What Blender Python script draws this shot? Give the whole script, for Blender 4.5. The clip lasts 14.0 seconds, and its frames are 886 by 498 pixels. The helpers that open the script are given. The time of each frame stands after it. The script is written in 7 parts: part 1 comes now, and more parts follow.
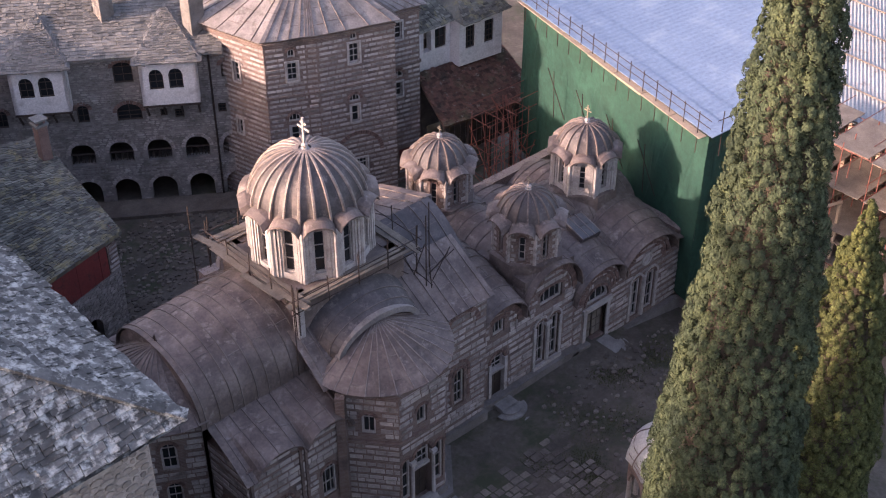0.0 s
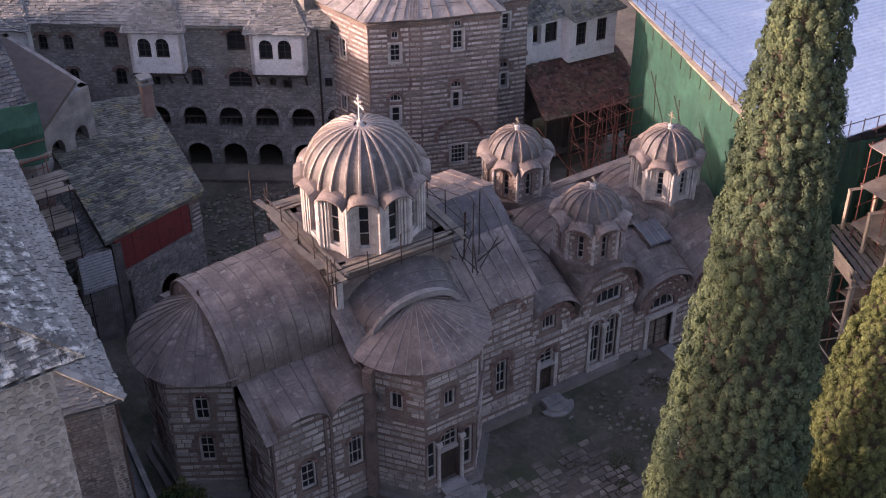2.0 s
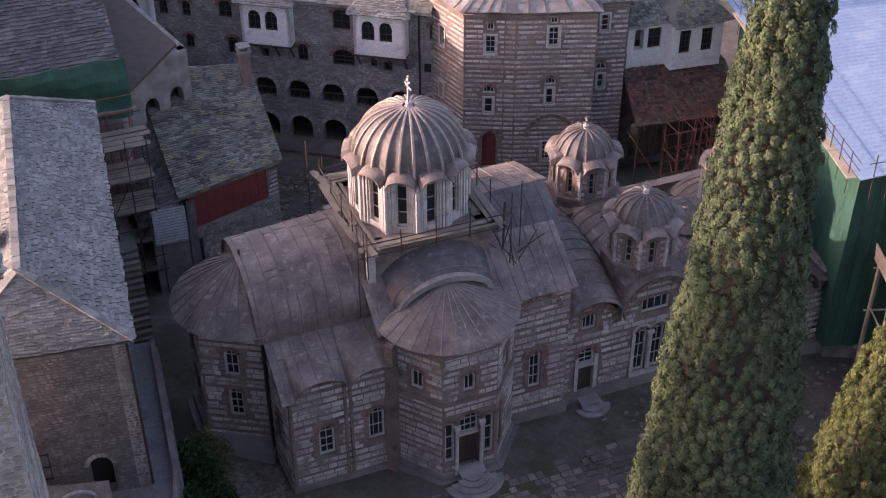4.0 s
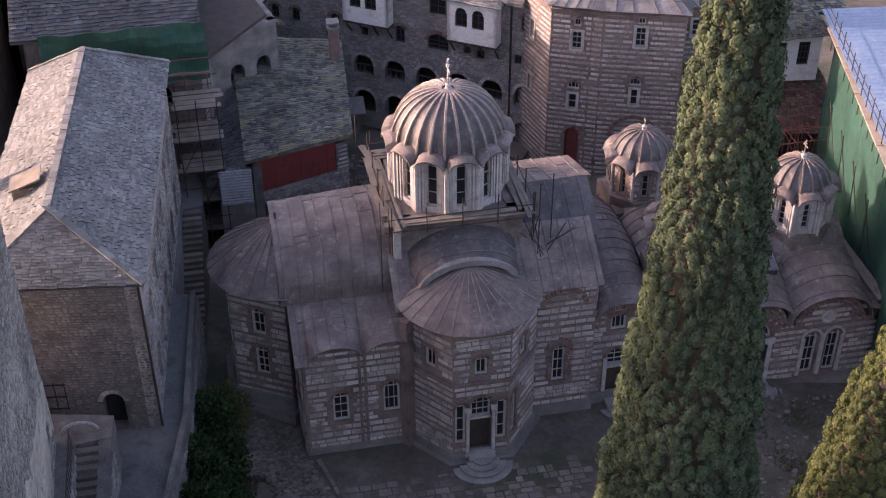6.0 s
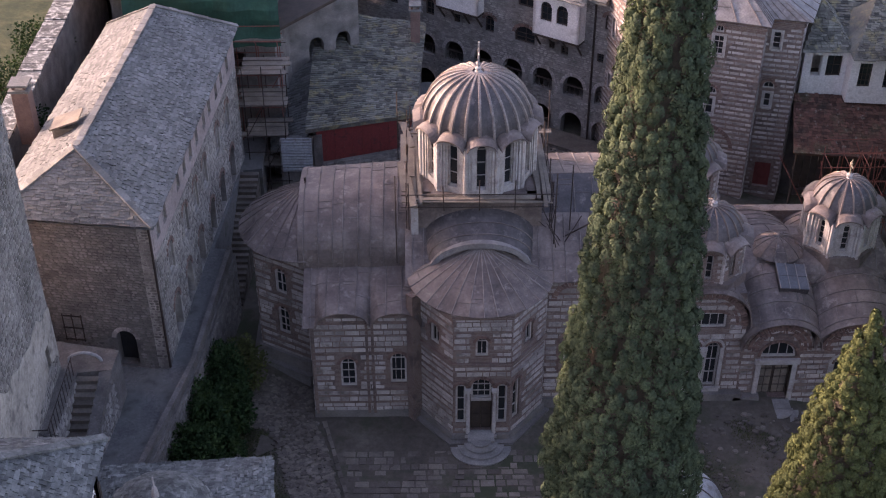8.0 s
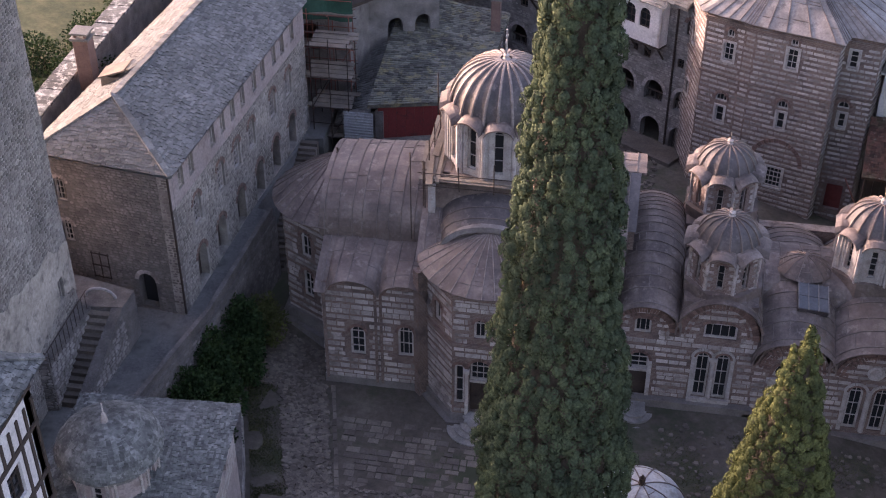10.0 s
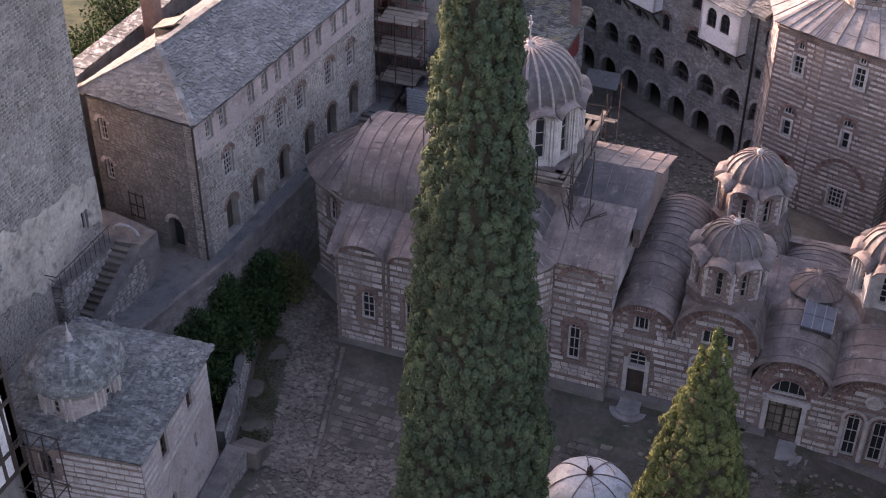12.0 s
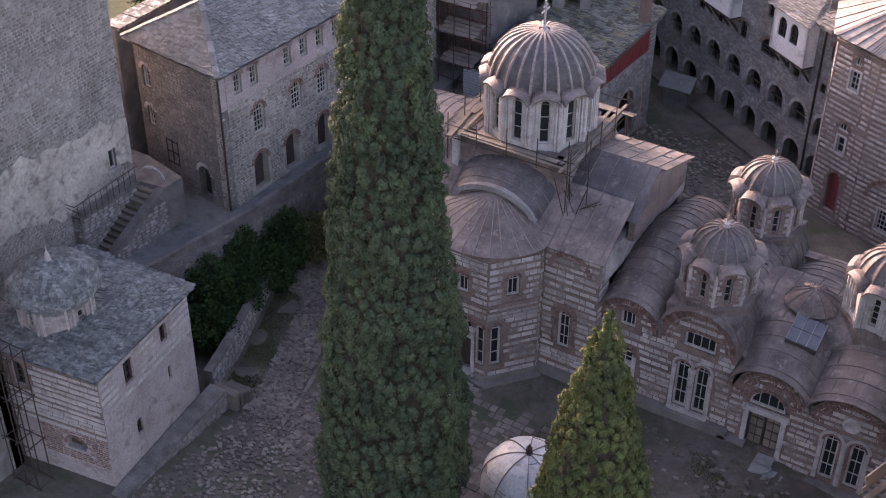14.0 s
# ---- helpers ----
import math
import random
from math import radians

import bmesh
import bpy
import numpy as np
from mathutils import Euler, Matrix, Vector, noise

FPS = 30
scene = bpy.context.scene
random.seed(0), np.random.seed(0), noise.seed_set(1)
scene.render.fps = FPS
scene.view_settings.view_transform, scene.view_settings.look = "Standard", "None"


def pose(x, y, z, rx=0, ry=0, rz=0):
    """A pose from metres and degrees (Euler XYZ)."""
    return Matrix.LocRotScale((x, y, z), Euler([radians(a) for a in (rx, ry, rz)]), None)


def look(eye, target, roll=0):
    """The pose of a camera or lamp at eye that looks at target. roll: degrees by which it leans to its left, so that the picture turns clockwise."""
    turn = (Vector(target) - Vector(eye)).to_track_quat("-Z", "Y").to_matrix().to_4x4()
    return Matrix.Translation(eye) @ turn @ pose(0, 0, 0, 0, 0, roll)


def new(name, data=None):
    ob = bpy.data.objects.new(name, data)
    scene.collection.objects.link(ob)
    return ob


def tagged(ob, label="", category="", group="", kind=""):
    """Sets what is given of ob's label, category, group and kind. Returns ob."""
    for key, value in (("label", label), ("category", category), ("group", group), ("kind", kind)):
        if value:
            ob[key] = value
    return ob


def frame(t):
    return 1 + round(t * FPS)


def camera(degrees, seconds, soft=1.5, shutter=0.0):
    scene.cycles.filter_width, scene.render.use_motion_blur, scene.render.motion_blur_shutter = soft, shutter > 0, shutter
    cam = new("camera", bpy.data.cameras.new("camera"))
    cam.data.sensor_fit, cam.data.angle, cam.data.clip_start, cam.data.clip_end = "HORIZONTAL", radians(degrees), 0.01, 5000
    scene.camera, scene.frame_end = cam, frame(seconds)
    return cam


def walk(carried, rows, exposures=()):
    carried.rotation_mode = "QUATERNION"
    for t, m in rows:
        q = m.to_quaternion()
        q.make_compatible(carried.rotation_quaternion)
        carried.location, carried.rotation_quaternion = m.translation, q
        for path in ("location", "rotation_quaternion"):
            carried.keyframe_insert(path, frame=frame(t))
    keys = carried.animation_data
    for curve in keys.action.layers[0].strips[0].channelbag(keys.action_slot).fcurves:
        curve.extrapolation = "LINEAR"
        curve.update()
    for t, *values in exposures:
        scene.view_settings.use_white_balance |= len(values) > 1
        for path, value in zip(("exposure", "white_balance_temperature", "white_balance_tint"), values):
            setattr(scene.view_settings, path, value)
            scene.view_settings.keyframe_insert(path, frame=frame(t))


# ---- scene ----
cam = camera(37.2, 14.0, soft=1.1)
PATH = [
    (0, (-28.076, -40.141, 48.392), (-26.999, -38.948, 47.201), -0.0),
    (0.5, (-27.05, -41.22, 48.477), (-26.026, -39.984, 47.283), 0.0),
    (1, (-25.772, -42.454, 48.482), (-24.809, -41.172, 47.287), -0.1),
    (1.5, (-24.534, -43.599, 48.515), (-23.631, -42.276, 47.318), -0.1),
    (2, (-23.183, -44.778, 48.449), (-22.343, -43.413, 47.253), -0.2),
    (2.5, (-21.824, -45.833, 48.457), (-21.047, -44.432, 47.26), -0.3),
    (3, (-20.343, -47.007, 48.441), (-19.631, -45.57, 47.245), -0.3),
    (5.5, (-12.412, -51.495, 48.18), (-12.031, -49.935, 46.988), -0.2),
    (6, (-10.477, -52.272, 48.139), (-10.168, -50.696, 46.947), -0.3),
    (6.5, (-8.725, -52.922, 48.039), (-8.48, -51.334, 46.848), -0.2),
    (7, (-6.713, -53.542, 47.907), (-6.54, -51.943, 46.718), -0.1),
    (7.5, (-4.753, -54.051, 47.796), (-4.649, -52.445, 46.608), -0.1),
    (8, (-2.538, -54.632, 47.642), (-2.511, -53.02, 46.458), -0.1),
    (10.5, (8.691, -55.48, 47.458), (8.35, -53.903, 46.275), 0.1),
    (11, (11.221, -55.342, 47.475), (10.803, -53.785, 46.292), 0.1),
    (11.5, (13.571, -55.147, 47.373), (13.081, -53.609, 46.191), 0.1),
    (12, (16.065, -54.777, 47.264), (15.501, -53.264, 46.083), 0.2),
    (12.5, (18.372, -54.291, 47.238), (17.742, -52.805, 46.056), 0.2),
    (13, (20.912, -53.671, 47.162), (20.211, -52.217, 45.981), 0.3),
    (13.5, (23.189, -52.998, 47.108), (22.425, -51.578, 45.925), 0.4),
    (14, (25.792, -52.158, 46.788), (24.958, -50.773, 45.611), 0.4),
]
walk(cam, [(t, look(eye, target, roll)) for t, eye, target, roll in PATH],
     [(0, 1.88, 6700, 35), (3, 1.88, 6650, 37), (7, 1.9, 6650, 37), (10.5, 2.13, 6800, 38), (14.0, 2.30, 6950, 38)])

# ---- world and sun ----
SUN_AZ = math.atan2(0.43, -0.903)      # direction towards the sun, in the ground plane
SUN_EL = radians(13.5)
world = bpy.data.worlds.new("sky")
scene.world = world
world.use_nodes = True
wn = world.node_tree.nodes
wn.clear()
sky = wn.new("ShaderNodeTexSky")
sky.sky_type = "NISHITA"
sky.sun_disc = False
sky.sun_elevation = SUN_EL
sky.sun_rotation = math.pi / 2 - SUN_AZ
sky.air_density, sky.dust_density, sky.ozone_density = 1.0, 3.0, 1.0
bg = wn.new("ShaderNodeBackground")
bg.inputs["Strength"].default_value = 0.15
wo = wn.new("ShaderNodeOutputWorld")
world.node_tree.links.new(sky.outputs[0], bg.inputs[0])
world.node_tree.links.new(bg.outputs[0], wo.inputs[0])
sun_data = bpy.data.lights.new("sun", "SUN")
sun_data.energy, sun_data.angle, sun_data.color = 2.5, radians(0.8), (1.0, 0.83, 0.66)
sun = new("sun", sun_data)
sun_dir = Vector((math.cos(SUN_AZ) * math.cos(SUN_EL), math.sin(SUN_AZ) * math.cos(SUN_EL), math.sin(SUN_EL)))
sun.matrix_world = look(sun_dir * 200, (0, 0, 0))

# ---- materials ----


def material(name, tones, scale=1.0, rough=0.85, bump=0.25, fine=14.0, metal=0.0, spread=0.0, per="island", stretch=(1, 1, 1), stain=None, wave=None):
    """A worn surface: large blotches between tones, fine grain, and bump. spread: brightness change from piece to piece. stain: (colour, amount, scale). wave: (period, share, colour) of level bands."""
    m = bpy.data.materials.new(name)
    m.use_nodes = True
    n, l = m.node_tree.nodes, m.node_tree.links
    bsdf = n["Principled BSDF"]
    bsdf.inputs["Roughness"].default_value = rough
    bsdf.inputs["Metallic"].default_value = metal
    geo = n.new("ShaderNodeNewGeometry")
    pos = n.new("ShaderNodeMapping")
    pos.inputs["Scale"].default_value = stretch
    l.new(geo.outputs["Position"], pos.inputs["Vector"])
    big = n.new("ShaderNodeTexNoise")
    big.inputs["Scale"].default_value, big.inputs["Detail"].default_value, big.inputs["Roughness"].default_value = scale, 6, 0.65
    l.new(pos.outputs[0], big.inputs["Vector"])
    ramp = n.new("ShaderNodeValToRGB")
    while len(ramp.color_ramp.elements) < len(tones):
        ramp.color_ramp.elements.new(0.5)
    for k, tone in enumerate(tones):
        e = ramp.color_ramp.elements[k]
        e.position = 0.3 + 0.4 * k / max(1, len(tones) - 1)
        e.color = (*tone, 1)
    l.new(big.outputs["Fac"], ramp.inputs[0])
    colour = ramp.outputs[0]
    small = n.new("ShaderNodeTexNoise")
    small.inputs["Scale"].default_value, small.inputs["Detail"].default_value, small.inputs["Roughness"].default_value = fine, 5, 0.7
    l.new(pos.outputs[0], small.inputs["Vector"])

    def times(a, socket, lo, hi):
        rng = n.new("ShaderNodeMapRange")
        rng.inputs["From Min"].default_value, rng.inputs["From Max"].default_value = 0.25, 0.75
        rng.inputs["To Min"].default_value, rng.inputs["To Max"].default_value = lo, hi
        l.new(socket, rng.inputs["Value"])
        mul = n.new("ShaderNodeMixRGB")
        mul.blend_type = "MULTIPLY"
        mul.inputs[0].default_value = 1
        l.new(a, mul.inputs[1])
        l.new(rng.outputs[0], mul.inputs[2])
        return mul.outputs[0], rng

    colour, _ = times(colour, small.outputs["Fac"], 0.72, 1.28)
    if wave:
        sep = n.new("ShaderNodeSeparateXYZ")
        l.new(geo.outputs["Position"], sep.inputs[0])
        div = n.new("ShaderNodeMath")
        div.operation = "DIVIDE"
        div.inputs[1].default_value = wave[0]
        wob = n.new("ShaderNodeMath")
        wob.operation = "MULTIPLY_ADD"
        wob.inputs[1].default_value = 0.12
        l.new(small.outputs["Fac"], wob.inputs[0])
        l.new(sep.outputs["Z"], wob.inputs[2])
        l.new(wob.outputs[0], div.inputs[0])
        fr = n.new("ShaderNodeMath")
        fr.operation = "FRACT"
        l.new(div.outputs[0], fr.inputs[0])
        lt = n.new("ShaderNodeMath")
        lt.operation = "LESS_THAN"
        lt.inputs[1].default_value = wave[1]
        l.new(fr.outputs[0], lt.inputs[0])
        mx = n.new("ShaderNodeMixRGB")
        l.new(lt.outputs[0], mx.inputs[0])
        l.new(colour, mx.inputs[1])
        mx.inputs[2].default_value = (*wave[2], 1)
        colour = mx.outputs[0]
    if spread:
        src = geo.outputs["Random Per Island"] if per == "island" else n.new("ShaderNodeObjectInfo").outputs["Random"]
        colour, rng = times(colour, src, 1 - spread, 1 + spread)
        rng.inputs["From Min"].default_value, rng.inputs["From Max"].default_value = 0, 1
    if stain:
        st = n.new("ShaderNodeTexNoise")
        st.inputs["Scale"].default_value, st.inputs["Detail"].default_value, st.inputs["Roughness"].default_value = stain[2], 7, 0.7
        l.new(pos.outputs[0], st.inputs["Vector"])
        rg = n.new("ShaderNodeMapRange")
        rg.inputs["From Min"].default_value, rg.inputs["From Max"].default_value = 0.62 - 0.3 * stain[1], 0.72 - 0.2 * stain[1]
        l.new(st.outputs["Fac"], rg.inputs["Value"])
        mx = n.new("ShaderNodeMixRGB")
        l.new(rg.outputs[0], mx.inputs[0])
        l.new(colour, mx.inputs[1])
        mx.inputs[2].default_value = (*stain[0], 1)
        colour = mx.outputs[0]
    l.new(colour, bsdf.inputs["Base Color"])
    if bump:
        bp = n.new("ShaderNodeBump")
        bp.inputs["Strength"].default_value, bp.inputs["Distance"].default_value = bump, 0.05
        l.new(small.outputs["Fac"], bp.inputs["Height"])
        l.new(bp.outputs[0], bsdf.inputs["Normal"])
    return m


def rubble_material(name, tones, mortar, size=0.32, rough=0.92):
    """Rubble masonry: flattish stones in mortar, cell by cell."""
    m = bpy.data.materials.new(name)
    m.use_nodes = True
    n, l = m.node_tree.nodes, m.node_tree.links
    bsdf = n["Principled BSDF"]
    bsdf.inputs["Roughness"].default_value = rough
    geo = n.new("ShaderNodeNewGeometry")
    mp = n.new("ShaderNodeMapping")
    mp.inputs["Scale"].default_value = (0.8 / size, 0.8 / size, 1.7 / size)
    l.new(geo.outputs["Position"], mp.inputs["Vector"])
    warp = n.new("ShaderNodeTexNoise")
    warp.inputs["Scale"].default_value = 2.2
    l.new(mp.outputs[0], warp.inputs["Vector"])
    add = n.new("ShaderNodeMixRGB")
    add.blend_type = "ADD"
    add.inputs[0].default_value = 0.3
    l.new(mp.outputs[0], add.inputs[1])
    l.new(warp.outputs["Color"], add.inputs[2])
    cell = n.new("ShaderNodeTexVoronoi")
    l.new(add.outputs[0], cell.inputs["Vector"])
    edge = n.new("ShaderNodeTexVoronoi")
    edge.feature = "DISTANCE_TO_EDGE"
    l.new(add.outputs[0], edge.inputs["Vector"])
    sep = n.new("ShaderNodeSeparateColor")
    l.new(cell.outputs["Color"], sep.inputs[0])
    ramp = n.new("ShaderNodeValToRGB")
    while len(ramp.color_ramp.elements) < len(tones):
        ramp.color_ramp.elements.new(0.5)
    for k, tone in enumerate(tones):
        e = ramp.color_ramp.elements[k]
        e.position, e.color = k / max(1, len(tones) - 1), (*tone, 1)
    l.new(sep.outputs[0], ramp.inputs[0])
    grain = n.new("ShaderNodeTexNoise")
    grain.inputs["Scale"].default_value, grain.inputs["Detail"].default_value = 1.3, 8
    l.new(geo.outputs["Position"], grain.inputs["Vector"])
    rg = n.new("ShaderNodeMapRange")
    rg.inputs["From Min"].default_value, rg.inputs["From Max"].default_value = 0.3, 0.7
    rg.inputs["To Min"].default_value, rg.inputs["To Max"].default_value = 0.65, 1.3
    l.new(grain.outputs["Fac"], rg.inputs["Value"])
    gap = n.new("ShaderNodeMapRange")
    gap.inputs["From Min"].default_value, gap.inputs["From Max"].default_value = 0.02, 0.16
    l.new(edge.outputs["Distance"], gap.inputs["Value"])
    mx = n.new("ShaderNodeMixRGB")
    l.new(gap.outputs[0], mx.inputs[0])
    mx.inputs[1].default_value = (*mortar, 1)
    l.new(ramp.outputs[0], mx.inputs[2])
    mul = n.new("ShaderNodeMixRGB")
    mul.blend_type = "MULTIPLY"
    mul.inputs[0].default_value = 1
    l.new(mx.outputs[0], mul.inputs[1])
    l.new(rg.outputs[0], mul.inputs[2])
    l.new(mul.outputs[0], bsdf.inputs["Base Color"])
    bp = n.new("ShaderNodeBump")
    bp.inputs["Strength"].default_value, bp.inputs["Distance"].default_value = 0.6, 0.08
    l.new(gap.outputs[0], bp.inputs["Height"])
    l.new(bp.outputs[0], bsdf.inputs["Normal"])
    return m


LEAD = material("weathered_lead", [(0.06, 0.045, 0.04), (0.132, 0.10, 0.087), (0.225, 0.176, 0.153)], 0.75, 0.62, 0.3, 7, 0.05, 0.0, stain=((0.25, 0.205, 0.183), 0.22, 1.9))
LEAD_DARK = material("dark_lead", [(0.038, 0.033, 0.034), (0.072, 0.061, 0.06), (0.125, 0.105, 0.10)], 0.8, 0.6, 0.25, 9, 0.05, 0.0, stain=((0.16, 0.135, 0.125), 0.22, 2.1))
LEAD_PALE = material("pale_grey_lead", [(0.14, 0.125, 0.118), (0.22, 0.20, 0.19), (0.30, 0.275, 0.26)], 0.9, 0.6, 0.25, 8, 0.05, 0.0, stain=((0.12, 0.105, 0.098), 0.3, 1.6))
SEAM = material("lead_seam", [(0.14, 0.11, 0.098), (0.22, 0.18, 0.16), (0.31, 0.265, 0.24)], 2.0, 0.6, 0.1, 16, 0.1)
SEAM_DULL = material("dull_lead_seam", [(0.085, 0.067, 0.06), (0.15, 0.12, 0.106), (0.23, 0.19, 0.17)], 0.9, 0.62, 0.1, 16, 0.1)
BRICK = material("brick_and_mortar", [(0.105, 0.068, 0.056), (0.155, 0.102, 0.085), (0.21, 0.15, 0.13)], 1.1, 0.92, 0.35, 12, 0, 0, wave=(0.085, 0.28, (0.24, 0.195, 0.172)), stain=((0.095, 0.072, 0.063), 0.3, 0.8))
STONE = material("dressed_stone", [(0.24, 0.208, 0.19), (0.36, 0.315, 0.288), (0.48, 0.425, 0.392)], 0.8, 0.9, 0.35, 13, 0, 0.24, stain=((0.16, 0.134, 0.12), 0.34, 1.1))
STONE_PIECE = material("dressed_stone_block", [(0.24, 0.208, 0.19), (0.36, 0.315, 0.288), (0.48, 0.425, 0.392)], 0.8, 0.9, 0.35, 13, 0, 0.24, per="object", stain=((0.16, 0.134, 0.12), 0.34, 1.1))
RED_BRICK = material("red_brick", [(0.135, 0.085, 0.07), (0.20, 0.125, 0.103)], 2.0, 0.92, 0.3, 16, 0, 0.3)
TRIM = material("pale_limestone", [(0.29, 0.26, 0.24), (0.38, 0.345, 0.32), (0.46, 0.42, 0.39)], 1.5, 0.85, 0.2, 14, 0, 0.08, stain=((0.25, 0.215, 0.195), 0.3, 2.0))
PLASTER = material("old_white_plaster", [(0.58, 0.55, 0.53), (0.68, 0.65, 0.63)], 0.8, 0.9, 0.1, 10, stain=((0.45, 0.42, 0.40), 0.25, 1.1))
ROSE_PLASTER = material("rose_grey_plaster", [(0.25, 0.205, 0.195), (0.31, 0.26, 0.248), (0.37, 0.315, 0.302)], 0.5, 0.9, 0.15, 8, stain=((0.19, 0.152, 0.14), 0.3, 0.9))
RUBBLE = rubble_material("rubble_masonry", [(0.185, 0.168, 0.155), (0.235, 0.215, 0.197), (0.20, 0.183, 0.168), (0.26, 0.238, 0.218), (0.22, 0.20, 0.184)], (0.21, 0.192, 0.175), 0.36)
RUBBLE_DARK = rubble_material("dark_rubble_masonry", [(0.13, 0.115, 0.107), (0.175, 0.156, 0.144), (0.145, 0.129, 0.119), (0.20, 0.178, 0.164), (0.16, 0.142, 0.131)], (0.145, 0.129, 0.118), 0.34)
RUBBLE_PALE = rubble_material("pale_rubble_masonry", [(0.27, 0.243, 0.217), (0.36, 0.325, 0.29), (0.30, 0.27, 0.242), (0.41, 0.37, 0.332), (0.33, 0.298, 0.266)], (0.31, 0.279, 0.248), 0.36)
SLATE = material("grey_stone_slates", [(0.105, 0.103, 0.097), (0.16, 0.157, 0.147), (0.215, 0.21, 0.197)], 0.45, 0.86, 0.3, 10, 0, 0.3, stain=((0.30, 0.295, 0.265), 0.14, 3.2))
SLATE_MOTTLED = material("mottled_stone_slates", [(0.05, 0.05, 0.048), (0.095, 0.094, 0.089), (0.16, 0.157, 0.147)], 1.4, 0.88, 0.35, 9, 0, 0.5, stain=((0.48, 0.475, 0.435), 0.42, 3.3))
SLATE_CHAPEL = material("grey_green_stone_slates", [(0.075, 0.078, 0.074), (0.135, 0.138, 0.13), (0.215, 0.216, 0.202)], 2.2, 0.88, 0.45, 8, 0, 0.4, stain=((0.06, 0.06, 0.055), 0.26, 4.5))
RUBBLE_STONE = material("rubble_stones", [(0.17, 0.152, 0.138), (0.255, 0.23, 0.21), (0.35, 0.318, 0.29)], 0.7, 0.92, 0.4, 11, 0, 0.3)
PALE_STONE = material("pale_rubble_stones", [(0.155, 0.138, 0.122), (0.245, 0.22, 0.196), (0.36, 0.325, 0.29)], 0.35, 0.92, 0.45, 9, 0, 0.32, stain=((0.40, 0.355, 0.305), 0.28, 0.18))
LIME_PATCH = material("worn_lime_render", [(0.30, 0.262, 0.222), (0.42, 0.372, 0.318), (0.50, 0.45, 0.39)], 0.6, 0.92, 0.6, 5, stain=((0.20, 0.178, 0.155), 0.4, 1.6))
DARK_STONE = material("dark_rubble_stones", [(0.13, 0.114, 0.105), (0.185, 0.164, 0.15), (0.245, 0.218, 0.2)], 0.7, 0.92, 0.4, 11, 0, 0.25)
SLATE_PIECE = material("grey_stone_slab", [(0.05, 0.05, 0.048), (0.095, 0.094, 0.089), (0.16, 0.157, 0.147)], 1.4, 0.88, 0.3, 10, 0, 0.5, per="object", stain=((0.48, 0.475, 0.435), 0.42, 3.3))
SLATE_DARK = material("dark_slates", [(0.035, 0.037, 0.04), (0.055, 0.058, 0.062), (0.08, 0.083, 0.086)], 0.7, 0.85, 0.3, 9, 0, 0.35)
SLATE_LICHEN = material("lichened_stone_slates", [(0.065, 0.063, 0.055), (0.12, 0.115, 0.095), (0.19, 0.182, 0.15)], 0.45, 0.9, 0.3, 9, 0, 0.55, stain=((0.24, 0.205, 0.11), 0.33, 1.3))
RED_TILE = material("mossy_red_tiles", [(0.05, 0.04, 0.032), (0.13, 0.06, 0.045), (0.085, 0.085, 0.05)], 0.7, 0.92, 0.3, 9, 0, 0.45, stain=((0.28, 0.26, 0.22), 0.12, 2.5))
WOOD = material("grey_boards", [(0.12, 0.097, 0.077), (0.19, 0.157, 0.125), (0.26, 0.217, 0.175)], 1.2, 0.85, 0.25, 14, 0, 0.3)
WOOD_DARK = material("dark_timber", [(0.035, 0.025, 0.02), (0.065, 0.045, 0.035)], 2.0, 0.8, 0.2, 18)
WOOD_RAW = material("raw_timber", [(0.28, 0.215, 0.155), (0.40, 0.32, 0.24)], 1.5, 0.8, 0.2, 16, 0, 0.2)
RED_PAINT = material("dark_red_paint", [(0.15, 0.022, 0.02), (0.20, 0.032, 0.028)], 1.0, 0.75, 0.1, 9, stain=((0.10, 0.022, 0.02), 0.3, 2.0))
RED_DOOR = material("red_brown_door_paint", [(0.13, 0.025, 0.022), (0.19, 0.045, 0.04)], 2.0, 0.7, 0.1, 12)
IRON = material("rusty_iron", [(0.035, 0.028, 0.026), (0.075, 0.05, 0.04)], 3.0, 0.7, 0.1, 20, 0.4)
RUST = material("red_rust_tubes", [(0.17, 0.055, 0.04), (0.26, 0.095, 0.07)], 2.0, 0.75, 0.1, 20, 0.1)
GILT = material("dull_gilt", [(0.20, 0.165, 0.12), (0.30, 0.25, 0.18)], 4.0, 0.6, 0.05, 20, 0.3)
# near-black colour standing in for the darkness of an unlit room
DARK = material("painted_dark_interior", [(0.012, 0.011, 0.011), (0.022, 0.02, 0.02)], 1.0, 0.95, 0.0)
GREEN_NET = material("dark_green_netting", [(0.008, 0.045, 0.03), (0.013, 0.07, 0.046)], 0.6, 0.75, 0.3, 3.0, stain=((0.018, 0.085, 0.055), 0.3, 0.7))
BLUE_SHEET = material("blue_roof_sheet", [(0.125, 0.185, 0.285), (0.165, 0.235, 0.345)], 0.25, 0.5, 0.05, 5, 0.0, stain=((0.21, 0.28, 0.37), 0.25, 0.5))
TIN = material("grey_tin", [(0.30, 0.31, 0.31), (0.40, 0.405, 0.40)], 0.4, 0.55, 0.1, 8, 0.2, stain=((0.23, 0.215, 0.20), 0.3, 1.5))
EARTH = material("trodden_earth", [(0.06, 0.049, 0.04), (0.10, 0.083, 0.066), (0.15, 0.126, 0.10)], 0.4, 0.95, 0.6, 4, stain=((0.05, 0.056, 0.03), 0.45, 0.3))
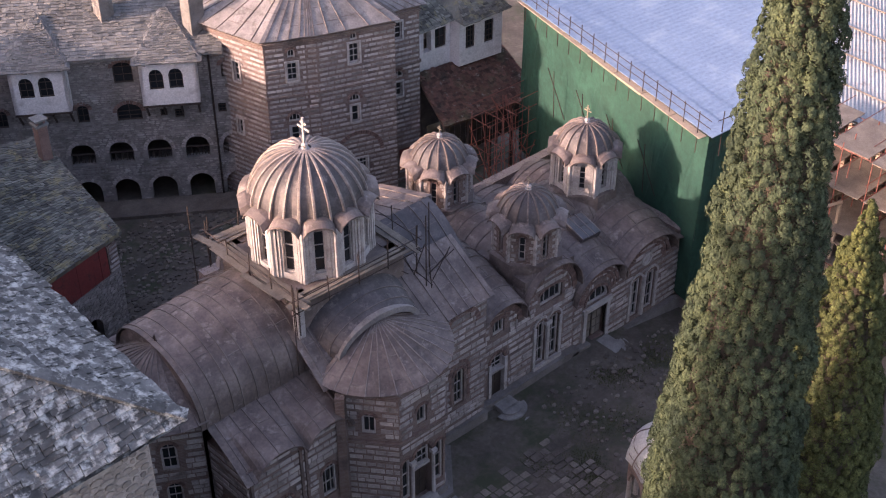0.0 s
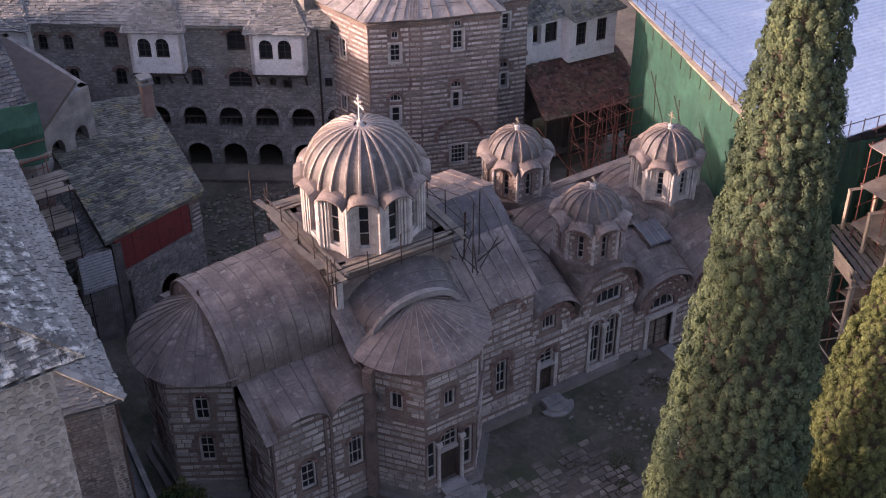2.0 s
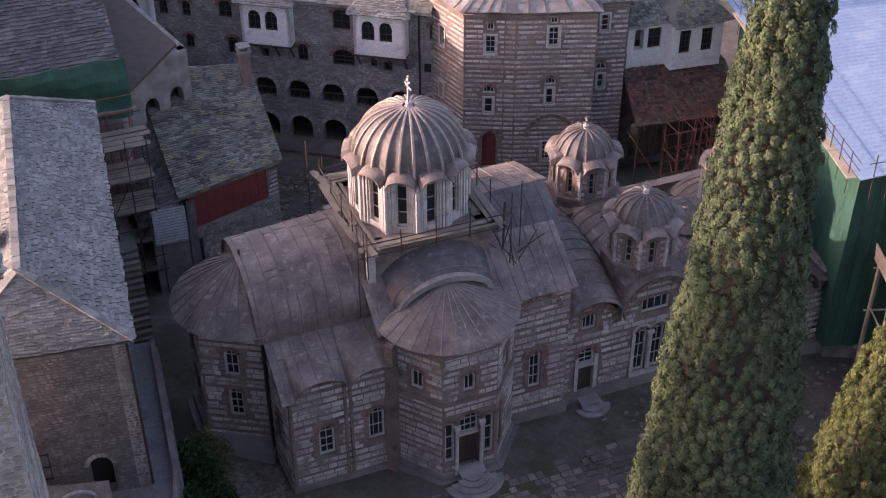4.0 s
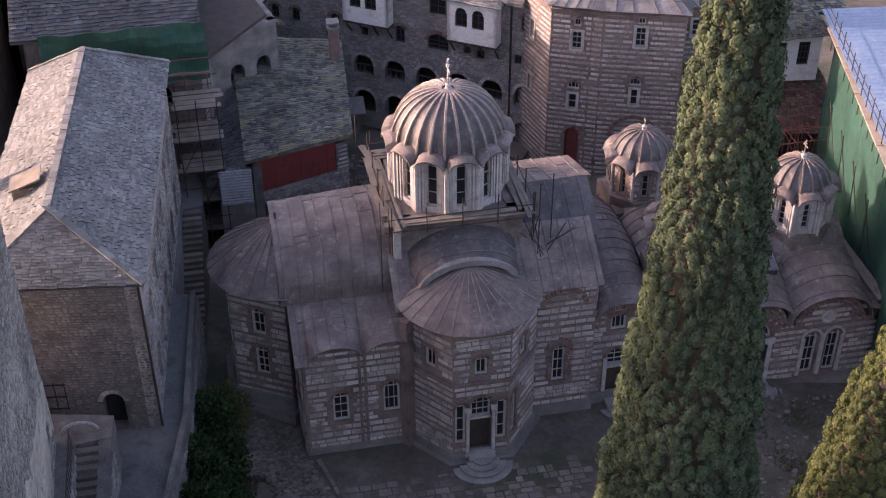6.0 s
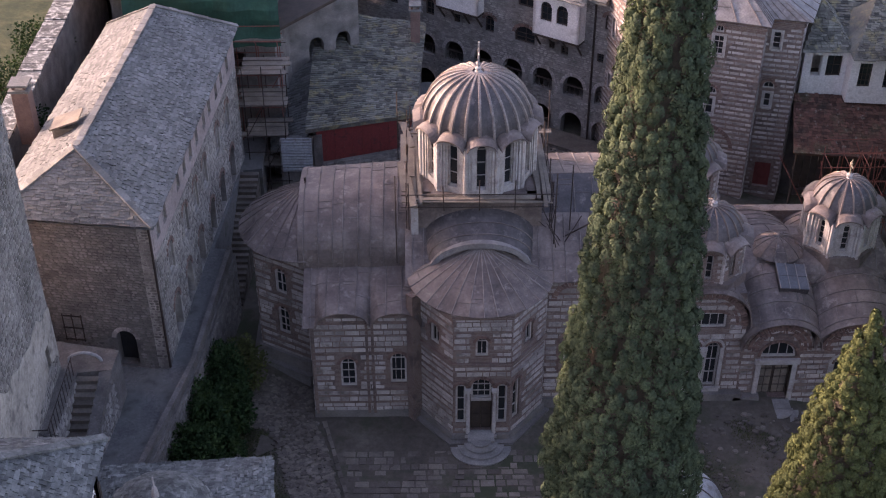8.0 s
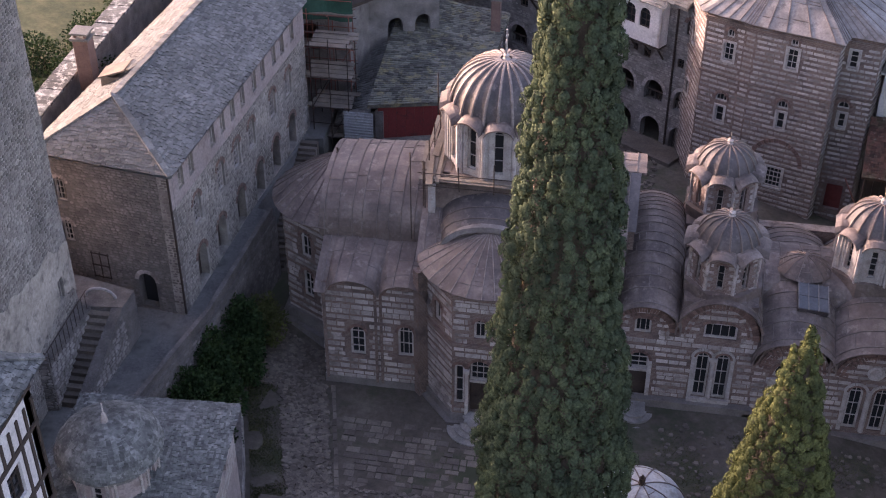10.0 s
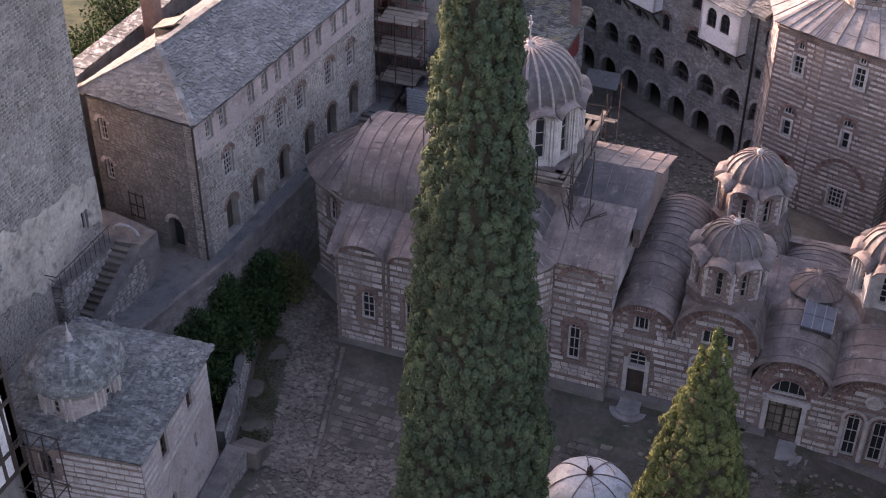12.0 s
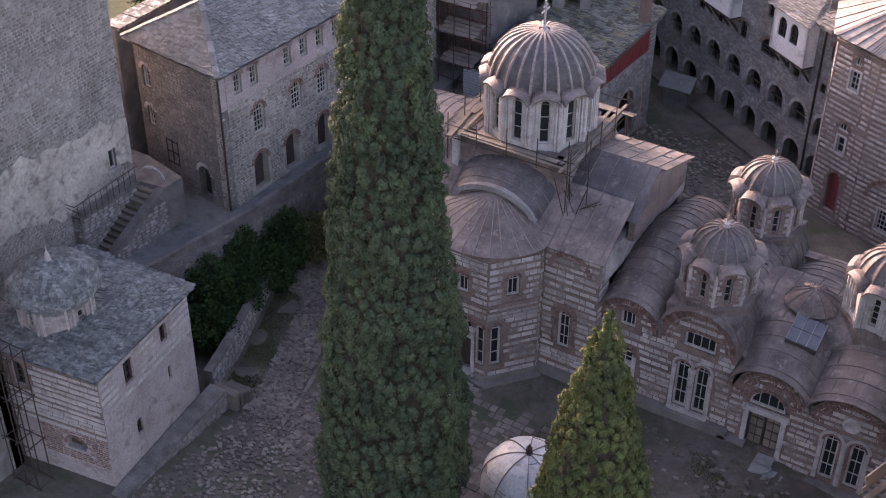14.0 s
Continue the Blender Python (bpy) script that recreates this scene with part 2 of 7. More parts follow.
PAVING = material("worn_paving", [(0.085, 0.069, 0.056), (0.135, 0.111, 0.091), (0.195, 0.164, 0.137)], 0.6, 0.9, 0.35, 9, 0, 0.38)
PAVING_PIECE = material("worn_paving_slab", [(0.085, 0.069, 0.056), (0.135, 0.111, 0.091), (0.195, 0.164, 0.137)], 0.6, 0.9, 0.35, 9, 0, 0.38, per="object")
CONCRETE = material("grey_concrete", [(0.09, 0.088, 0.085), (0.145, 0.14, 0.133), (0.19, 0.183, 0.173)], 0.5, 0.9, 0.3, 8, stain=((0.07, 0.072, 0.06), 0.35, 0.5))
STEP_STONE = material("worn_step_stone", [(0.17, 0.156, 0.146), (0.25, 0.232, 0.216), (0.33, 0.306, 0.286)], 1.2, 0.85, 0.3, 12, 0, 0.12)
CYPRESS = material("cypress_foliage", [(0.038, 0.053, 0.034), (0.066, 0.087, 0.05), (0.105, 0.13, 0.066)], 0.7, 0.8, 0.0, 2.2, 0, 0.3)
CYPRESS_WARM = material("warm_cypress_foliage", [(0.05, 0.061, 0.028), (0.088, 0.102, 0.04), (0.132, 0.144, 0.052)], 0.7, 0.8, 0.0, 2.2, 0, 0.3)
SHRUB = material("shrub_leaves", [(0.016, 0.034, 0.016), (0.03, 0.055, 0.022), (0.06, 0.095, 0.03)], 0.8, 0.75, 0.0, 4, 0, 0.5)
GRASS = material("court_grass", [(0.05, 0.055, 0.028), (0.075, 0.08, 0.038), (0.11, 0.105, 0.055)], 0.5, 0.85, 0.0, 3, 0, 0.4)
for leafy in (CYPRESS, CYPRESS_WARM, SHRUB, GRASS):
    nodes, links = leafy.node_tree.nodes, leafy.node_tree.links
    body = nodes["Principled BSDF"]
    body.inputs["Specular IOR Level"].default_value = 0.08
    thin = nodes.new("ShaderNodeBsdfTranslucent")
    links.new(body.inputs["Base Color"].links[0].from_socket, thin.inputs["Color"])
    both = nodes.new("ShaderNodeMixShader")
    both.inputs[0].default_value = 0.12
    links.new(body.outputs[0], both.inputs[1])
    links.new(thin.outputs[0], both.inputs[2])
    links.new(both.outputs[0], nodes["Material Output"].inputs["Surface"])
OVERGROWN = material("overgrown_green_bank", [(0.035, 0.048, 0.018), (0.068, 0.08, 0.03), (0.115, 0.115, 0.05)], 0.9, 0.95, 0.6, 4)
# bark of trunks and stems; also the dark core standing in for crown shade
BARK_AND_CORE = material("bark_and_core_shade", [(0.05, 0.038, 0.028), (0.09, 0.07, 0.05)], 3.0, 0.95, 0.4, 20)
DUSTY_GLASS = material("dusty_glass", [(0.075, 0.08, 0.09), (0.11, 0.117, 0.13)], 1.5, 0.35, 0.05, 9)
GLASS = bpy.data.materials.new("window_glass")
GLASS.use_nodes = True
GLASS.node_tree.nodes["Principled BSDF"].inputs["Base Color"].default_value = (0.02, 0.022, 0.025, 1)
GLASS.node_tree.nodes["Principled BSDF"].inputs["Roughness"].default_value = 0.12

# ---- building blocks ----


def thing(name, label="", category="", group="", kind="", at=(0, 0, 0)):
    ob = new(name)
    ob.location = at
    ob.empty_display_size = 0.3
    return tagged(ob, label, category, group, kind)


def part(name, bm, mat, parent=None, label="", smooth=False):
    me = bpy.data.meshes.new(name)
    bm.to_mesh(me)
    bm.free()
    return part_mesh(name, me, mat, parent, label, smooth)


def part_mesh(name, me, mat, parent=None, label="", smooth=False):
    if mat and not me.materials:
        me.materials.append(mat)
    if smooth:
        for p in me.polygons:
            p.use_smooth = True
    ob = new(name, me)
    if parent:
        ob.parent = parent
        base = Vector((0, 0, 0))
        up = parent
        while up:
            base += up.location
            up = up.parent
        ob.location = -base
    if label:
        ob["label"] = label
    return ob


def box(bm, x0, x1, y0, y1, z0, z1, m=None):
    v = [Vector((x, y, z)) for z in (z0, z1) for y in (y0, y1) for x in (x0, x1)]
    if m:
        v = [m @ p for p in v]
    v = [bm.verts.new(p) for p in v]
    for f in ((0, 2, 3, 1), (4, 5, 7, 6), (0, 1, 5, 4), (1, 3, 7, 5), (3, 2, 6, 7), (2, 0, 4, 6)):
        bm.faces.new([v[k] for k in f])


def bar(bm, a, b, r, seg=5, r2=None):
    a, b = Vector(a), Vector(b)
    q = (b - a).to_track_quat("Z", "Y").to_matrix()
    rings = []
    for p, rr in ((a, r), (b, r if r2 is None else r2)):
        rings.append([bm.verts.new(p + q @ Vector((rr * math.cos(6.2832 * k / seg), rr * math.sin(6.2832 * k / seg), 0))) for k in range(seg)])
    for k in range(seg):
        bm.faces.new([rings[0][k], rings[0][(k + 1) % seg], rings[1][(k + 1) % seg], rings[1][k]])
    bm.faces.new(rings[0][::-1])
    bm.faces.new(rings[1])


def prism(bm, pts, z0, z1):
    """A solid from a plan outline; z0, z1 may be functions of x, y."""
    lo = [bm.verts.new((x, y, z0(x, y) if callable(z0) else z0)) for x, y in pts]
    hi = [bm.verts.new((x, y, z1(x, y) if callable(z1) else z1)) for x, y in pts]
    n = len(pts)
    for k in range(n):
        bm.faces.new([lo[k], lo[(k + 1) % n], hi[(k + 1) % n], hi[k]])
    bm.faces.new(hi)
    bm.faces.new(lo[::-1])


def sheet(bm, f, ns, nt, thick=0.07):
    """A solid skin over f(s, t), s and t from 0 to 1."""
    top = [[Vector(f(i / ns, j / nt)) for j in range(nt + 1)] for i in range(ns + 1)]
    ok = []
    for i in range(ns + 1):
        row = []
        for j in range(nt + 1):
            a = top[min(i + 1, ns)][j] - top[max(i - 1, 0)][j]
            b = top[i][min(j + 1, nt)] - top[i][max(j - 1, 0)]
            nrm = a.cross(b)
            nrm = nrm.normalized() if nrm.length > 1e-9 else Vector((0, 0, 1))
            if nrm.z < 0:
                nrm = -nrm
            row.append(nrm)
        ok.append(row)
    va = [[bm.verts.new(top[i][j]) for j in range(nt + 1)] for i in range(ns + 1)]
    vb = [[bm.verts.new(top[i][j] - thick * ok[i][j]) for j in range(nt + 1)] for i in range(ns + 1)]
    for i in range(ns):
        for j in range(nt):
            bm.faces.new([va[i][j], va[i + 1][j], va[i + 1][j + 1], va[i][j + 1]])
            bm.faces.new([vb[i][j], vb[i][j + 1], vb[i + 1][j + 1], vb[i + 1][j]])
    for i in range(ns):
        for j in (0, nt):
            bm.faces.new([va[i][j], vb[i][j], vb[i + 1][j], va[i + 1][j]])
    for j in range(nt):
        for i in (0, ns):
            bm.faces.new([va[i][j], va[i][j + 1], vb[i][j + 1], vb[i][j]])


def seam(bm, f, s, t0, t1, steps, w=0.035, h=0.05):
    """A raised roll that follows the skin f along t at s."""
    pts = [Vector(f(s, t0 + (t1 - t0) * k / steps)) for k in range(steps + 1)]
    side = Vector(f(min(1, s + 0.004), (t0 + t1) / 2)) - Vector(f(max(0, s - 0.004), (t0 + t1) / 2))
    side = side.normalized() if side.length > 1e-9 else Vector((1, 0, 0))
    ring = []
    for k, p in enumerate(pts):
        d = (pts[min(k + 1, steps)] - pts[max(k - 1, 0)])
        up = side.cross(d)
        up = up.normalized() if up.length > 1e-9 else Vector((0, 0, 1))
        if up.z < 0:
            up = -up
        ring.append([bm.verts.new(p - w * side - 0.02 * up), bm.verts.new(p - 0.6 * w * side + h * up), bm.verts.new(p + 0.6 * w * side + h * up), bm.verts.new(p + w * side - 0.02 * up)])
    for a, b in zip(ring, ring[1:]):
        for k in range(3):
            bm.faces.new([a[k], a[k + 1], b[k + 1], b[k]])


def lead_roof(name, f, ns, nt, parent, seams=6, label="", mat=None, thick=0.07, along="t", jitter=0.035, rolls=None):
    def g(s, t):
        p = Vector(f(s, t))
        e = noise.noise(p * 0.9) * jitter + noise.noise(p * 3.0) * jitter * 0.5
        return p + Vector((0, 0, e))
    bm = bmesh.new()
    sheet(bm, g, ns, nt, thick)
    roof = part(name, bm, mat or LEAD, parent, label, smooth=False)
    for k in range(seams):
        s = (k + 0.5 + random.uniform(-0.12, 0.12)) / seams
        bm = bmesh.new()
        if along == "t":
            seam(bm, g, s, 0.0, 1.0, nt, 0.026, 0.045)
        else:
            seam(bm, lambda a, b: g(b, a), s, 0.0, 1.0, ns, 0.026, 0.045)
        part("seam", bm, rolls or SEAM_DULL, roof)
    if seams > 3 and ns > 3:
        bm = bmesh.new()
        for k in range(seams - 1):
            for _ in range(2):
                t, a, b = random.uniform(0.12, 0.9), (k + 0.55) / seams, (k + 1.45) / seams
                if along == "t":
                    seam(bm, lambda p, q: g(q, p), t, a, b, 3, 0.02, 0.022)
                else:
                    seam(bm, g, t, a, b, 3, 0.02, 0.022)
        tagged(part("sheet_joint", bm, SEAM_DULL, roof), kind="stuff")
    return roof


def arch_top(o, u):
    """Height of an opening's head at u. o: (u0, u1, z0, z1, rise)."""
    u0, u1, z0, z1, rise = o
    if rise <= 0:
        return z1
    c, r = (u0 + u1) / 2, (u1 - u0) / 2
    k = max(0.0, 1 - ((u - c) / r) ** 2)
    return z1 - rise + rise * math.sqrt(k)


class Panel:
    """An upright wall from p0 to p1 in the plan, its face on the right of that way, with openings (u0, u1, z0, z1, rise)."""

    def __init__(self, p0, p1, z0, z1, opens=(), thick=0.6):
        self.p0, d = Vector((*p0, 0)), Vector((p1[0] - p0[0], p1[1] - p0[1], 0))
        self.length, self.d = d.length, d.normalized()
        self.n = Vector((self.d.y, -self.d.x, 0))
        self.z0, self.z1, self.opens, self.thick = z0, z1, list(opens), thick

    def at(self, u, z, out=0.0):
        return self.p0 + self.d * u + self.n * out + Vector((0, 0, z))

    def top(self, u):
        return self.z1(u) if callable(self.z1) else self.z1

    def bottom(self, u):
        return self.z0(u) if callable(self.z0) else self.z0

    def solid(self, bm, step=1.0):
        cuts = {0.0, self.length}
        if callable(self.z1) or callable(self.z0):
            k = max(2, int(self.length / 0.35))
            cuts |= {self.length * i / k for i in range(k + 1)}
        for o in self.opens:
            k = 8 if o[4] > 0 else 1
            cuts |= {o[0] + (o[1] - o[0]) * i / k for i in range(k + 1)}
        cuts = sorted(c for c in cuts if -1e-6 <= c <= self.length + 1e-6)
        for a, b in zip(cuts, cuts[1:]):
            if b - a < 1e-5:
                continue
            mid = (a + b) / 2
            holes = sorted((o for o in self.opens if o[0] < mid < o[1]), key=lambda o: o[2])
            lo = (self.bottom(a), self.bottom(b))
            for o in holes:
                self.piece(bm, a, b, lo, (o[2], o[2]))
                lo = (arch_top(o, a), arch_top(o, b))
            self.piece(bm, a, b, lo, (self.top(a), self.top(b)))

    def piece(self, bm, a, b, lo, hi):
        if max(hi[0] - lo[0], hi[1] - lo[1]) < 1e-4:
            return
        v = [bm.verts.new(self.at(u, z, out)) for out in (0, -self.thick) for u, z in ((a, lo[0]), (b, lo[1]), (b, hi[1]), (a, hi[0]))]
        for f in ((0, 1, 2, 3), (5, 4, 7, 6), (4, 0, 3, 7), (1, 5, 6, 2), (3, 2, 6, 7), (4, 5, 1, 0)):
            bm.faces.new([v[k] for k in f])

    def clear(self, u0, u1, z0, z1, gap):
        """Whether a block stays on the wall and off the openings."""
        if u0 < 0 or u1 > self.length or z0 < max(self.bottom(u0), self.bottom(u1)) - 1e-4 or z1 > min(self.top(u0), self.top(u1)) + 1e-4:
            return False
        for o in self.opens:
            if u1 > o[0] - gap and u0 < o[1] + gap and z1 > o[2] - gap and z0 < o[3] + gap:
                c, r = (o[0] + o[1]) / 2, (o[1] - o[0]) / 2 + gap
                if o[4] > 0 and z0 > o[3] - o[4]:
                    near = 0 if u0 <= c <= u1 else min(abs(u0 - c), abs(u1 - c))
                    if ((near / r) ** 2 + ((z0 - (o[3] - o[4])) / (o[4] + gap)) ** 2) > 1:
                        continue
                return False
        return True

    def blocks(self, band=0.28, joint=0.16, short=0.35, long=0.85, gap=0.16, proud=0.03, trim=True, even=False):
        """Courses of dressed blocks with brick bands between them: (u0, u1, z0, z1, proud)."""
        out, z = [], (min(self.bottom(0), self.bottom(self.length)) if callable(self.z0) else self.z0) + 0.05
        peak = max(self.top(self.length * k / 20) for k in range(21))
        while z < peak:
            h = band * (1.0 if even else random.uniform(0.75, 1.2))
            u = random.uniform(0.0, 0.15)
            while u < self.length - 0.12:
                w = random.uniform(short, long)
                w = min(w, self.length - u)
                a, b = u + 0.012, u + w - 0.012
                if self.clear(a, b, z, z + h, gap):
                    out.append((a, b, z, z + h, proud * random.uniform(0.5, 1.5)))
                elif trim and w > 0.3:
                    for c, d in ((a, (a + b) / 2 - 0.01), ((a + b) / 2 + 0.01, b)):
                        if self.clear(c, d, z, z + h, gap):
                            out.append((c, d, z, z + h, proud * random.uniform(0.5, 1.5)))
                u += w + 0.012
            z += h + joint * (1.0 if even else random.choice((0.3, 0.9, 1.0, 1.4)))
        return out


def block_mesh(bm, pan, blk):
    a, b, z0, z1, pr = blk
    e = 0.012
    j = [random.uniform(-0.012, 0.012) for _ in range(4)]
    back = [bm.verts.new(pan.at(u, z, -0.03)) for u, z in ((a, z0), (b, z0), (b, z1), (a, z1))]
    front = [bm.verts.new(pan.at(u, z, pr + j[k])) for k, (u, z) in enumerate(((a + e, z0 + e), (b - e, z0 + e), (b - e, z1 - e), (a + e, z1 - e)))]
    bm.faces.new(front)
    for k in range(4):
        bm.faces.new([back[k], back[(k + 1) % 4], front[(k + 1) % 4], front[k]])


def rubble_face(pan, parent, mat, z0=None, z1=None, band=0.2, short=0.2, long=0.55, skip=0.02):
    """Irregular rubble stones over a wall, in loose courses, as one covering."""
    face = Panel(pan.p0.xy, (pan.p0 + pan.d * pan.length).xy, pan.z0 if z0 is None else z0, pan.z1 if z1 is None else z1, pan.opens)
    verts, faces = [], []
    for a, b, c, d, pr in face.blocks(band=band, joint=0.02, short=short, long=long, gap=0.1, proud=0.026):
        if random.random() < skip:
            continue
        w, h = b - a, d - c
        pts = []
        for k in range(8):
            g = 6.2832 * (k + 0.5) / 8
            x, y = math.cos(g), math.sin(g)
            m = max(abs(x), abs(y))
            f = random.uniform(0.9, 1.0)
            pts.append(((a + b) / 2 + 0.5 * w * f * x / m * 0.98, (c + d) / 2 + 0.5 * h * f * y / m))
        base = len(verts)
        for u, z in pts:
            verts.append(tuple(face.at(u, z, -0.02)))
        for u, z in pts:
            verts.append(tuple(face.at((a + b) / 2 + (u - (a + b) / 2) * 0.92, (c + d) / 2 + (z - (c + d) / 2) * 0.88, pr + random.uniform(-0.01, 0.012))))
        faces.append(tuple(base + 8 + k for k in range(8)))
        faces += [(base + k, base + (k + 1) % 8, base + 8 + (k + 1) % 8, base + 8 + k) for k in range(8)]
    me = bpy.data.meshes.new("rubble_stonework")
    me.from_pydata(verts, [], faces)
    tagged(part_mesh("rubble_stonework", me, mat, parent), kind="stuff")




def stonework(pan, parent, mat=None, pieces=0, tag="stone_block", **kw):
    """Blocks on a wall; the first `pieces` of them as parts of their own, the rest as one."""
    found = pan.blocks(**kw)
    single = found[:pieces]
    bm = bmesh.new()
    for blk in found[pieces:]:
        block_mesh(bm, pan, blk)
    if bm.verts:
        tagged(part("stonework", bm, mat or STONE, parent, "courses of dressed stone blocks"), kind="stuff")
    else:
        bm.free()
    for blk in single:
        bm = bmesh.new()
        block_mesh(bm, pan, blk)
        part(tag, bm, STONE_PIECE, parent)


def voussoirs(bm, pan, o, width=0.2, proud=0.035, n=11, legs=0.0):
    """A ring of bricks round an arched head."""
    u0, u1, z0, z1, rise = o
    c, r, zc = (u0 + u1) / 2, (u1 - u0) / 2, z1 - rise
    for k in range(n):
        a0, a1 = math.pi * (k + 0.08) / n, math.pi * (k + 0.92) / n
        pts = []
        for a, rr in ((a0, 0), (a1, 0), (a1, width), (a0, width)):
            pts.append((c - (r + rr) * math.cos(a), zc + (rise + rr) * math.sin(a)))
        v = [bm.verts.new(pan.at(u, z, out)) for out in (proud, -0.02) for u, z in pts]
        for f in ((0, 3, 2, 1), (0, 1, 5, 4), (1, 2, 6, 5), (2, 3, 7, 6), (3, 0, 4, 7)):
            bm.faces.new([v[i] for i in f])
    if legs:
        z = zc - legs
        while z < zc - 0.05:
            for a, b in ((u0 - width, u0), (u1, u1 + width)):
                v = [bm.verts.new(pan.at(u, zz, out)) for out in (proud, -0.02) for u, zz in ((a, z), (b, z), (b, z + 0.13), (a, z + 0.13))]
                for f in ((0, 1, 2, 3), (1, 0, 4, 5), (2, 1, 5, 6), (3, 2, 6, 7), (0, 3, 7, 4)):
                    bm.faces.new([v[i] for i in f])
            z += 0.16


def strip(bm, pan, u0, u1, z0, z1, out0, out1):
    v = [bm.verts.new(pan.at(u, z, out)) for out in (out1, out0) for u, z in ((u0, z0), (u1, z0), (u1, z1), (u0, z1))]
    for f in ((0, 1, 2, 3), (1, 0, 4, 5), (2, 1, 5, 6), (3, 2, 6, 7), (0, 3, 7, 4), (5, 4, 7, 6)):
        bm.faces.new([v[i] for i in f])


def window(pan, o, parent, cols=2, rows=4, mat=None, depth=0.2, frame_w=0.07, name="window", label="dark arched window with a pale frame"):
    """A glazed window set into an opening: frame, bars, pane."""
    u0, u1, z0, z1, rise = o
    mat = mat or TRIM
    bm = bmesh.new()
    n = 8 if rise > 0 else 1
    for k in range(n):
        a, b = u0 + (u1 - u0) * k / n, u0 + (u1 - u0) * (k + 1) / n
        v = [bm.verts.new(pan.at(u, z, -depth)) for u, z in ((a, z0), (b, z0), (b, arch_top(o, b)), (a, arch_top(o, a)))]
        bm.faces.new(v)
    win = part(name, bm, GLASS, parent, label)
    bm = bmesh.new()
    zs = z1 - rise
    strip(bm, pan, u0 - 0.01, u0 + frame_w, z0, zs, -depth - 0.02, -depth + 0.1)
    strip(bm, pan, u1 - frame_w, u1 + 0.01, z0, zs, -depth - 0.02, -depth + 0.1)
    strip(bm, pan, u0 + frame_w, u1 - frame_w, z0, z0 + frame_w, -depth - 0.02, -depth + 0.1)
    if rise > 0:
        voussoirs_in(bm, pan, o, frame_w, -depth + 0.1, -depth - 0.02)
    else:
        strip(bm, pan, u0 + frame_w, u1 - frame_w, z1 - frame_w, z1 + 0.01, -depth - 0.02, -depth + 0.1)
    part("window_frame", bm, mat, win)
    bw = min(0.016, frame_w * 0.24)
    for k in range(1, cols):
        bm = bmesh.new()
        u = u0 + (u1 - u0) * k / cols
        strip(bm, pan, u - bw, u + bw, z0 + frame_w, arch_top(o, u) - 0.02, -depth - 0.01, -depth + 0.06)
        part("glazing_bar", bm, mat, win)
    for k in range(1, rows):
        bm = bmesh.new()
        z = z0 + (zs - z0) * k / max(1, rows - 1) if rise > 0 else z0 + (z1 - z0) * k / rows
        strip(bm, pan, u0 + frame_w, u1 - frame_w, z - bw, z + bw, -depth - 0.01, -depth + 0.055)
        part("glazing_bar", bm, mat, win)
    return win


def voussoirs_in(bm, pan, o, width, out1, out0, n=10):
    u0, u1, z0, z1, rise = o
    c, r, zc = (u0 + u1) / 2, (u1 - u0) / 2, z1 - rise
    for k in range(n):
        pts = []
        for a, rr in ((math.pi * k / n, -width), (math.pi * (k + 1) / n, -width), (math.pi * (k + 1) / n, 0.01), (math.pi * k / n, 0.01)):
            pts.append((c - (r + rr) * math.cos(a), zc + (rise + rr) * math.sin(a)))
        v = [bm.verts.new(pan.at(u, z, out)) for out in (out1, out0) for u, z in pts]
        for f in ((0, 3, 2, 1), (0, 1, 5, 4), (2, 3, 7, 6)):
            bm.faces.new([v[i] for i in f])


def wall(name, p0, p1, z0, z1, opens, parent, mat, label="", thick=0.6):
    pan = Panel(p0, p1, z0, z1, opens, thick)
    bm = bmesh.new()
    pan.solid(bm)
    bmesh.ops.remove_doubles(bm, verts=bm.verts, dist=0.0005)
    ob = part(name, bm, mat, parent, label)
    return pan, ob

# ---- ground ----


def smooth(a, b, v):
    k = min(1.0, max(0.0, (v - a) / (b - a)))
    return k * k * (3 - 2 * k)


def ground_z(x, y):
    z = 1.3 + min(1.6, 0.16 * max(0.0, -13.0 - y)) * smooth(3.0, -3.0, x)            # rises towards the small chapel
    z -= 0.19 * max(0.0, min(x, 24) - 14.5)
    z += 0.6 * smooth(-8.0, -12.0, x) * smooth(-12, -6, y)
    z -= 0.6 * smooth(10.0, 18.0, y)
    z -= 1.2 * smooth(40, 90, math.hypot(x, y))
    return z


def ground_sheet():
    xs = sorted(set([-900, -500, -250, -140, -90, -65] + [-50 + 1.0 * k for k in range(111)] + [75, 100, 150, 260, 500, 900]))
    ys = sorted(set([-900, -500, -250, -140, -90, -65] + [-48 + 1.0 * k for k in range(99)] + [65, 90, 150, 260, 500, 900]))
    verts = [(x, y, ground_z(x, y) + 0.06 * noise.noise(Vector((x * 0.5, y * 0.5, 0)))) for y in ys for x in xs]
    w = len(xs)
    faces = [(j * w + i, j * w + i + 1, (j + 1) * w + i + 1, (j + 1) * w + i) for j in range(len(ys) - 1) for i in range(w - 1)]
    me = bpy.data.meshes.new("ground")
    me.from_pydata(verts, [], faces)
    tagged(part_mesh("ground", me, EARTH, smooth=True), "brown trodden earth of a monastery courtyard", "ground", kind="structure")


ground_sheet()

# ---- the church ----
church = thing("church", "striped stone and brick church with brown lead roofs and four domes", "church")


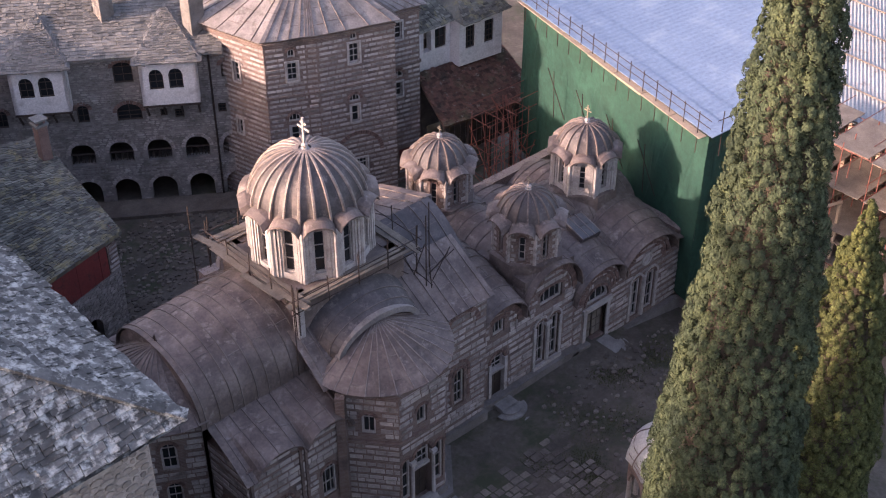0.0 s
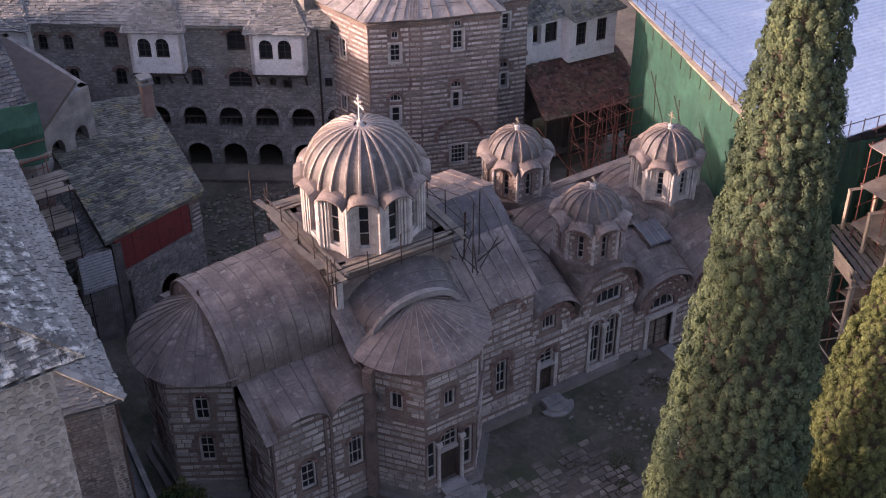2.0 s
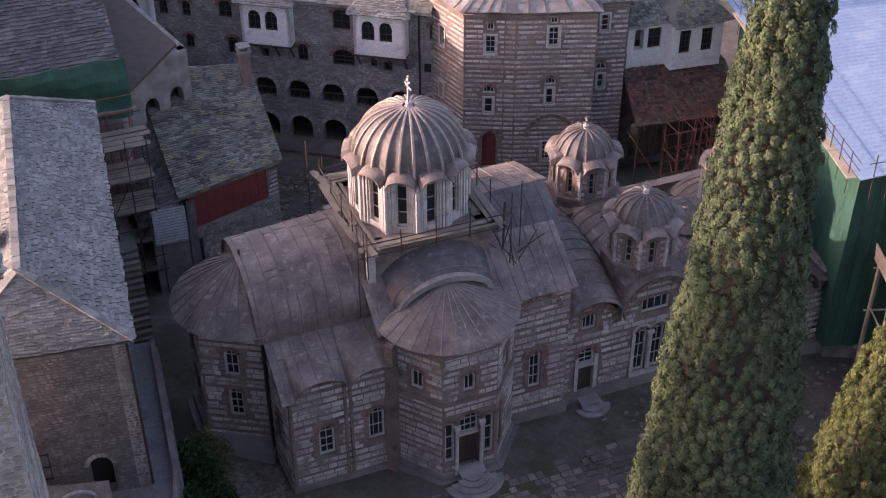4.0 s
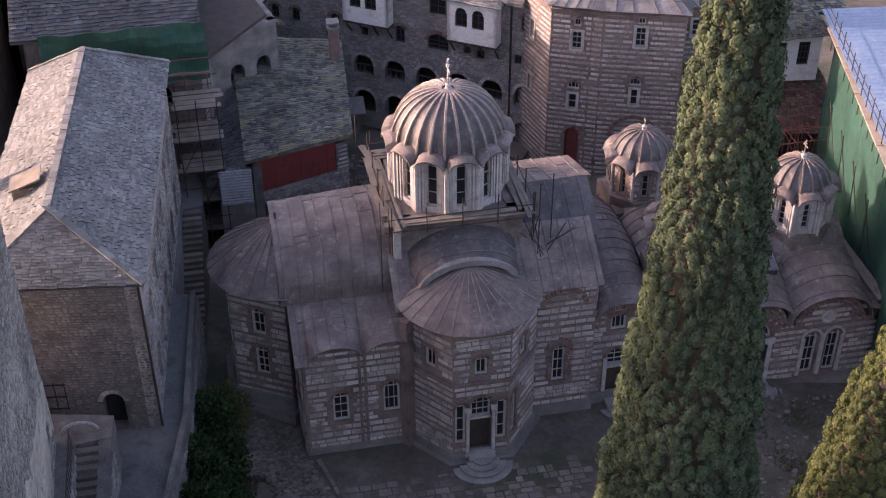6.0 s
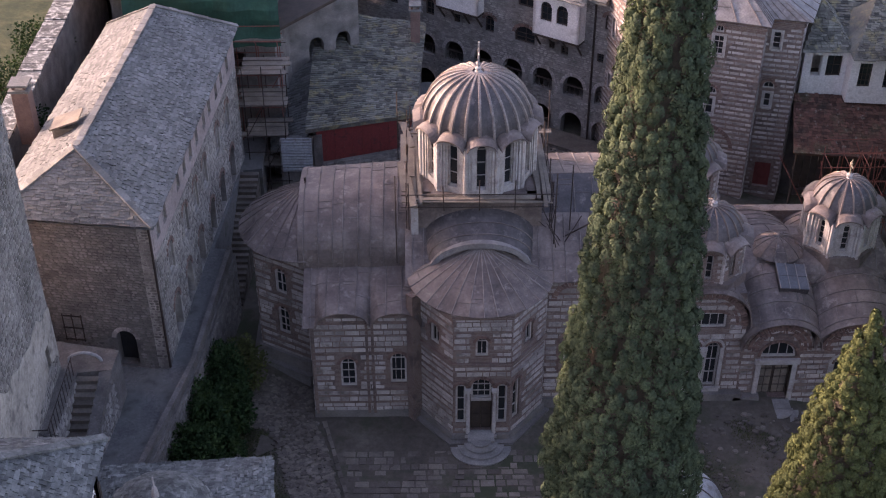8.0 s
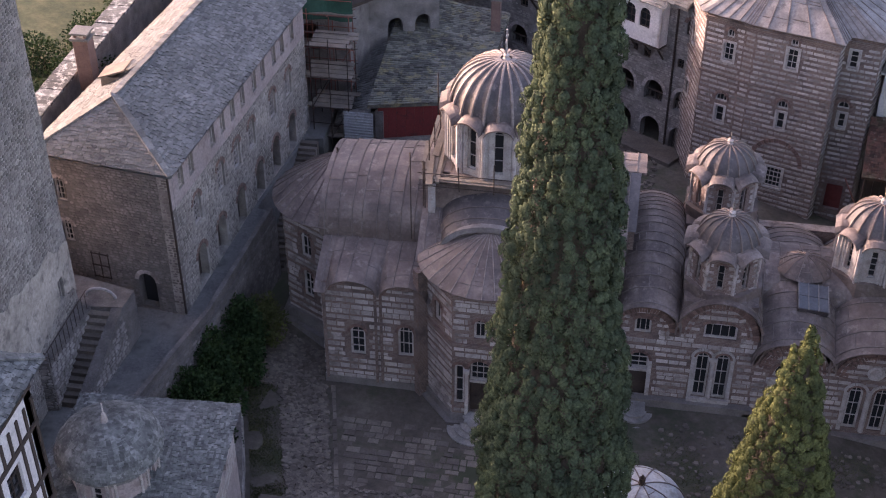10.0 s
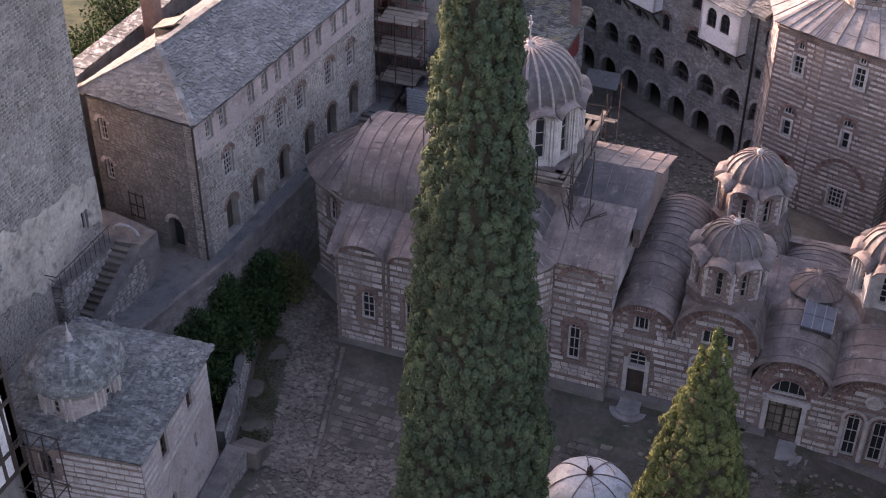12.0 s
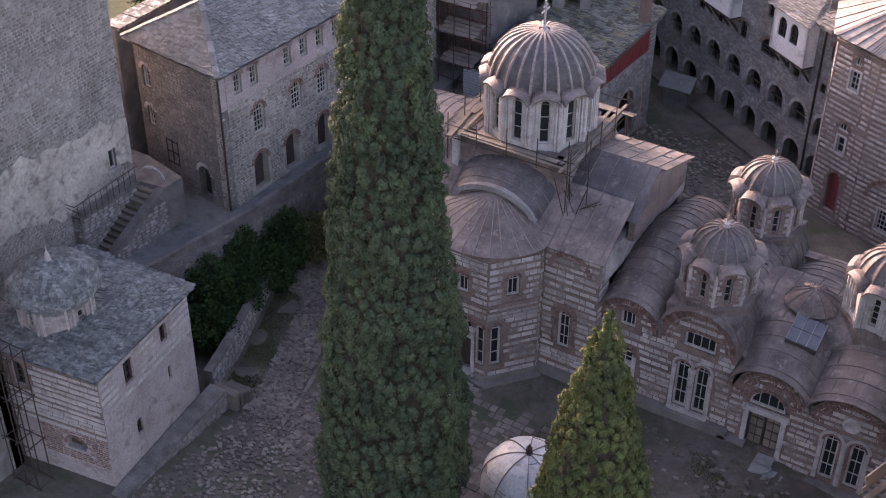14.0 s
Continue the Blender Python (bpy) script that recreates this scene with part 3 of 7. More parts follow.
def church_wall(p0, p1, z0, z1, opens=(), label="", thick=0.6, pieces=0, glaze=True, rings=True, **kw):
    pan, ob = wall("wall", p0, p1, z0, z1, [o[:5] for o in opens], church, BRICK, label or "banded wall of stone blocks and red brick", thick)
    courses = {"band": 0.23, "joint": 0.16, "short": 0.3, "long": 0.8}
    courses.update(kw)
    stonework(pan, ob, pieces=pieces, **courses)
    for o in opens:
        if o[4] > 0 and rings:
            bm = bmesh.new()
            voussoirs(bm, pan, o[:5], 0.15, 0.045, max(9, int((o[1] - o[0]) * 13)))
            part("brick_arch", bm, RED_BRICK, ob, "ring of thin red bricks")
    for o in opens:
        style = o[5] if len(o) > 5 else (2, 4)
        if glaze and style:
            window(pan, o[:5], ob, style[0], max(2, style[1] - 1), mat=TRIM, frame_w=0.095)
    return pan, ob


def plinth(p0, p1, z0, z1, out, label="worn stone plinth"):
    pan = Panel(p0, p1, z0, z1)
    bm = bmesh.new()
    strip(bm, pan, -out * 0.5, pan.length + out * 0.5, z0, z1, -0.05, out)
    return part("plinth", bm, DARK_STONE, church, label)


def scallop(base, arches, flat=0.0):
    """A wall head with round gables: (centre, half width, crown)."""
    def top(u):
        z = base
        for c, r, crown in arches:
            if abs(u - c) < r:
                z = max(z, base + (crown - base) * math.sqrt(1 - ((u - c) / r) ** 2))
        return z
    return top


# apse
AP, APR = (-8.5, 0.0), 3.05


def polar(c, r, deg):
    return (c[0] + r * math.cos(radians(deg)), c[1] + r * math.sin(radians(deg)))


apse_pts = [polar(AP, APR, a) for a in (90, 150, 210, 270)]
for k, (a, b) in enumerate(zip(apse_pts, apse_pts[1:])):
    mid = math.dist(a, b) / 2
    church_wall(a, b, 0.9, 9.4, [(mid - 0.36, mid + 0.36, 6.5, 8.1, 0.36, (2, 4)), (mid - 0.36, mid + 0.36, 3.9, 5.7, 0.36, (2, 5))] if k != 0 else [], pieces=60 if k == 2 else 0)
    plinth(a, b, 0.8, 2.7 + 0.012 * k, 0.2)
    plinth(a, b, 0.8 - 0.01 * k, 2.0 + 0.014 * k, 0.5)
# south side chapel
church_wall((-8.3, -3.0), (-8.15, -5.75), 0.9, 7.8, [(0.9, 1.6, 3.6, 5.2, 0.35, (2, 4))])
pan, ob = church_wall((-8.15, -5.75), (-2.75, -5.75), 1.0, scallop(7.45, [(1.6, 1.15, 8.1), (4.2, 1.05, 8.1)]), [(1.37, 2.15, 3.3, 5.15, 0.39, (2, 5)), (3.83, 4.63, 3.5, 5.45, 0.4, (3, 4))], pieces=90)
for u in (0.12, 2.72, 3.0, 5.2):
    bm = bmesh.new()
    strip(bm, pan, u - 0.07, u + 0.07, 1.6, 7.4, -0.02, 0.1)
    part("pilaster", bm, BRICK, ob, "thin brick pilaster strip")
for c, r in ((1.6, 1.15), (4.2, 1.05)):
    bm = bmesh.new()
    voussoirs(bm, pan, (c - r, c + r, 5.0, 7.95, 0.62), 0.16, 0.05, 22)
    part("brick_arch", bm, RED_BRICK, ob, "blind brick arch under the eave")
# choir
CH = (0.1, -4.6)
ch_pts = [polar(CH, 3.25, a) for a in (195, 245, 295, 345)]
church_wall((-2.75, -5.75), ch_pts[0], 1.0, 9.2, short=0.12, long=0.2, joint=0.1)
church_wall(ch_pts[0], ch_pts[1], 1.0, 9.4, [(1.05, 1.7, 6.7, 7.95, 0.3, (2, 3))], pieces=45)
DOORC = (0.84, 1.90, 1.75, 5.3, 0.53)
pan, ob = church_wall(ch_pts[1], ch_pts[2], 1.0, 9.4, [(1.05, 1.65, 6.7, 7.85, 0.28, (2, 3)), (0.12, 0.62, 2.4, 5.0, 0.25, (1, 5)), (*DOORC, None), (2.12, 2.62, 2.4, 5.0, 0.25, (1, 5))], pieces=50)
for u in (0.73, 2.0):
    bm = bmesh.new()
    bar(bm, pan.at(u, 1.7, 0.02), pan.at(u, 4.5, 0.02), 0.1, 10, 0.085)
    strip(bm, pan, u - 0.15, u + 0.15, 4.5, 4.7, -0.1, 0.16)
    strip(bm, pan, u - 0.15, u + 0.15, 1.55, 1.75, -0.1, 0.16)
    part("column", bm, TRIM, ob, "pale marble column of the porch")
window(pan, (0.90, 1.84, 3.95, 5.3, 0.53), ob, 3, 3, depth=0.3)
bm = bmesh.new()
strip(bm, pan, 0.86, 1.88, 3.8, 3.95, -0.4, -0.1)
part("transom", bm, TRIM, ob)
bm = bmesh.new()
for a in (0.88, 1.38):
    strip(bm, pan, a, a + 0.48, 1.75, 3.8, -0.45, -0.38)
    strip(bm, pan, a + 0.08, a + 0.40, 1.95, 2.7, -0.38, -0.35)
    strip(bm, pan, a + 0.08, a + 0.40, 2.85, 3.65, -0.38, -0.35)
part("door", bm, WOOD_DARK, ob, "dark wooden double door")
church_wall(ch_pts[2], ch_pts[3], 1.0, 9.4, [(1.05, 1.7, 6.7, 7.95, 0.3, (2, 3)), (0.25, 0.8, 2.4, 5.0, 0.27, (1, 5))], pieces=45)
for k, (a, b) in enumerate(zip(ch_pts, ch_pts[1:])):
    plinth(a, b, 0.8, 1.75 + 0.012 * k, 0.14)
    plinth(a, b, 0.8 - 0.01 * k, 1.4 + 0.014 * k, 0.4)
    pan = Panel(a, b, 0, 9)
    for za, zb in ((6.15, 6.35), (9.05, 9.3)):
        bm = bmesh.new()
        strip(bm, pan, -0.05, pan.length + 0.05, za, zb, -0.05, 0.13)
        part("string_course", bm, BRICK, church, "dentilled brick string course")
# west bay of the core
church_wall(ch_pts[3], (3.3, -5.15), 1.0, 9.4, short=0.1, long=0.16, joint=0.1)
pan, ob = church_wall((3.3, -5.15), (6.3, -5.15), 1.0, 9.55, [(0.95, 1.6, 3.4, 5.7, 0.33, (2, 5))], pieces=45)
bm = bmesh.new()
voussoirs(bm, pan, (0.45, 2.35, 6.5, 9.1, 0.95), 0.28, 0.05, 22)
part("brick_arch", bm, RED_BRICK, ob, "blind brick arch")
bm = bmesh.new()
voussoirs(bm, pan, (0.75, 1.8, 3.2, 6.1, 0.53), 0.16, 0.03, 14, legs=2.0)
part("brick_arch", bm, RED_BRICK, ob, "blind brick arch")
church_wall((6.312, -5.16), (6.312, -4.0), 1.0, 9.5, thick=0.3)
# narthex front
narthex_top = scallop(6.0, [(1.45, 1.5, 7.5), (5.1, 1.85, 8.2)])
NDOOR = (0.95, 1.95, 1.5, 4.5, 0.5)
pan, ob = church_wall((6.3, -4.6), (13.35, -4.6), 0.6, narthex_top, [(*NDOOR, None), (1.05, 1.85, 5.75, 6.7, 0.15, (3, 2)), (4.2, 4.9, 2.0, 4.9, 0.35, (2, 5)), (5.2, 5.9, 2.0, 4.9, 0.35, (2, 5)), (4.4, 6.0, 5.85, 6.85, 0.2, (4, 2))], band=0.22)
for c, r, base, crown in ((1.45, 1.3, 6.0, 7.3), (5.1, 1.65, 6.0, 8.0)):
    bm = bmesh.new()
    voussoirs(bm, pan, (c - r, c + r, 5, crown - 0.2, crown - 0.2 - base), 0.34, 0.06, 34)
    part("brick_arch", bm, RED_BRICK, ob, "broad red brick gable arch")
    bm = bmesh.new()
    voussoirs(bm, pan, (c - r + 0.25, c + r - 0.25, 5, crown - 0.45, crown - 0.45 - base), 0.14, 0.03, 30)
    part("brick_arch", bm, RED_BRICK, ob, "broad red brick gable arch")
for c in (4.55, 5.55):
    bm = bmesh.new()
    voussoirs(bm, pan, (c - 0.45, c + 0.45, 2.0, 5.05, 0.45), 0.13, 0.07, 12)
    part("moulding", bm, TRIM, ob, "pale arched window moulding")
bm = bmesh.new()
bar(bm, pan.at(5.05, 2.0, 0.03), pan.at(5.05, 4.5, 0.03), 0.13, 8)
strip(bm, pan, 4.85, 5.25, 4.45, 4.65, -0.1, 0.16)
part("colonnette", bm, TRIM, ob, "pale marble colonnette")
bm = bmesh.new()
strip(bm, pan, 4.0, 6.1, 1.75, 1.98, -0.1, 0.16)
part("window_sill", bm, TRIM, ob)
for u in (4.1, 6.0):
    bm = bmesh.new()
    strip(bm, pan, u - 0.1, u + 0.1, 2.0, 4.6, -0.05, 0.08)
    part("jamb", bm, TRIM, ob)
window(pan, (1.0, 1.9, 3.4, 4.5, 0.45), ob, 2, 3, depth=0.25)
bm = bmesh.new()
strip(bm, pan, 0.98, 1.92, 1.5, 3.3, -0.34, -0.25)
for a in (1.05, 1.5):
    for z in (1.7, 2.5):
        strip(bm, pan, a, a + 0.36, z, z + 0.65, -0.25, -0.22)
part("door", bm, WOOD_DARK, ob, "dark panelled wooden door")
bm = bmesh.new()
for u in (0.9, 2.0):
    strip(bm, pan, u - 0.1, u + 0.1, 1.4, 4.0, -0.2, 0.08)
strip(bm, pan, 0.8, 2.1, 3.3, 3.45, -0.3, 0.06)
part("door_frame", bm, TRIM, ob)
# outer narthex
pan, ob = church_wall((13.35, -4.6), (22.4, -4.6), -0.9, scallop(4.4, [(1.85, 1.8, 6.1), (5.8, 2.0, 6.1)]), [(1.05, 2.65, 1.2, 3.5, 0, None), (0.95, 2.75, 3.85, 4.85, 0.9, (4, 2)), (4.75, 5.45, 1.0, 3.75, 0.35, (2, 5)), (6.0, 6.7, 1.0, 3.75, 0.35, (2, 5))], band=0.22)
for c, r in ((1.85, 1.45), (5.8, 1.7)):
    for q, (inset, out) in enumerate(((0.0, 0.08), (0.22, 0.05), (0.4, 0.03))):
        bm = bmesh.new()
        voussoirs(bm, pan, (c - r + inset, c + r - inset, 3.0, 5.85 - inset, 1.45 - inset * 0.6), 0.17, out, 40 - 6 * q)
        part("brick_arch", bm, RED_BRICK, ob, "patterned brick arch")
bm = bmesh.new()
strip(bm, pan, 0.8, 1.05, 1.0, 3.52, -0.2, 0.1)
strip(bm, pan, 2.65, 2.9, 1.0, 3.52, -0.2, 0.1)
strip(bm, pan, 0.7, 3.0, 3.5, 3.8, -0.2, 0.16)
part("door_frame", bm, TRIM, ob, "pale door surround")
bm = bmesh.new()
bar(bm, pan.at(5.72, 0.9, 0.03), pan.at(5.72, 3.6, 0.03), 0.14, 8)
part("colonnette", bm, TRIM, ob, "pale marble colonnette")
for u in (4.62, 6.83):
    bm = bmesh.new()
    strip(bm, pan, u - 0.1, u + 0.1, 0.9, 3.4, -0.05, 0.08)
    part("jamb", bm, TRIM, ob)
for c in (5.1, 6.35):
    bm = bmesh.new()
    voussoirs(bm, pan, (c - 0.47, c + 0.47, 1.0, 3.9, 0.47), 0.14, 0.07, 12)
    part("moulding", bm, TRIM, ob, "pale arched window moulding")
bm = bmesh.new()
rings = [[bm.verts.new(pan.at(5.8 + r * math.cos(6.2832 * k / 20), 4.75 + r * math.sin(6.2832 * k / 20), o)) for k in range(20)] for r, o in ((0.42, -0.02), (0.42, 0.07), (0.3, 0.09), (0.26, 0.03), (0.12, 0.04))]
for p, q in zip(rings, rings[1:]):
    for k in range(20):
        bm.faces.new([p[k], p[(k + 1) % 20], q[(k + 1) % 20], q[k]])
bm.faces.new(rings[-1])
part("roundel", bm, TRIM, ob, "carved pale roundel")
bm = bmesh.new()
for a in (1.07, 1.87):
    strip(bm, pan, a, a + 0.76, 1.2, 3.5, -0.4, -0.32)
door = part("door", bm, WOOD_DARK, ob, "carved dark double door")
for a in (1.12, 1.92):
    for row in range(4):
        for col in range(2):
            bm = bmesh.new()
            strip(bm, pan, a + 0.34 * col, a + 0.34 * col + 0.29, 1.28 + 0.55 * row, 1.28 + 0.55 * row + 0.46, -0.32, -0.28)
            part("door_panel", bm, WOOD, door)
# far sides
church_wall((22.4, -4.6), (22.4, 5.2), -1.2, 5.4)
church_wall((22.4, 5.2), (6.3, 5.2), 0.2, 6.5)
church_wall((6.3, 5.2), (-2.75, 5.75), 0.2, 9.3)
church_wall((-2.75, 5.75), (-8.15, 5.75), 0.2, 7.6)
church_wall((-8.15, 5.75), (-8.3, 3.0), 0.2, 7.6)
plinth((-8.15, -5.75), (-2.75, -5.75), 0.6, 1.75, 0.08)
plinth((3.3, -5.15), (6.3, -5.15), 0.6, 1.9, 0.2)
plinth((6.3, -4.6), (13.35, -4.6), 0.4, 1.75, 0.4, "stone bench along the wall")
plinth((13.35, -4.6), (14.3, -4.6), 0.2, 1.5, 0.4, "stone bench along the wall")
plinth((16.2, -4.6), (22.4, -4.6), -1.2, 0.7, 0.35, "stone bench along the wall")

# roofs of the east end
lead_roof("apse_roof", lambda s, t: (AP[0] + 0.05 + (0.05 + 3.45 * t) * math.cos(radians(88 + 184 * s)), (0.05 + 3.45 * t) * math.sin(radians(88 + 184 * s)), 11.5 - 2.15 * t ** 1.25), 18, 8, church, 14, "fan of brown lead sheets")
lead_roof("barrel_roof", lambda s, t: (-8.7 + 5.8 * s, -3.45 * math.cos(math.pi * t), 8.95 + (2.75 + 0.5 * s) * math.sin(math.pi * t) ** 0.8), 14, 22, church, 9, "brown lead barrel roof with raised seams")
bm = bmesh.new()
vs = [bm.verts.new((-8.6, -3.3 * math.cos(math.pi * k / 16), 8.9 + 2.7 * math.sin(math.pi * k / 16) ** 0.8)) for k in range(17)]
vs2 = [bm.verts.new((-8.2, -3.3 * math.cos(math.pi * k / 16), 8.9 + 2.7 * math.sin(math.pi * k / 16) ** 0.8)) for k in range(17)]
bm.faces.new(vs)
bm.faces.new(vs2[::-1])
for k in range(16):
    bm.faces.new([vs[k], vs2[k], vs2[k + 1], vs[k + 1]])
part("end_gable", bm, LEAD, church, "lead-covered gable over the apse")
bm = bmesh.new()
bar(bm, (-8.45, 0, 11.4), (-8.45, 0, 12.0), 0.05, 6)
box(bm, -8.48, -8.42, -0.16, 0.16, 11.75, 11.8)
part("finial", bm, IRON, church, "small iron cross on the apse roof")
def chapel_eave(s, t):
    x = -8.45 + 5.85 * s
    hood = max(0.85 * math.sqrt(max(0.0, 1 - ((x - c) / r) ** 2)) for c, r in ((-6.55, 1.3), (-3.95, 1.2)))
    return (x, -6.15 + 3.05 * t, 7.42 + 1.75 * t ** 0.85 + hood * (1 - t) ** 1.3)


lead_roof("side_roof", chapel_eave, 40, 10, church, 8)
lead_roof("side_roof", lambda s, t: (-8.5 + 5.9 * s, 6.1 - 3.0 * t, 7.6 + 1.55 * t), 12, 4, church, 7)
# choir roof
lead_roof("choir_roof", lambda s, t: (CH[0] + (0.1 + 3.45 * t) * math.cos(radians(180 + 180 * s)), -4.45 + (0.1 + 3.4 * t) * math.sin(radians(180 + 180 * s)), 10.95 - 1.55 * t ** 1.25), 26, 8, church, 15, "fan of brown lead sheets", rolls=SEAM)
for sgn in (-1, 1):
    lead_roof("transept_roof", lambda s, t: (0.1 - (2.35 + 0.6 * (1 - s)) * math.cos(math.pi * t), sgn * (2.6 + 2.0 * s), 9.95 + (1.3 + 1.0 * (1 - s)) * math.sin(math.pi * t) ** 0.85), 4, 16, church, 3, "dark lead arched gable", LEAD_DARK)
    bm = bmesh.new()
    for k in range(16):
        a0, a1 = math.pi * k / 16, math.pi * (k + 1) / 16
        q = [(0.1 - r * math.cos(a), sgn * y, 9.9 + (r - 0.98) * math.sin(a)) for y in (4.4, 4.78) for a, r in ((a0, 2.1), (a1, 2.1), (a1, 2.4), (a0, 2.4))]
        v = [bm.verts.new(p) for p in q]
        for f in ((0, 1, 2, 3), (4, 7, 6, 5), (2, 6, 7, 3), (0, 4, 5, 1)):
            bm.faces.new([v[i] for i in f])
    part("gable_rib", bm, LEAD_PALE, church, "weathered lead rib over the gable")
    bm = bmesh.new()
    rim = [(0.1 - 2.2 * math.cos(math.pi * k / 16), 9.75 + 1.3 * math.sin(math.pi * k / 16)) for k in range(17)]
    inner, outer_face = ([bm.verts.new((x, sgn * y, z)) for x, z in rim] for y in (4.1, 4.36))
    bm.faces.new(inner)
    bm.faces.new(outer_face[::-1])
    for k in range(17):
        j = (k + 1) % 17
        bm.faces.new([inner[k], outer_face[k], outer_face[j], inner[j]])
    part("tympanum", bm, LEAD_DARK, church, "lead-covered face under the arched gable")
    # corner roofs of the core
    lead_roof("corner_roof", lambda s, t: (1.9 + 4.65 * s, sgn * (5.45 - 3.1 * t), 9.45 + 1.9 * t), 8, 6, church, 7)
    lead_roof("corner_roof", lambda s, t: (-3.5 + 2.4 * s, sgn * (5.2 - 2.6 * t), 9.2 + 2.0 * t), 6, 6, church, 4)
lead_roof("barrel_roof", lambda s, t: (2.5 + 4.45 * s, -2.85 + 2.65 * math.sin(0.5 * math.pi * t), 12.25 - 1.75 * (1 - math.sin(0.5 * math.pi * t)) ** 1.6), 8, 12, church, 5, "dark lead barrel roof", LEAD_DARK)
lead_roof("slab_roof", lambda s, t: (2.5 + 4.7 * s, -0.25 + 4.0 * t, 12.27 - 1.35 * t), 8, 8, church, 6, "flat lead sheets over the west arm")
bm = bmesh.new()
edge = [(-2.8 + 2.6 * math.sin(math.pi * k / 16), 12.2 - 1.75 * (1 - math.sin(math.pi * k / 16)) ** 1.6) for k in range(9)] + [(3.6, 10.85)]
edge = [(-2.8, 9.4)] + edge + [(3.6, 9.4)]
near, far = ([bm.verts.new((x, y, z)) for y, z in edge] for x in (6.55, 6.88))
bm.faces.new(near)
bm.faces.new(far[::-1])
for k in range(len(edge)):
    j = (k + 1) % len(edge)
    bm.faces.new([near[k], far[k], far[j], near[j]])
part("gable_wall", bm, BRICK, church, "brick gable of the west arm")
bm = bmesh.new()
box(bm, 6.1, 6.45, -4.9, 4.9, 8.0, 9.6)
part("west_gable", bm, STONE, church, "stone gable of the core")
bm = bmesh.new()
box(bm, -2.95, 3.05, -2.95, 2.95, 8.5, 12.55)
part("dome_base", bm, LEAD, church, "square base of the great dome")
bm = bmesh.new()
box(bm, -3.2, -2.85, -3.2, -2.8, 10.2, 12.4)
part("corner_pier", bm, TRIM, church, "pale stone corner pier")
bm = bmesh.new()
box(bm, -2.6, 6.1, -4.9, 4.9, 7.9, 9.2)
part("vault", bm, STONE, church)

lead_roof("lean_roof", lambda s, t: (12.8 + 1.1 * t, -4.3 + 9.0 * s, 7.3 - 1.5 * t), 14, 5, church, 11, "sloping lead roof between the domes")
# narthex roofs


def barrel_y(c, r, spring, crown, y0, y1, seams, mat=None, lift=0.0):
    lead_roof("barrel_roof", lambda s, t: (c - (r + 0.1) * math.cos(math.pi * t), y0 + (y1 - y0) * s, spring + lift * math.sin(math.pi * s) + (crown - spring) * math.sin(math.pi * t) ** 0.9), 20, 14, church, seams, "curved lead roof bay", mat, along="t")


barrel_y(7.9, 1.6, 6.1, 7.7, -5.0, 5.4, 15, lift=1.35)
barrel_y(11.4, 2.0, 6.2, 8.35, -5.0, 5.4, 13, lift=0.2)
barrel_y(15.2, 1.95, 4.6, 6.3, -5.0, 5.4, 13, lift=1.5)
barrel_y(19.15, 2.2, 4.6, 6.3, -5.0, 5.4, 13, lift=1.3)
lead_roof("end_roof", lambda s, t: (21.1 + 1.7 * t, -5.0 + 10.4 * s, 5.4 - 0.6 * t), 10, 3, church, 8)
lead_roof("barrel_roof", lambda s, t: (12.9 + 8.0 * s, -2.3 * math.cos(math.pi * t) + 0.2, 6.0 + 2.0 * math.sin(math.pi * t) ** 0.8), 12, 14, church, 8, "brown lead barrel roof")
lead_roof("low_dome_roof", lambda s, t: (15.45 + 1.4 * t * math.cos(6.2832 * s), -0.55 + 1.3 * t * math.sin(6.2832 * s), 8.5 - 0.75 * t ** 2), 24, 6, church, 12, "shallow lead cap with radiating seams")
bm = bmesh.new()
box(bm, 6.5, 13.2, -4.0, 4.8, 5.0, 6.1)
box(bm, 13.5, 22.0, -4.0, 4.8, 3.6, 4.7)
part("vault", bm, STONE, church)


# small roof light in the outer narthex roof
light = thing("roof_light", "flat glazed roof light with pale bars in the lead roof", "skylight", at=(15.85, -2.6, 7.2))
tilt = Matrix.Translation((15.85, -2.55, 7.42)) @ Matrix.Rotation(0.3, 4, "X") @ Matrix.Rotation(0.12, 4, "Y")
plain = bmesh.new()
box(plain, -0.75, 0.75, -0.8, 0.8, -0.35, 0.02, tilt)
part("curb", plain, LEAD_DARK, light)
for i in range(3):
    for j in range(2):
        bm = bmesh.new()
        box(bm, -0.72 + 0.49 * i, -0.27 + 0.49 * i, -0.76 + 0.78 * j, -0.02 + 0.78 * j, 0.02, 0.05, tilt)
        part("pane", bm, DUSTY_GLASS, light, "dusty bluish glass pane")
for i in range(4):
    bm = bmesh.new()
    box(bm, -0.76 + 0.49 * i, -0.72 + 0.49 * i, -0.8, 0.8, 0.02, 0.09, tilt)
    part("glazing_bar", bm, LEAD_PALE, light)


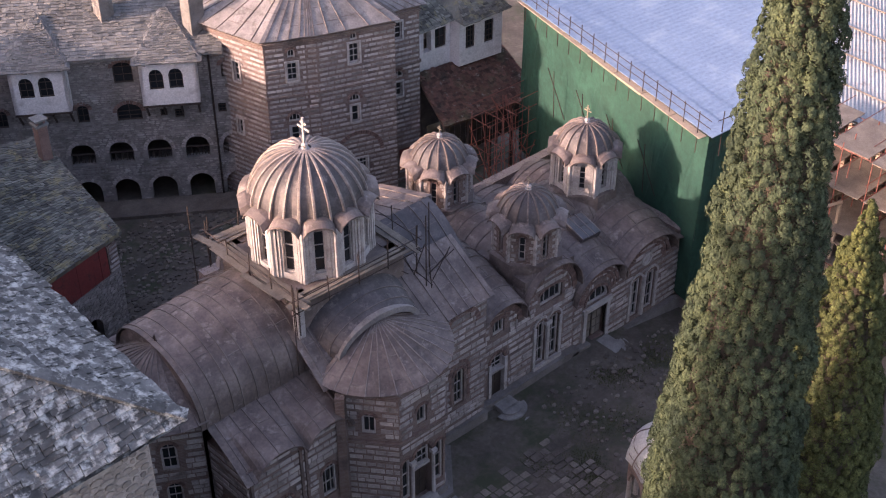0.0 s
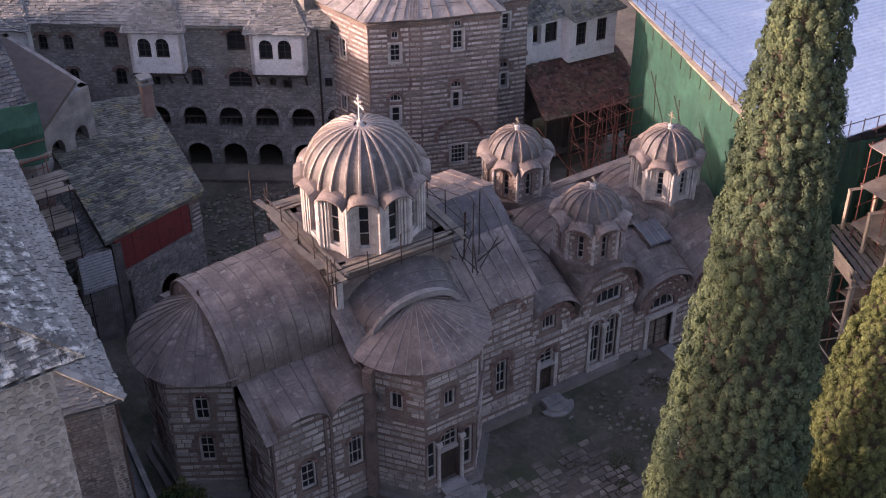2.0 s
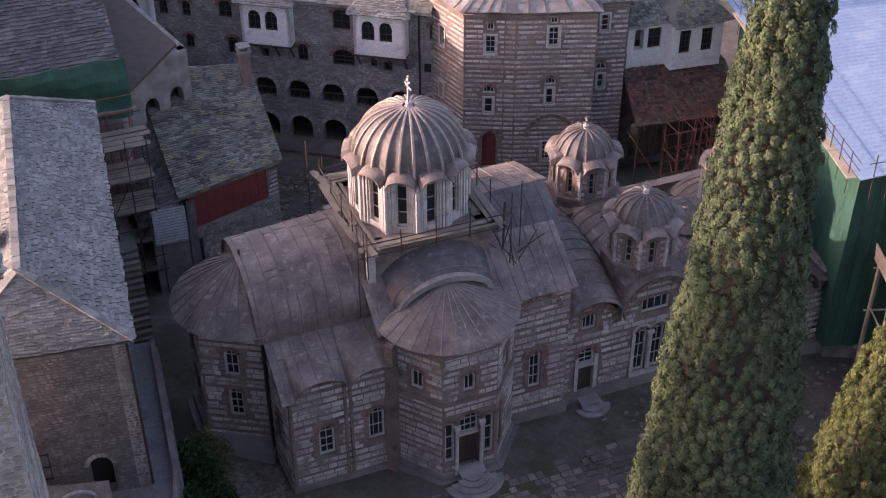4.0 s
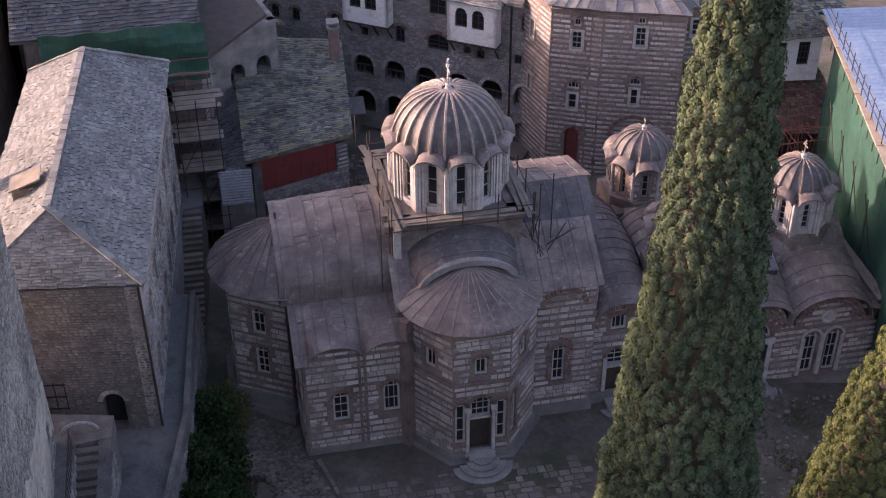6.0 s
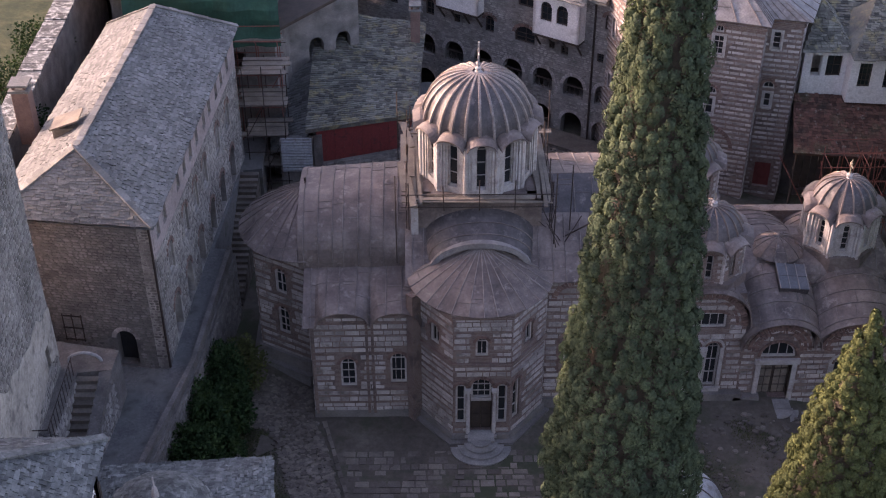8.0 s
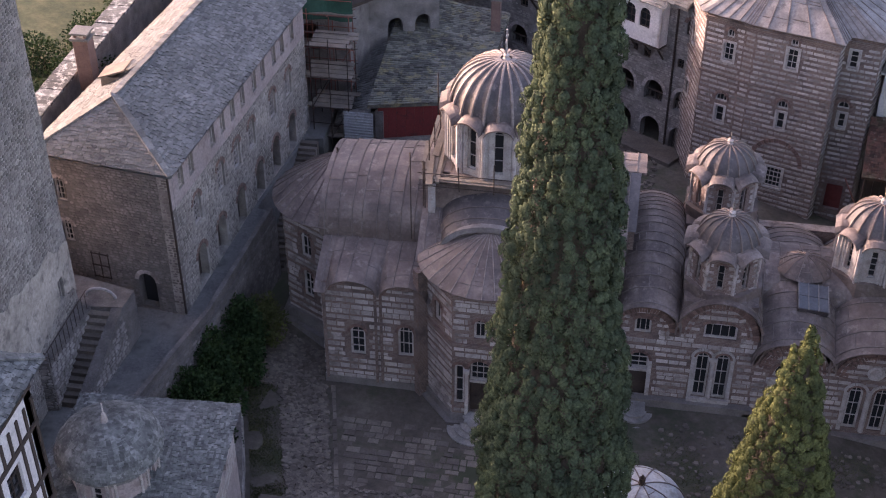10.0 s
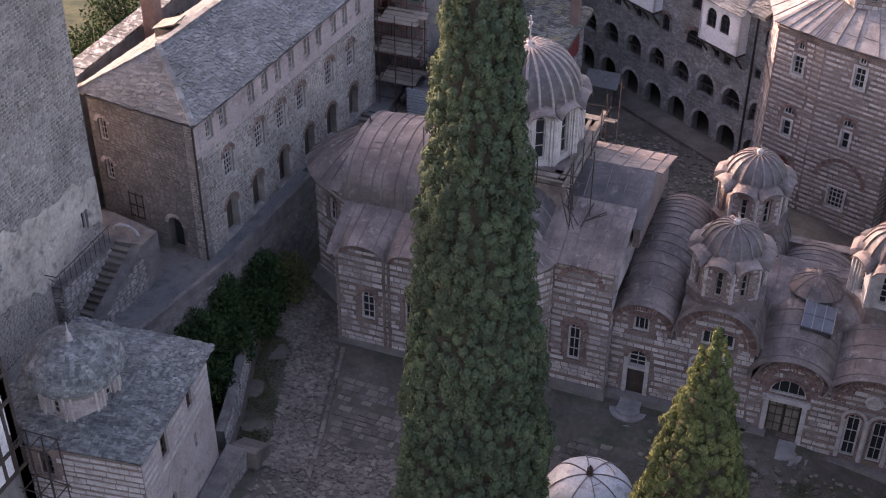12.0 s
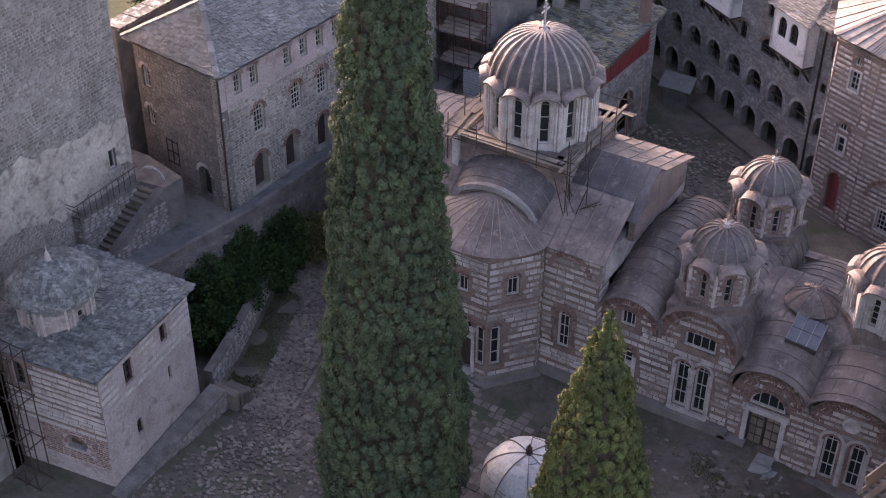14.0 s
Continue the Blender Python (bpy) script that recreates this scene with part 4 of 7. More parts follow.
def dome(name, c, z0, zw, zt, r, ribs, win, label, pale, flare=0.35, sides=8, turn=22.5, dark=None):
    """A drum of eight arched faces with a ribbed lead cap, ball and cross."""
    top = thing(name, label, "dome", at=(c[0], c[1], z0))
    pts = [polar(c, r, turn + 360.0 * k / sides) for k in range(sides)]
    for k in range(sides):
        a, b = pts[k], pts[(k + 1) % sides]
        L = math.dist(a, b)
        m = L / 2
        crown = zw + 0.32 * L * 0.9
        o = (m - win[0] / 2, m + win[0] / 2, z0 + win[1], z0 + win[2], win[0] / 2)
        pan, ob = wall("drum_wall", a, b, z0, scallop(zw, [(m, m * 0.93, crown)]), [o], top, TRIM if pale else BRICK, "", 0.45)
        if not pale:
            stonework(pan, ob, band=0.2, joint=0.16, short=0.3, long=0.6, gap=0.12, proud=0.02)
        window(pan, o, ob, 1, win[3], TRIM if pale else STONE, 0.22, 0.05)
        bm = bmesh.new()
        # stepped arch mouldings and corner shafts
        if pale:
            for q, (inset, out) in enumerate(((0.22, 0.10), (0.36, 0.05))):
                oo = (inset, L - inset, z0, crown - inset * 0.75, (L - 2 * inset) / 2 * 0.9)
                voussoirs(bm, pan, oo, 0.1, out, 12)
                strip(bm, pan, inset - 0.1, inset, z0, crown - inset * 0.75 - oo[4], -0.02, out)
                strip(bm, pan, L - inset, L - inset + 0.1, z0, crown - inset * 0.75 - oo[4], -0.02, out)
            bar(bm, pan.at(0, z0, 0.03), pan.at(0, zw, 0.03), 0.13, 8)
            part("moulding", bm, TRIM, ob, "stepped pale arch moulding")
        else:
            voussoirs(bm, pan, (0.14, L - 0.14, z0, crown - 0.12, (L - 0.28) / 2 * 0.8), 0.12, 0.05, 12)
            part("brick_arch", bm, RED_BRICK, ob, "ring of thin red bricks")
            bm = bmesh.new()
            voussoirs(bm, pan, o, 0.1, 0.04, 8)
            part("brick_arch", bm, RED_BRICK, ob, "ring of thin red bricks")
            bm = bmesh.new()
            bar(bm, pan.at(0, z0, 0.0), pan.at(0, zw, 0.0), 0.09, 8)
            part("corner_shaft", bm, STONE, ob)
        # curled eave over each arch
        bm = bmesh.new()
        n = 10
        rows = []
        for i in range(n + 1):
            u = L * i / n
            zz = scallop(zw, [(m, m * 0.985, crown)])(u) if 0 < i < n else zw
            rows.append([bm.verts.new(pan.at(u, zz + dz, out)) for out, dz in ((-0.65, 0.2), (0.1, 0.12), (flare, -0.04), (flare, -0.11), (0.1, -0.02), (-0.65, -0.02))])
        for p, q in zip(rows, rows[1:]):
            for i in range(6):
                bm.faces.new([p[i], q[i], q[(i + 1) % 6], p[(i + 1) % 6]])
        part("eave", bm, LEAD, ob, "wavy lead eave")
    # cap
    rr = r * math.cos(math.pi / sides) - (0.2 if r > 2.5 else 0.2)
    apo = math.pi / sides

    def cap(s, t):
        a = 2 * math.pi * s
        k = math.sqrt(max(0.0, 1 - t ** 2.0))
        rad = rr * (math.cos(0.5 * math.pi * t) ** 0.78 if t < 1 else 0.0) + 0.05
        lobe = abs(math.sin(ribs * a / 2))
        rad *= 1 + 0.055 * (1 - lobe) * (1 - t)
        ph = (s * sides - turn / (360.0 / sides)) % 1.0
        up = (0.08 if sides > 8 else 0.15) * r * math.sin(math.pi * ph) * max(0.0, 1 - 3.2 * t)
        h = zt - zw
        return (c[0] + rad * math.cos(a), c[1] + rad * math.sin(a), zw + 0.06 + h * (1 - (1 - math.sin(0.5 * math.pi * t)) * 1.0) + up)

    bm = bmesh.new()
    sheet(bm, cap, ribs * 4, 16, 0.05)
    bmesh.ops.remove_doubles(bm, verts=bm.verts, dist=0.003)
    roof = part("dome_cap", bm, dark or LEAD_DARK, top, "ribbed brown lead cap")
    for k in range(ribs):
        bm = bmesh.new()
        seam(bm, cap, k / ribs + 1e-6, 0.04, 0.97, 14, 0.022 * r + 0.012, 0.06)
        part("rib", bm, SEAM if r > 2.5 else LEAD, roof)
    bm = bmesh.new()
    prof = ((0.26, 0.0), (0.3, 0.08), (0.16, 0.16), (0.1, 0.22), (0.17, 0.32), (0.17, 0.42), (0.06, 0.52), (0.0, 0.56))
    ring = [[bm.verts.new((c[0] + p * 0.9 * math.cos(6.2832 * k / 10), c[1] + p * 0.9 * math.sin(6.2832 * k / 10), zt + h * 0.7 - 0.02)) for k in range(10)] for p, h in prof[:-1]]
    for a, b in zip(ring, ring[1:]):
        for k in range(10):
            bm.faces.new([a[k], a[(k + 1) % 10], b[(k + 1) % 10], b[k]])
    bm.faces.new(ring[-1])
    part("finial", bm, TRIM, top, "pale lead knob")
    bm = bmesh.new()
    s = 1.6 if r > 2.7 else (1.0 if pale else 0.6)
    z = zt + 0.33
    box(bm, c[0] - 0.025 * s, c[0] + 0.025 * s, c[1] - 0.03 * s, c[1] + 0.03 * s, z, z + 0.8 * s)
    box(bm, c[0] - 0.022, c[0] + 0.022, c[1] - 0.26 * s, c[1] + 0.26 * s, z + 0.44 * s, z + 0.5 * s)
    box(bm, c[0] - 0.022, c[0] + 0.022, c[1] - 0.13 * s, c[1] + 0.13 * s, z + 0.6 * s, z + 0.65 * s)
    part("cross", bm, TRIM if r > 2.7 else GILT, top, "pale metal cross" if r > 2.7 else "small gilt cross")
    return top


dome("great_dome", (0.05, 0.0), 12.55, 15.3, 17.75, 2.78, 24, (0.5, 0.4, 2.8, 4), "great dome with pale arcaded drum and ribbed lead cap", True, 0.44, 12, 17)
dome("small_dome", (11.3, 3.76), 8.35, 10.4, 11.9, 1.74, 16, (0.34, 0.35, 1.85, 4), "small dome on a striped brick drum", False, 0.42, 8, 14)
dome("small_dome", (11.34, -2.8), 8.35, 10.4, 11.9, 1.74, 16, (0.34, 0.35, 1.85, 4), "small dome on a striped brick drum", False, 0.42, 8, 14)
dome("small_dome", (18.63, 0.0), 7.9, 10.0, 11.55, 1.8, 16, (0.36, 0.4, 2.0, 5), "small dome on a pale stone drum", True, 0.36, 8, 17)
for c, zz in (((11.3, 3.76), 6.8), ((11.34, -2.8), 6.8), ((18.63, 0.0), 5.8)):
    bm = bmesh.new()
    prism(bm, [polar(c, 2.5, 45 + 90 * k) for k in range(4)], zz, zz + 1.2)
    prism(bm, [polar(c, 2.0, 22.5 + 45 * k) for k in range(8)], zz + 1.2, zz + 1.75 if zz > 6 else zz + 2.2)
    part("dome_base", bm, LEAD, church, "lead-covered base of a dome")

# ---- buildings around ----


def gable(bm, quad, thick=0.2):
    """A flat roof slope from four corners."""
    v = [bm.verts.new(p) for p in quad] + [bm.verts.new(Vector(p) - Vector((0, 0, thick))) for p in quad]
    for f in ((0, 1, 2, 3), (7, 6, 5, 4), (0, 4, 5, 1), (1, 5, 6, 2), (2, 6, 7, 3), (3, 7, 4, 0)):
        bm.faces.new([v[k] for k in f])


def slates(quad, parent, mat, course=0.32, width=0.4, pieces=0, lift=0.05, piece_mat=None, name="slate_covering"):
    """Courses of overlapping stone slabs over a slope: quad = eave start, eave end, ridge end, ridge start."""
    a, b, c, d = [Vector(p) for p in quad]
    course, width = course * 0.62, width * 0.85
    n = max(1, int((d - a).length / course))
    nrm = (b - a).cross(d - a).normalized()
    if nrm.z < 0:
        nrm = -nrm
    up = ((d + c) / 2 - (a + b) / 2).normalized()
    verts, faces, count = [], [], 0
    for k in range(n):
        p, q = a.lerp(d, k / n), b.lerp(c, k / n)
        L = (q - p).length
        along = (q - p).normalized()
        u = -random.uniform(0, width)
        while u < L:
            w = width * random.uniform(0.6, 1.45)
            u0, u1 = max(0, u), min(L, u + w - 0.02)
            u += w
            if u1 - u0 < 0.1:
                continue
            h = course * random.uniform(1.25, 1.6)
            drop = random.uniform(-0.04, 0.03)
            t = random.uniform(0.035, 0.08)
            tilt = random.uniform(-0.02, 0.03)
            o = p + along * u0 + up * (drop - 0.03) + nrm * (lift + 0.05 + tilt)
            o2 = p + along * u1 + up * (drop - 0.03 + random.uniform(-0.04, 0.04)) + nrm * (lift + 0.05 - tilt)
            e, e2 = o + up * h - nrm * 0.06, o2 + up * h - nrm * 0.06
            sq = [o, o2, e2, e]
            vs = [tuple(v) for v in sq] + [tuple(v - nrm * t) for v in sq]
            fs = [(0, 1, 2, 3), (0, 4, 5, 1), (1, 5, 6, 2), (3, 7, 4, 0)]
            if count < pieces:
                me = bpy.data.meshes.new("roof_slate")
                me.from_pydata(vs, [], fs)
                part_mesh("roof_slate", me, piece_mat or SLATE_PIECE, parent)
                count += 1
            else:
                base = len(verts)
                verts += vs
                faces += [tuple(i + base for i in f) for f in fs]
    if verts:
        me = bpy.data.meshes.new(name)
        me.from_pydata(verts, [], faces)
        tagged(part_mesh(name, me, mat, parent), kind="stuff")


def house_wall(parent, p0, p1, z0, z1, opens, mat, label="", thick=0.5, frame_mat=None, style=(2, 4), ring=None):
    pan, ob = wall("wall", p0, p1, z0, z1, [o[:5] for o in opens], parent, mat, label, thick)
    for o in opens:
        st = o[5] if len(o) > 5 else style
        if st:
            window(pan, o[:5], ob, st[0], st[1], frame_mat or TRIM, 0.22, 0.06)
        if ring and o[4] > 0:
            bm = bmesh.new()
            voussoirs(bm, pan, o[:5], 0.22, 0.03, max(9, int((o[1] - o[0]) * 8)))
            part("brick_arch", bm, ring, ob)
    return pan, ob



def poly_house(parent, pts, z0, z1, mats, opens=None, **kw):
    """Walls round a plan outline; opens: {side: openings}."""
    out = []
    for k, (a, b) in enumerate(zip(pts, pts[1:] + pts[:1])):
        mat = mats[k % len(mats)]
        out.append(house_wall(parent, a, b, z0, z1, (opens or {}).get(k, []), mat, **kw))
    return out


def hip_roof(parent, eaves, ridge, mat, label, course=0.3, width=0.42, pieces=0, piece_side=0, capped=True):
    """A hipped roof: four eave corners in turn and two ridge ends; each slope carries its own slabs."""
    a, b, c, d = eaves
    r0, r1 = ridge
    quads = [(a, b, r1, r0), (b, c, r1, r1), (c, d, r0, r1), (d, a, r0, r0)]
    bm = bmesh.new()
    for q in quads:
        pts = [Vector(p) for p in q]
        if (pts[2] - pts[3]).length < 1e-6:
            pts = pts[:3]
        v = [bm.verts.new(p) for p in pts]
        bm.faces.new(v)
    bmesh.ops.remove_doubles(bm, verts=bm.verts, dist=0.001)
    base = bm.faces.new([bm.verts.new(Vector(p) - Vector((0, 0, 0.12))) for p in (d, c, b, a)])
    roof = part("roof", bm, mat, parent, label)
    for k, q in enumerate(quads):
        slates(q, roof, mat, course, width, pieces=pieces if k == piece_side else 0)
    if not capped:
        return roof
    # ridge capping
    bm = bmesh.new()
    for p, q in ((r0, r1), (a, r0), (b, r1), (c, r1), (d, r0)):
        p, q = Vector(p), Vector(q)
        L = (q - p).length
        if L < 0.2:
            continue
        n = int(L / 0.45) + 1
        for i in range(n):
            m = p.lerp(q, (i + 0.5) / n)
            rot = (q - p).to_track_quat("X", "Z").to_matrix().to_4x4()
            box(bm, -0.24, 0.24, -0.16, 0.16, 0.05, 0.13, Matrix.Translation(m + Vector((0, 0, random.uniform(-0.01, 0.03)))) @ rot)
    tagged(part("ridge_capping", bm, mat, roof), kind="stuff")
    return roof


def plain_box(name, lo, hi, mat, parent, label="", m=None, bevel=0.0):
    bm = bmesh.new()
    box(bm, lo[0], hi[0], lo[1], hi[1], lo[2], hi[2], m)
    if bevel:
        bmesh.ops.bevel(bm, geom=bm.edges[:], offset=bevel, segments=1, affect="EDGES")
    return part(name, bm, mat, parent, label)


def chimney(x, y, z0, z1, label, mat, w=0.55):
    c = thing("chimney", label, "chimney", at=(x, y, z0))
    plain_box("shaft", (x - w / 2, y - w / 2, z0 - 0.5), (x + w / 2, y + w / 2, z1), mat, c, bevel=0.02)
    plain_box("cap", (x - w / 2 - 0.1, y - w / 2 - 0.1, z1), (x + w / 2 + 0.1, y + w / 2 + 0.1, z1 + 0.12), SLATE, c, "stone cap slab")
    bm = bmesh.new()
    for dx in (-1, 1):
        for dy in (-1, 1):
            box(bm, x + dx * w * 0.33 - 0.06, x + dx * w * 0.33 + 0.06, y + dy * w * 0.33 - 0.06, y + dy * w * 0.33 + 0.06, z1 + 0.12, z1 + 0.32)
    part("vent", bm, mat, c)
    plain_box("cap", (x - w / 2 - 0.08, y - w / 2 - 0.08, z1 + 0.32), (x + w / 2 + 0.08, y + w / 2 + 0.08, z1 + 0.42), SLATE, c, "stone cap slab")


def scaffold(name, label, x0, x1, y0, y1, z0, z1, nx, ny, nz, mat, seed=1, planks=True, rail=True):
    """Tubes: standards, ledgers, braces, and plank decks."""
    rng = random.Random(seed)
    sc = thing(name, label, "scaffold", at=(x0, y0, z0))
    for i in range(nx + 1):
        for j in range(ny + 1):
            x, y = x0 + (x1 - x0) * i / nx, y0 + (y1 - y0) * j / max(1, ny)
            bm = bmesh.new()
            bar(bm, (x, y, z0), (x + rng.uniform(-0.05, 0.05), y, z1 + rng.uniform(-0.2, 0.6)), 0.032, 5)
            part("standard", bm, mat, sc)
    for k in range(1, nz + 1):
        z = z0 + (z1 - z0) * k / nz
        for j in range(ny + 1):
            y = y0 + (y1 - y0) * j / max(1, ny)
            bm = bmesh.new()
            bar(bm, (x0 - 0.2, y, z + rng.uniform(-0.05, 0.05)), (x1 + 0.2, y, z + rng.uniform(-0.05, 0.05)), 0.028, 5)
            if rail:
                bar(bm, (x0 - 0.2, y, z + 0.95), (x1 + 0.2, y, z + 0.95), 0.026, 5)
            part("ledger", bm, mat, sc)
        for i in range(nx + 1):
            x = x0 + (x1 - x0) * i / nx
            bm = bmesh.new()
            bar(bm, (x, y0 - 0.15, z - 0.05), (x, y1 + 0.15, z - 0.05), 0.028, 5)
            part("transom", bm, mat, sc)
        if planks:
            for q in range(4):
                y = y0 + (y1 - y0) * (q + 0.1) / 4
                bm = bmesh.new()
                box(bm, x0 - rng.uniform(0, 0.5), x1 + rng.uniform(0, 0.5), y, y + (y1 - y0) / 4.6, z, z + 0.045)
                part("plank", bm, WOOD, sc)
    for i in range(nx):
        bm = bmesh.new()
        k = rng.randrange(nz)
        za, zb = z0 + (z1 - z0) * k / nz, z0 + (z1 - z0) * (k + 1) / nz
        bar(bm, (x0 + (x1 - x0) * i / nx, y0, za), (x0 + (x1 - x0) * (i + 1) / nx, y0, zb), 0.026, 5)
        part("brace", bm, mat, sc)
    return sc


# long building beside the apse
lodge = thing("long_building", "long rubble stone building with a grey slate roof", "building", at=(-17, 0, 5))
A, B, C, D = (-14.75, -7.3), (-13.15, 11.5), (-19.6, 12.0), (-21.4, -6.3)
longw = math.dist(A, B)
ops = []
for u in (2.75, 5.77, 7.99, 10.12, 13.36, 15.9):
    ops.append((u - 0.45, u + 0.45, 9.75, 11.5, 0.45, (4, 5)))
for u in (2.62, 5.19, 7.92, 10.72, 13.3, 16.0):
    ops.append((u - 0.55, u + 0.55, 6.25, 8.5, 0.55, None))
for u in (1.38, 2.6, 5.26, 6.58, 7.93, 9.33, 11.0, 12.3, 14.0, 15.3, 16.9):
    ops.append((u - 0.3, u + 0.3, 12.75, 13.95, 0.2, (3, 4)))
pan, ob = house_wall(lodge, A, B, 1.0, 14.4, ops, RUBBLE_PALE, "pale rubble wall with three rows of arched openings", ring=RED_BRICK)
rubble_face(pan, ob, PALE_STONE, 5.0, 12.15, band=0.16, short=0.16, long=0.42)
for u in (2.62, 5.19, 7.92, 10.72, 13.3, 16.0):
    bm = bmesh.new()
    strip(bm, pan, u - 0.55, u + 0.55, 6.25, 8.4, -0.5, -0.44)
    part("door", bm, WOOD_DARK, ob, "dark timber door in an arched opening")
upper = Panel(A, B, 12.2, 14.38, [o[:5] for o in ops if o[2] > 12])
upper.p0 = upper.p0 + upper.n * 0.03
upper.thick = 0.025
bm = bmesh.new()
upper.solid(bm)
part("plaster_band", bm, ROSE_PLASTER, ob, "rose plaster of the top storey")
house_wall(lodge, B, C, 1.0, 14.4, [], RUBBLE)
house_wall(lodge, C, D, 1.0, 14.4, [], RUBBLE)
pan, ob = house_wall(lodge, D, A, 1.0, 14.4, [(0.5, 1.1, 11.6, 13.0, 0.3, (3, 4)), (0.5, 1.1, 9.2, 10.5, 0.3, (3, 4)), (4.35, 5.3, 6.1, 8.15, 0.47, None)], RUBBLE_DARK, "dark rubble end wall with an arched doorway", ring=STONE)
bm = bmesh.new()
rubble_face(pan, ob, DARK_STONE, 5.0, 14.3, band=0.14, short=0.16, long=0.42)
# no door leaf: a near-black sheet paints the unlit inside of the doorway
strip(bm, pan, 4.35, 5.3, 6.0, 8.1, -0.5, -0.45)
part("door", bm, DARK, ob, "near-black sheet across the doorway, painted as an unlit inside")
bm = bmesh.new()
for u in (1.9, 2.35, 2.8):
    strip(bm, pan, u - 0.02, u + 0.02, 7.3, 8.9, 0.02, 0.07)
for z in (7.4, 8.1, 8.8):
    strip(bm, pan, 1.85, 2.85, z - 0.02, z + 0.02, 0.02, 0.08)
part("iron_grille", bm, IRON, ob, "iron grille on the wall")
pipe = part("downpipe", (lambda b: (bar(b, (A[0] + 0.08, A[1] - 0.1, 6.2), (A[0] + 0.08, A[1] - 0.1, 14.3), 0.06, 7), b)[1])(bmesh.new()), IRON, lodge, "dark iron downpipe at the corner")
ov = 0.35
E0, E1, E2, E3 = (A[0] + ov, A[1] - ov, 14.45), (B[0] + ov, B[1], 14.45), (C[0] - ov, C[1], 14.45), (D[0] - ov, D[1] - ov, 14.45)
hip_roof(lodge, (E0, E1, E2, E3), ((-18.1, -4.2, 16.45), (-16.9, 10.0, 16.45)), SLATE, "grey stone-slate hipped roof", 0.28, 0.42)
bm = bmesh.new()
gable(bm, ((-19.9, -1.9, 16.0), (-18.5, -1.9, 16.5), (-18.5, -0.7, 16.5), (-19.9, -0.7, 16.0)), 0.08)
box(bm, -19.8, -19.7, -1.8, -0.8, 15.0, 15.95)
box(bm, -19.7, -18.6, -1.8, -1.7, 15.2, 16.0)
box(bm, -19.7, -18.6, -0.9, -0.8, 15.2, 16.0)
part("dormer", bm, WOOD, lodge, "small boarded roof dormer")
chimney(-21.9, 1.3, 14.0, 16.4, "square red brick chimney on the wall beside the roof", RED_BRICK, 0.8)

# wall and lean-to behind the long building
backwall = thing("boundary_wall", "high rubble boundary wall with a stone coping", "wall", at=(-23, 5, 0))
house_wall(backwall, (-22.9, -6.0), (-22.3, 24.0), 0.0, 14.3, [], RUBBLE)
for k in range(40):
    y = -6 + 0.75 * k
    bm = bmesh.new()
    box(bm, -23.7, -22.5, y, y + 0.72, 14.3, 14.42 + random.uniform(-0.02, 0.05))
    part("coping_slab", bm, SLATE_PIECE, backwall)

# overgrown slope beyond the boundary wall
slope = thing("garden_bank", "overgrown green bank beyond the boundary wall", "bank", kind="structure")
bm = bmesh.new()
prism(bm, [(-80, -9), (-23.8, -9), (-23.3, 60), (-80, 60)], -1.0, lambda x, y: 11.0 + 0.1 * (-22 - x))
part("bank_earth", bm, OVERGROWN, slope)

# terrace that carries it
terrace = thing("terrace", "raised stone terrace with a ramp along the long building", "terrace", kind="structure")
bm = bmesh.new()
prism(bm, [(-30, -26), (-15.6, -17.0), (-15.0, -13.5), (-13.7, -7.3), (-12.9, 1.9), (-13.75, 2.0), (-13.1, 10.0), (-12.0, 10.2), (-12.0, 14.0), (-30, 14)], -0.5, lambda x, y: 6.0 + (0.03 * (y + 7) if y < 3 else 0.0))
part("terrace_wall", bm, CONCRETE, terrace)
bm = bmesh.new()
prism(bm, [(-15.62, -17.06), (-15.35, -17.0), (-14.8, -13.4), (-13.5, -7.2), (-12.75, 1.7), (-13.0, 1.7), (-13.75, -7.2), (-15.1, -13.5)], 5.8, lambda x, y: 6.45 + 0.02 * (y + 7))
part("parapet", bm, RUBBLE_DARK, terrace, "low parapet of the walkway")
bm = bmesh.new()
prism(bm, [(-15.5, -17.0), (-14.9, -13.5), (-13.6, -7.3), (-12.8, 1.9), (-12.65, 1.9), (-13.45, -7.35), (-14.75, -13.6), (-15.35, -17.1)], -0.5, 5.9)
rw = part("retaining_wall", bm, RUBBLE_DARK, terrace, "rubble retaining wall")
for a, b in (((-15.35, -17.1), (-14.75, -13.6)), ((-14.75, -13.6), (-13.45, -7.35)), ((-13.45, -7.35), (-12.65, 1.9))):
    rubble_face(Panel(a, b, 1.2, 5.8), rw, DARK_STONE)

# flight of steps beside the long building
flight = thing("stone_stairs", "long straight flight of worn stone steps", "stairs", at=(-13.3, 2, 1.5))
for k in range(24):
    y, z = 2.2 + 0.3 * k, 1.7 + 0.19 * k
    x = -13.75 + 0.085 * (y - 2)
    bm = bmesh.new()
    box(bm, x, x + 1.05, y, y + 0.36, 0.0, z + 0.19)
    part("step", bm, PAVING_PIECE, flight)

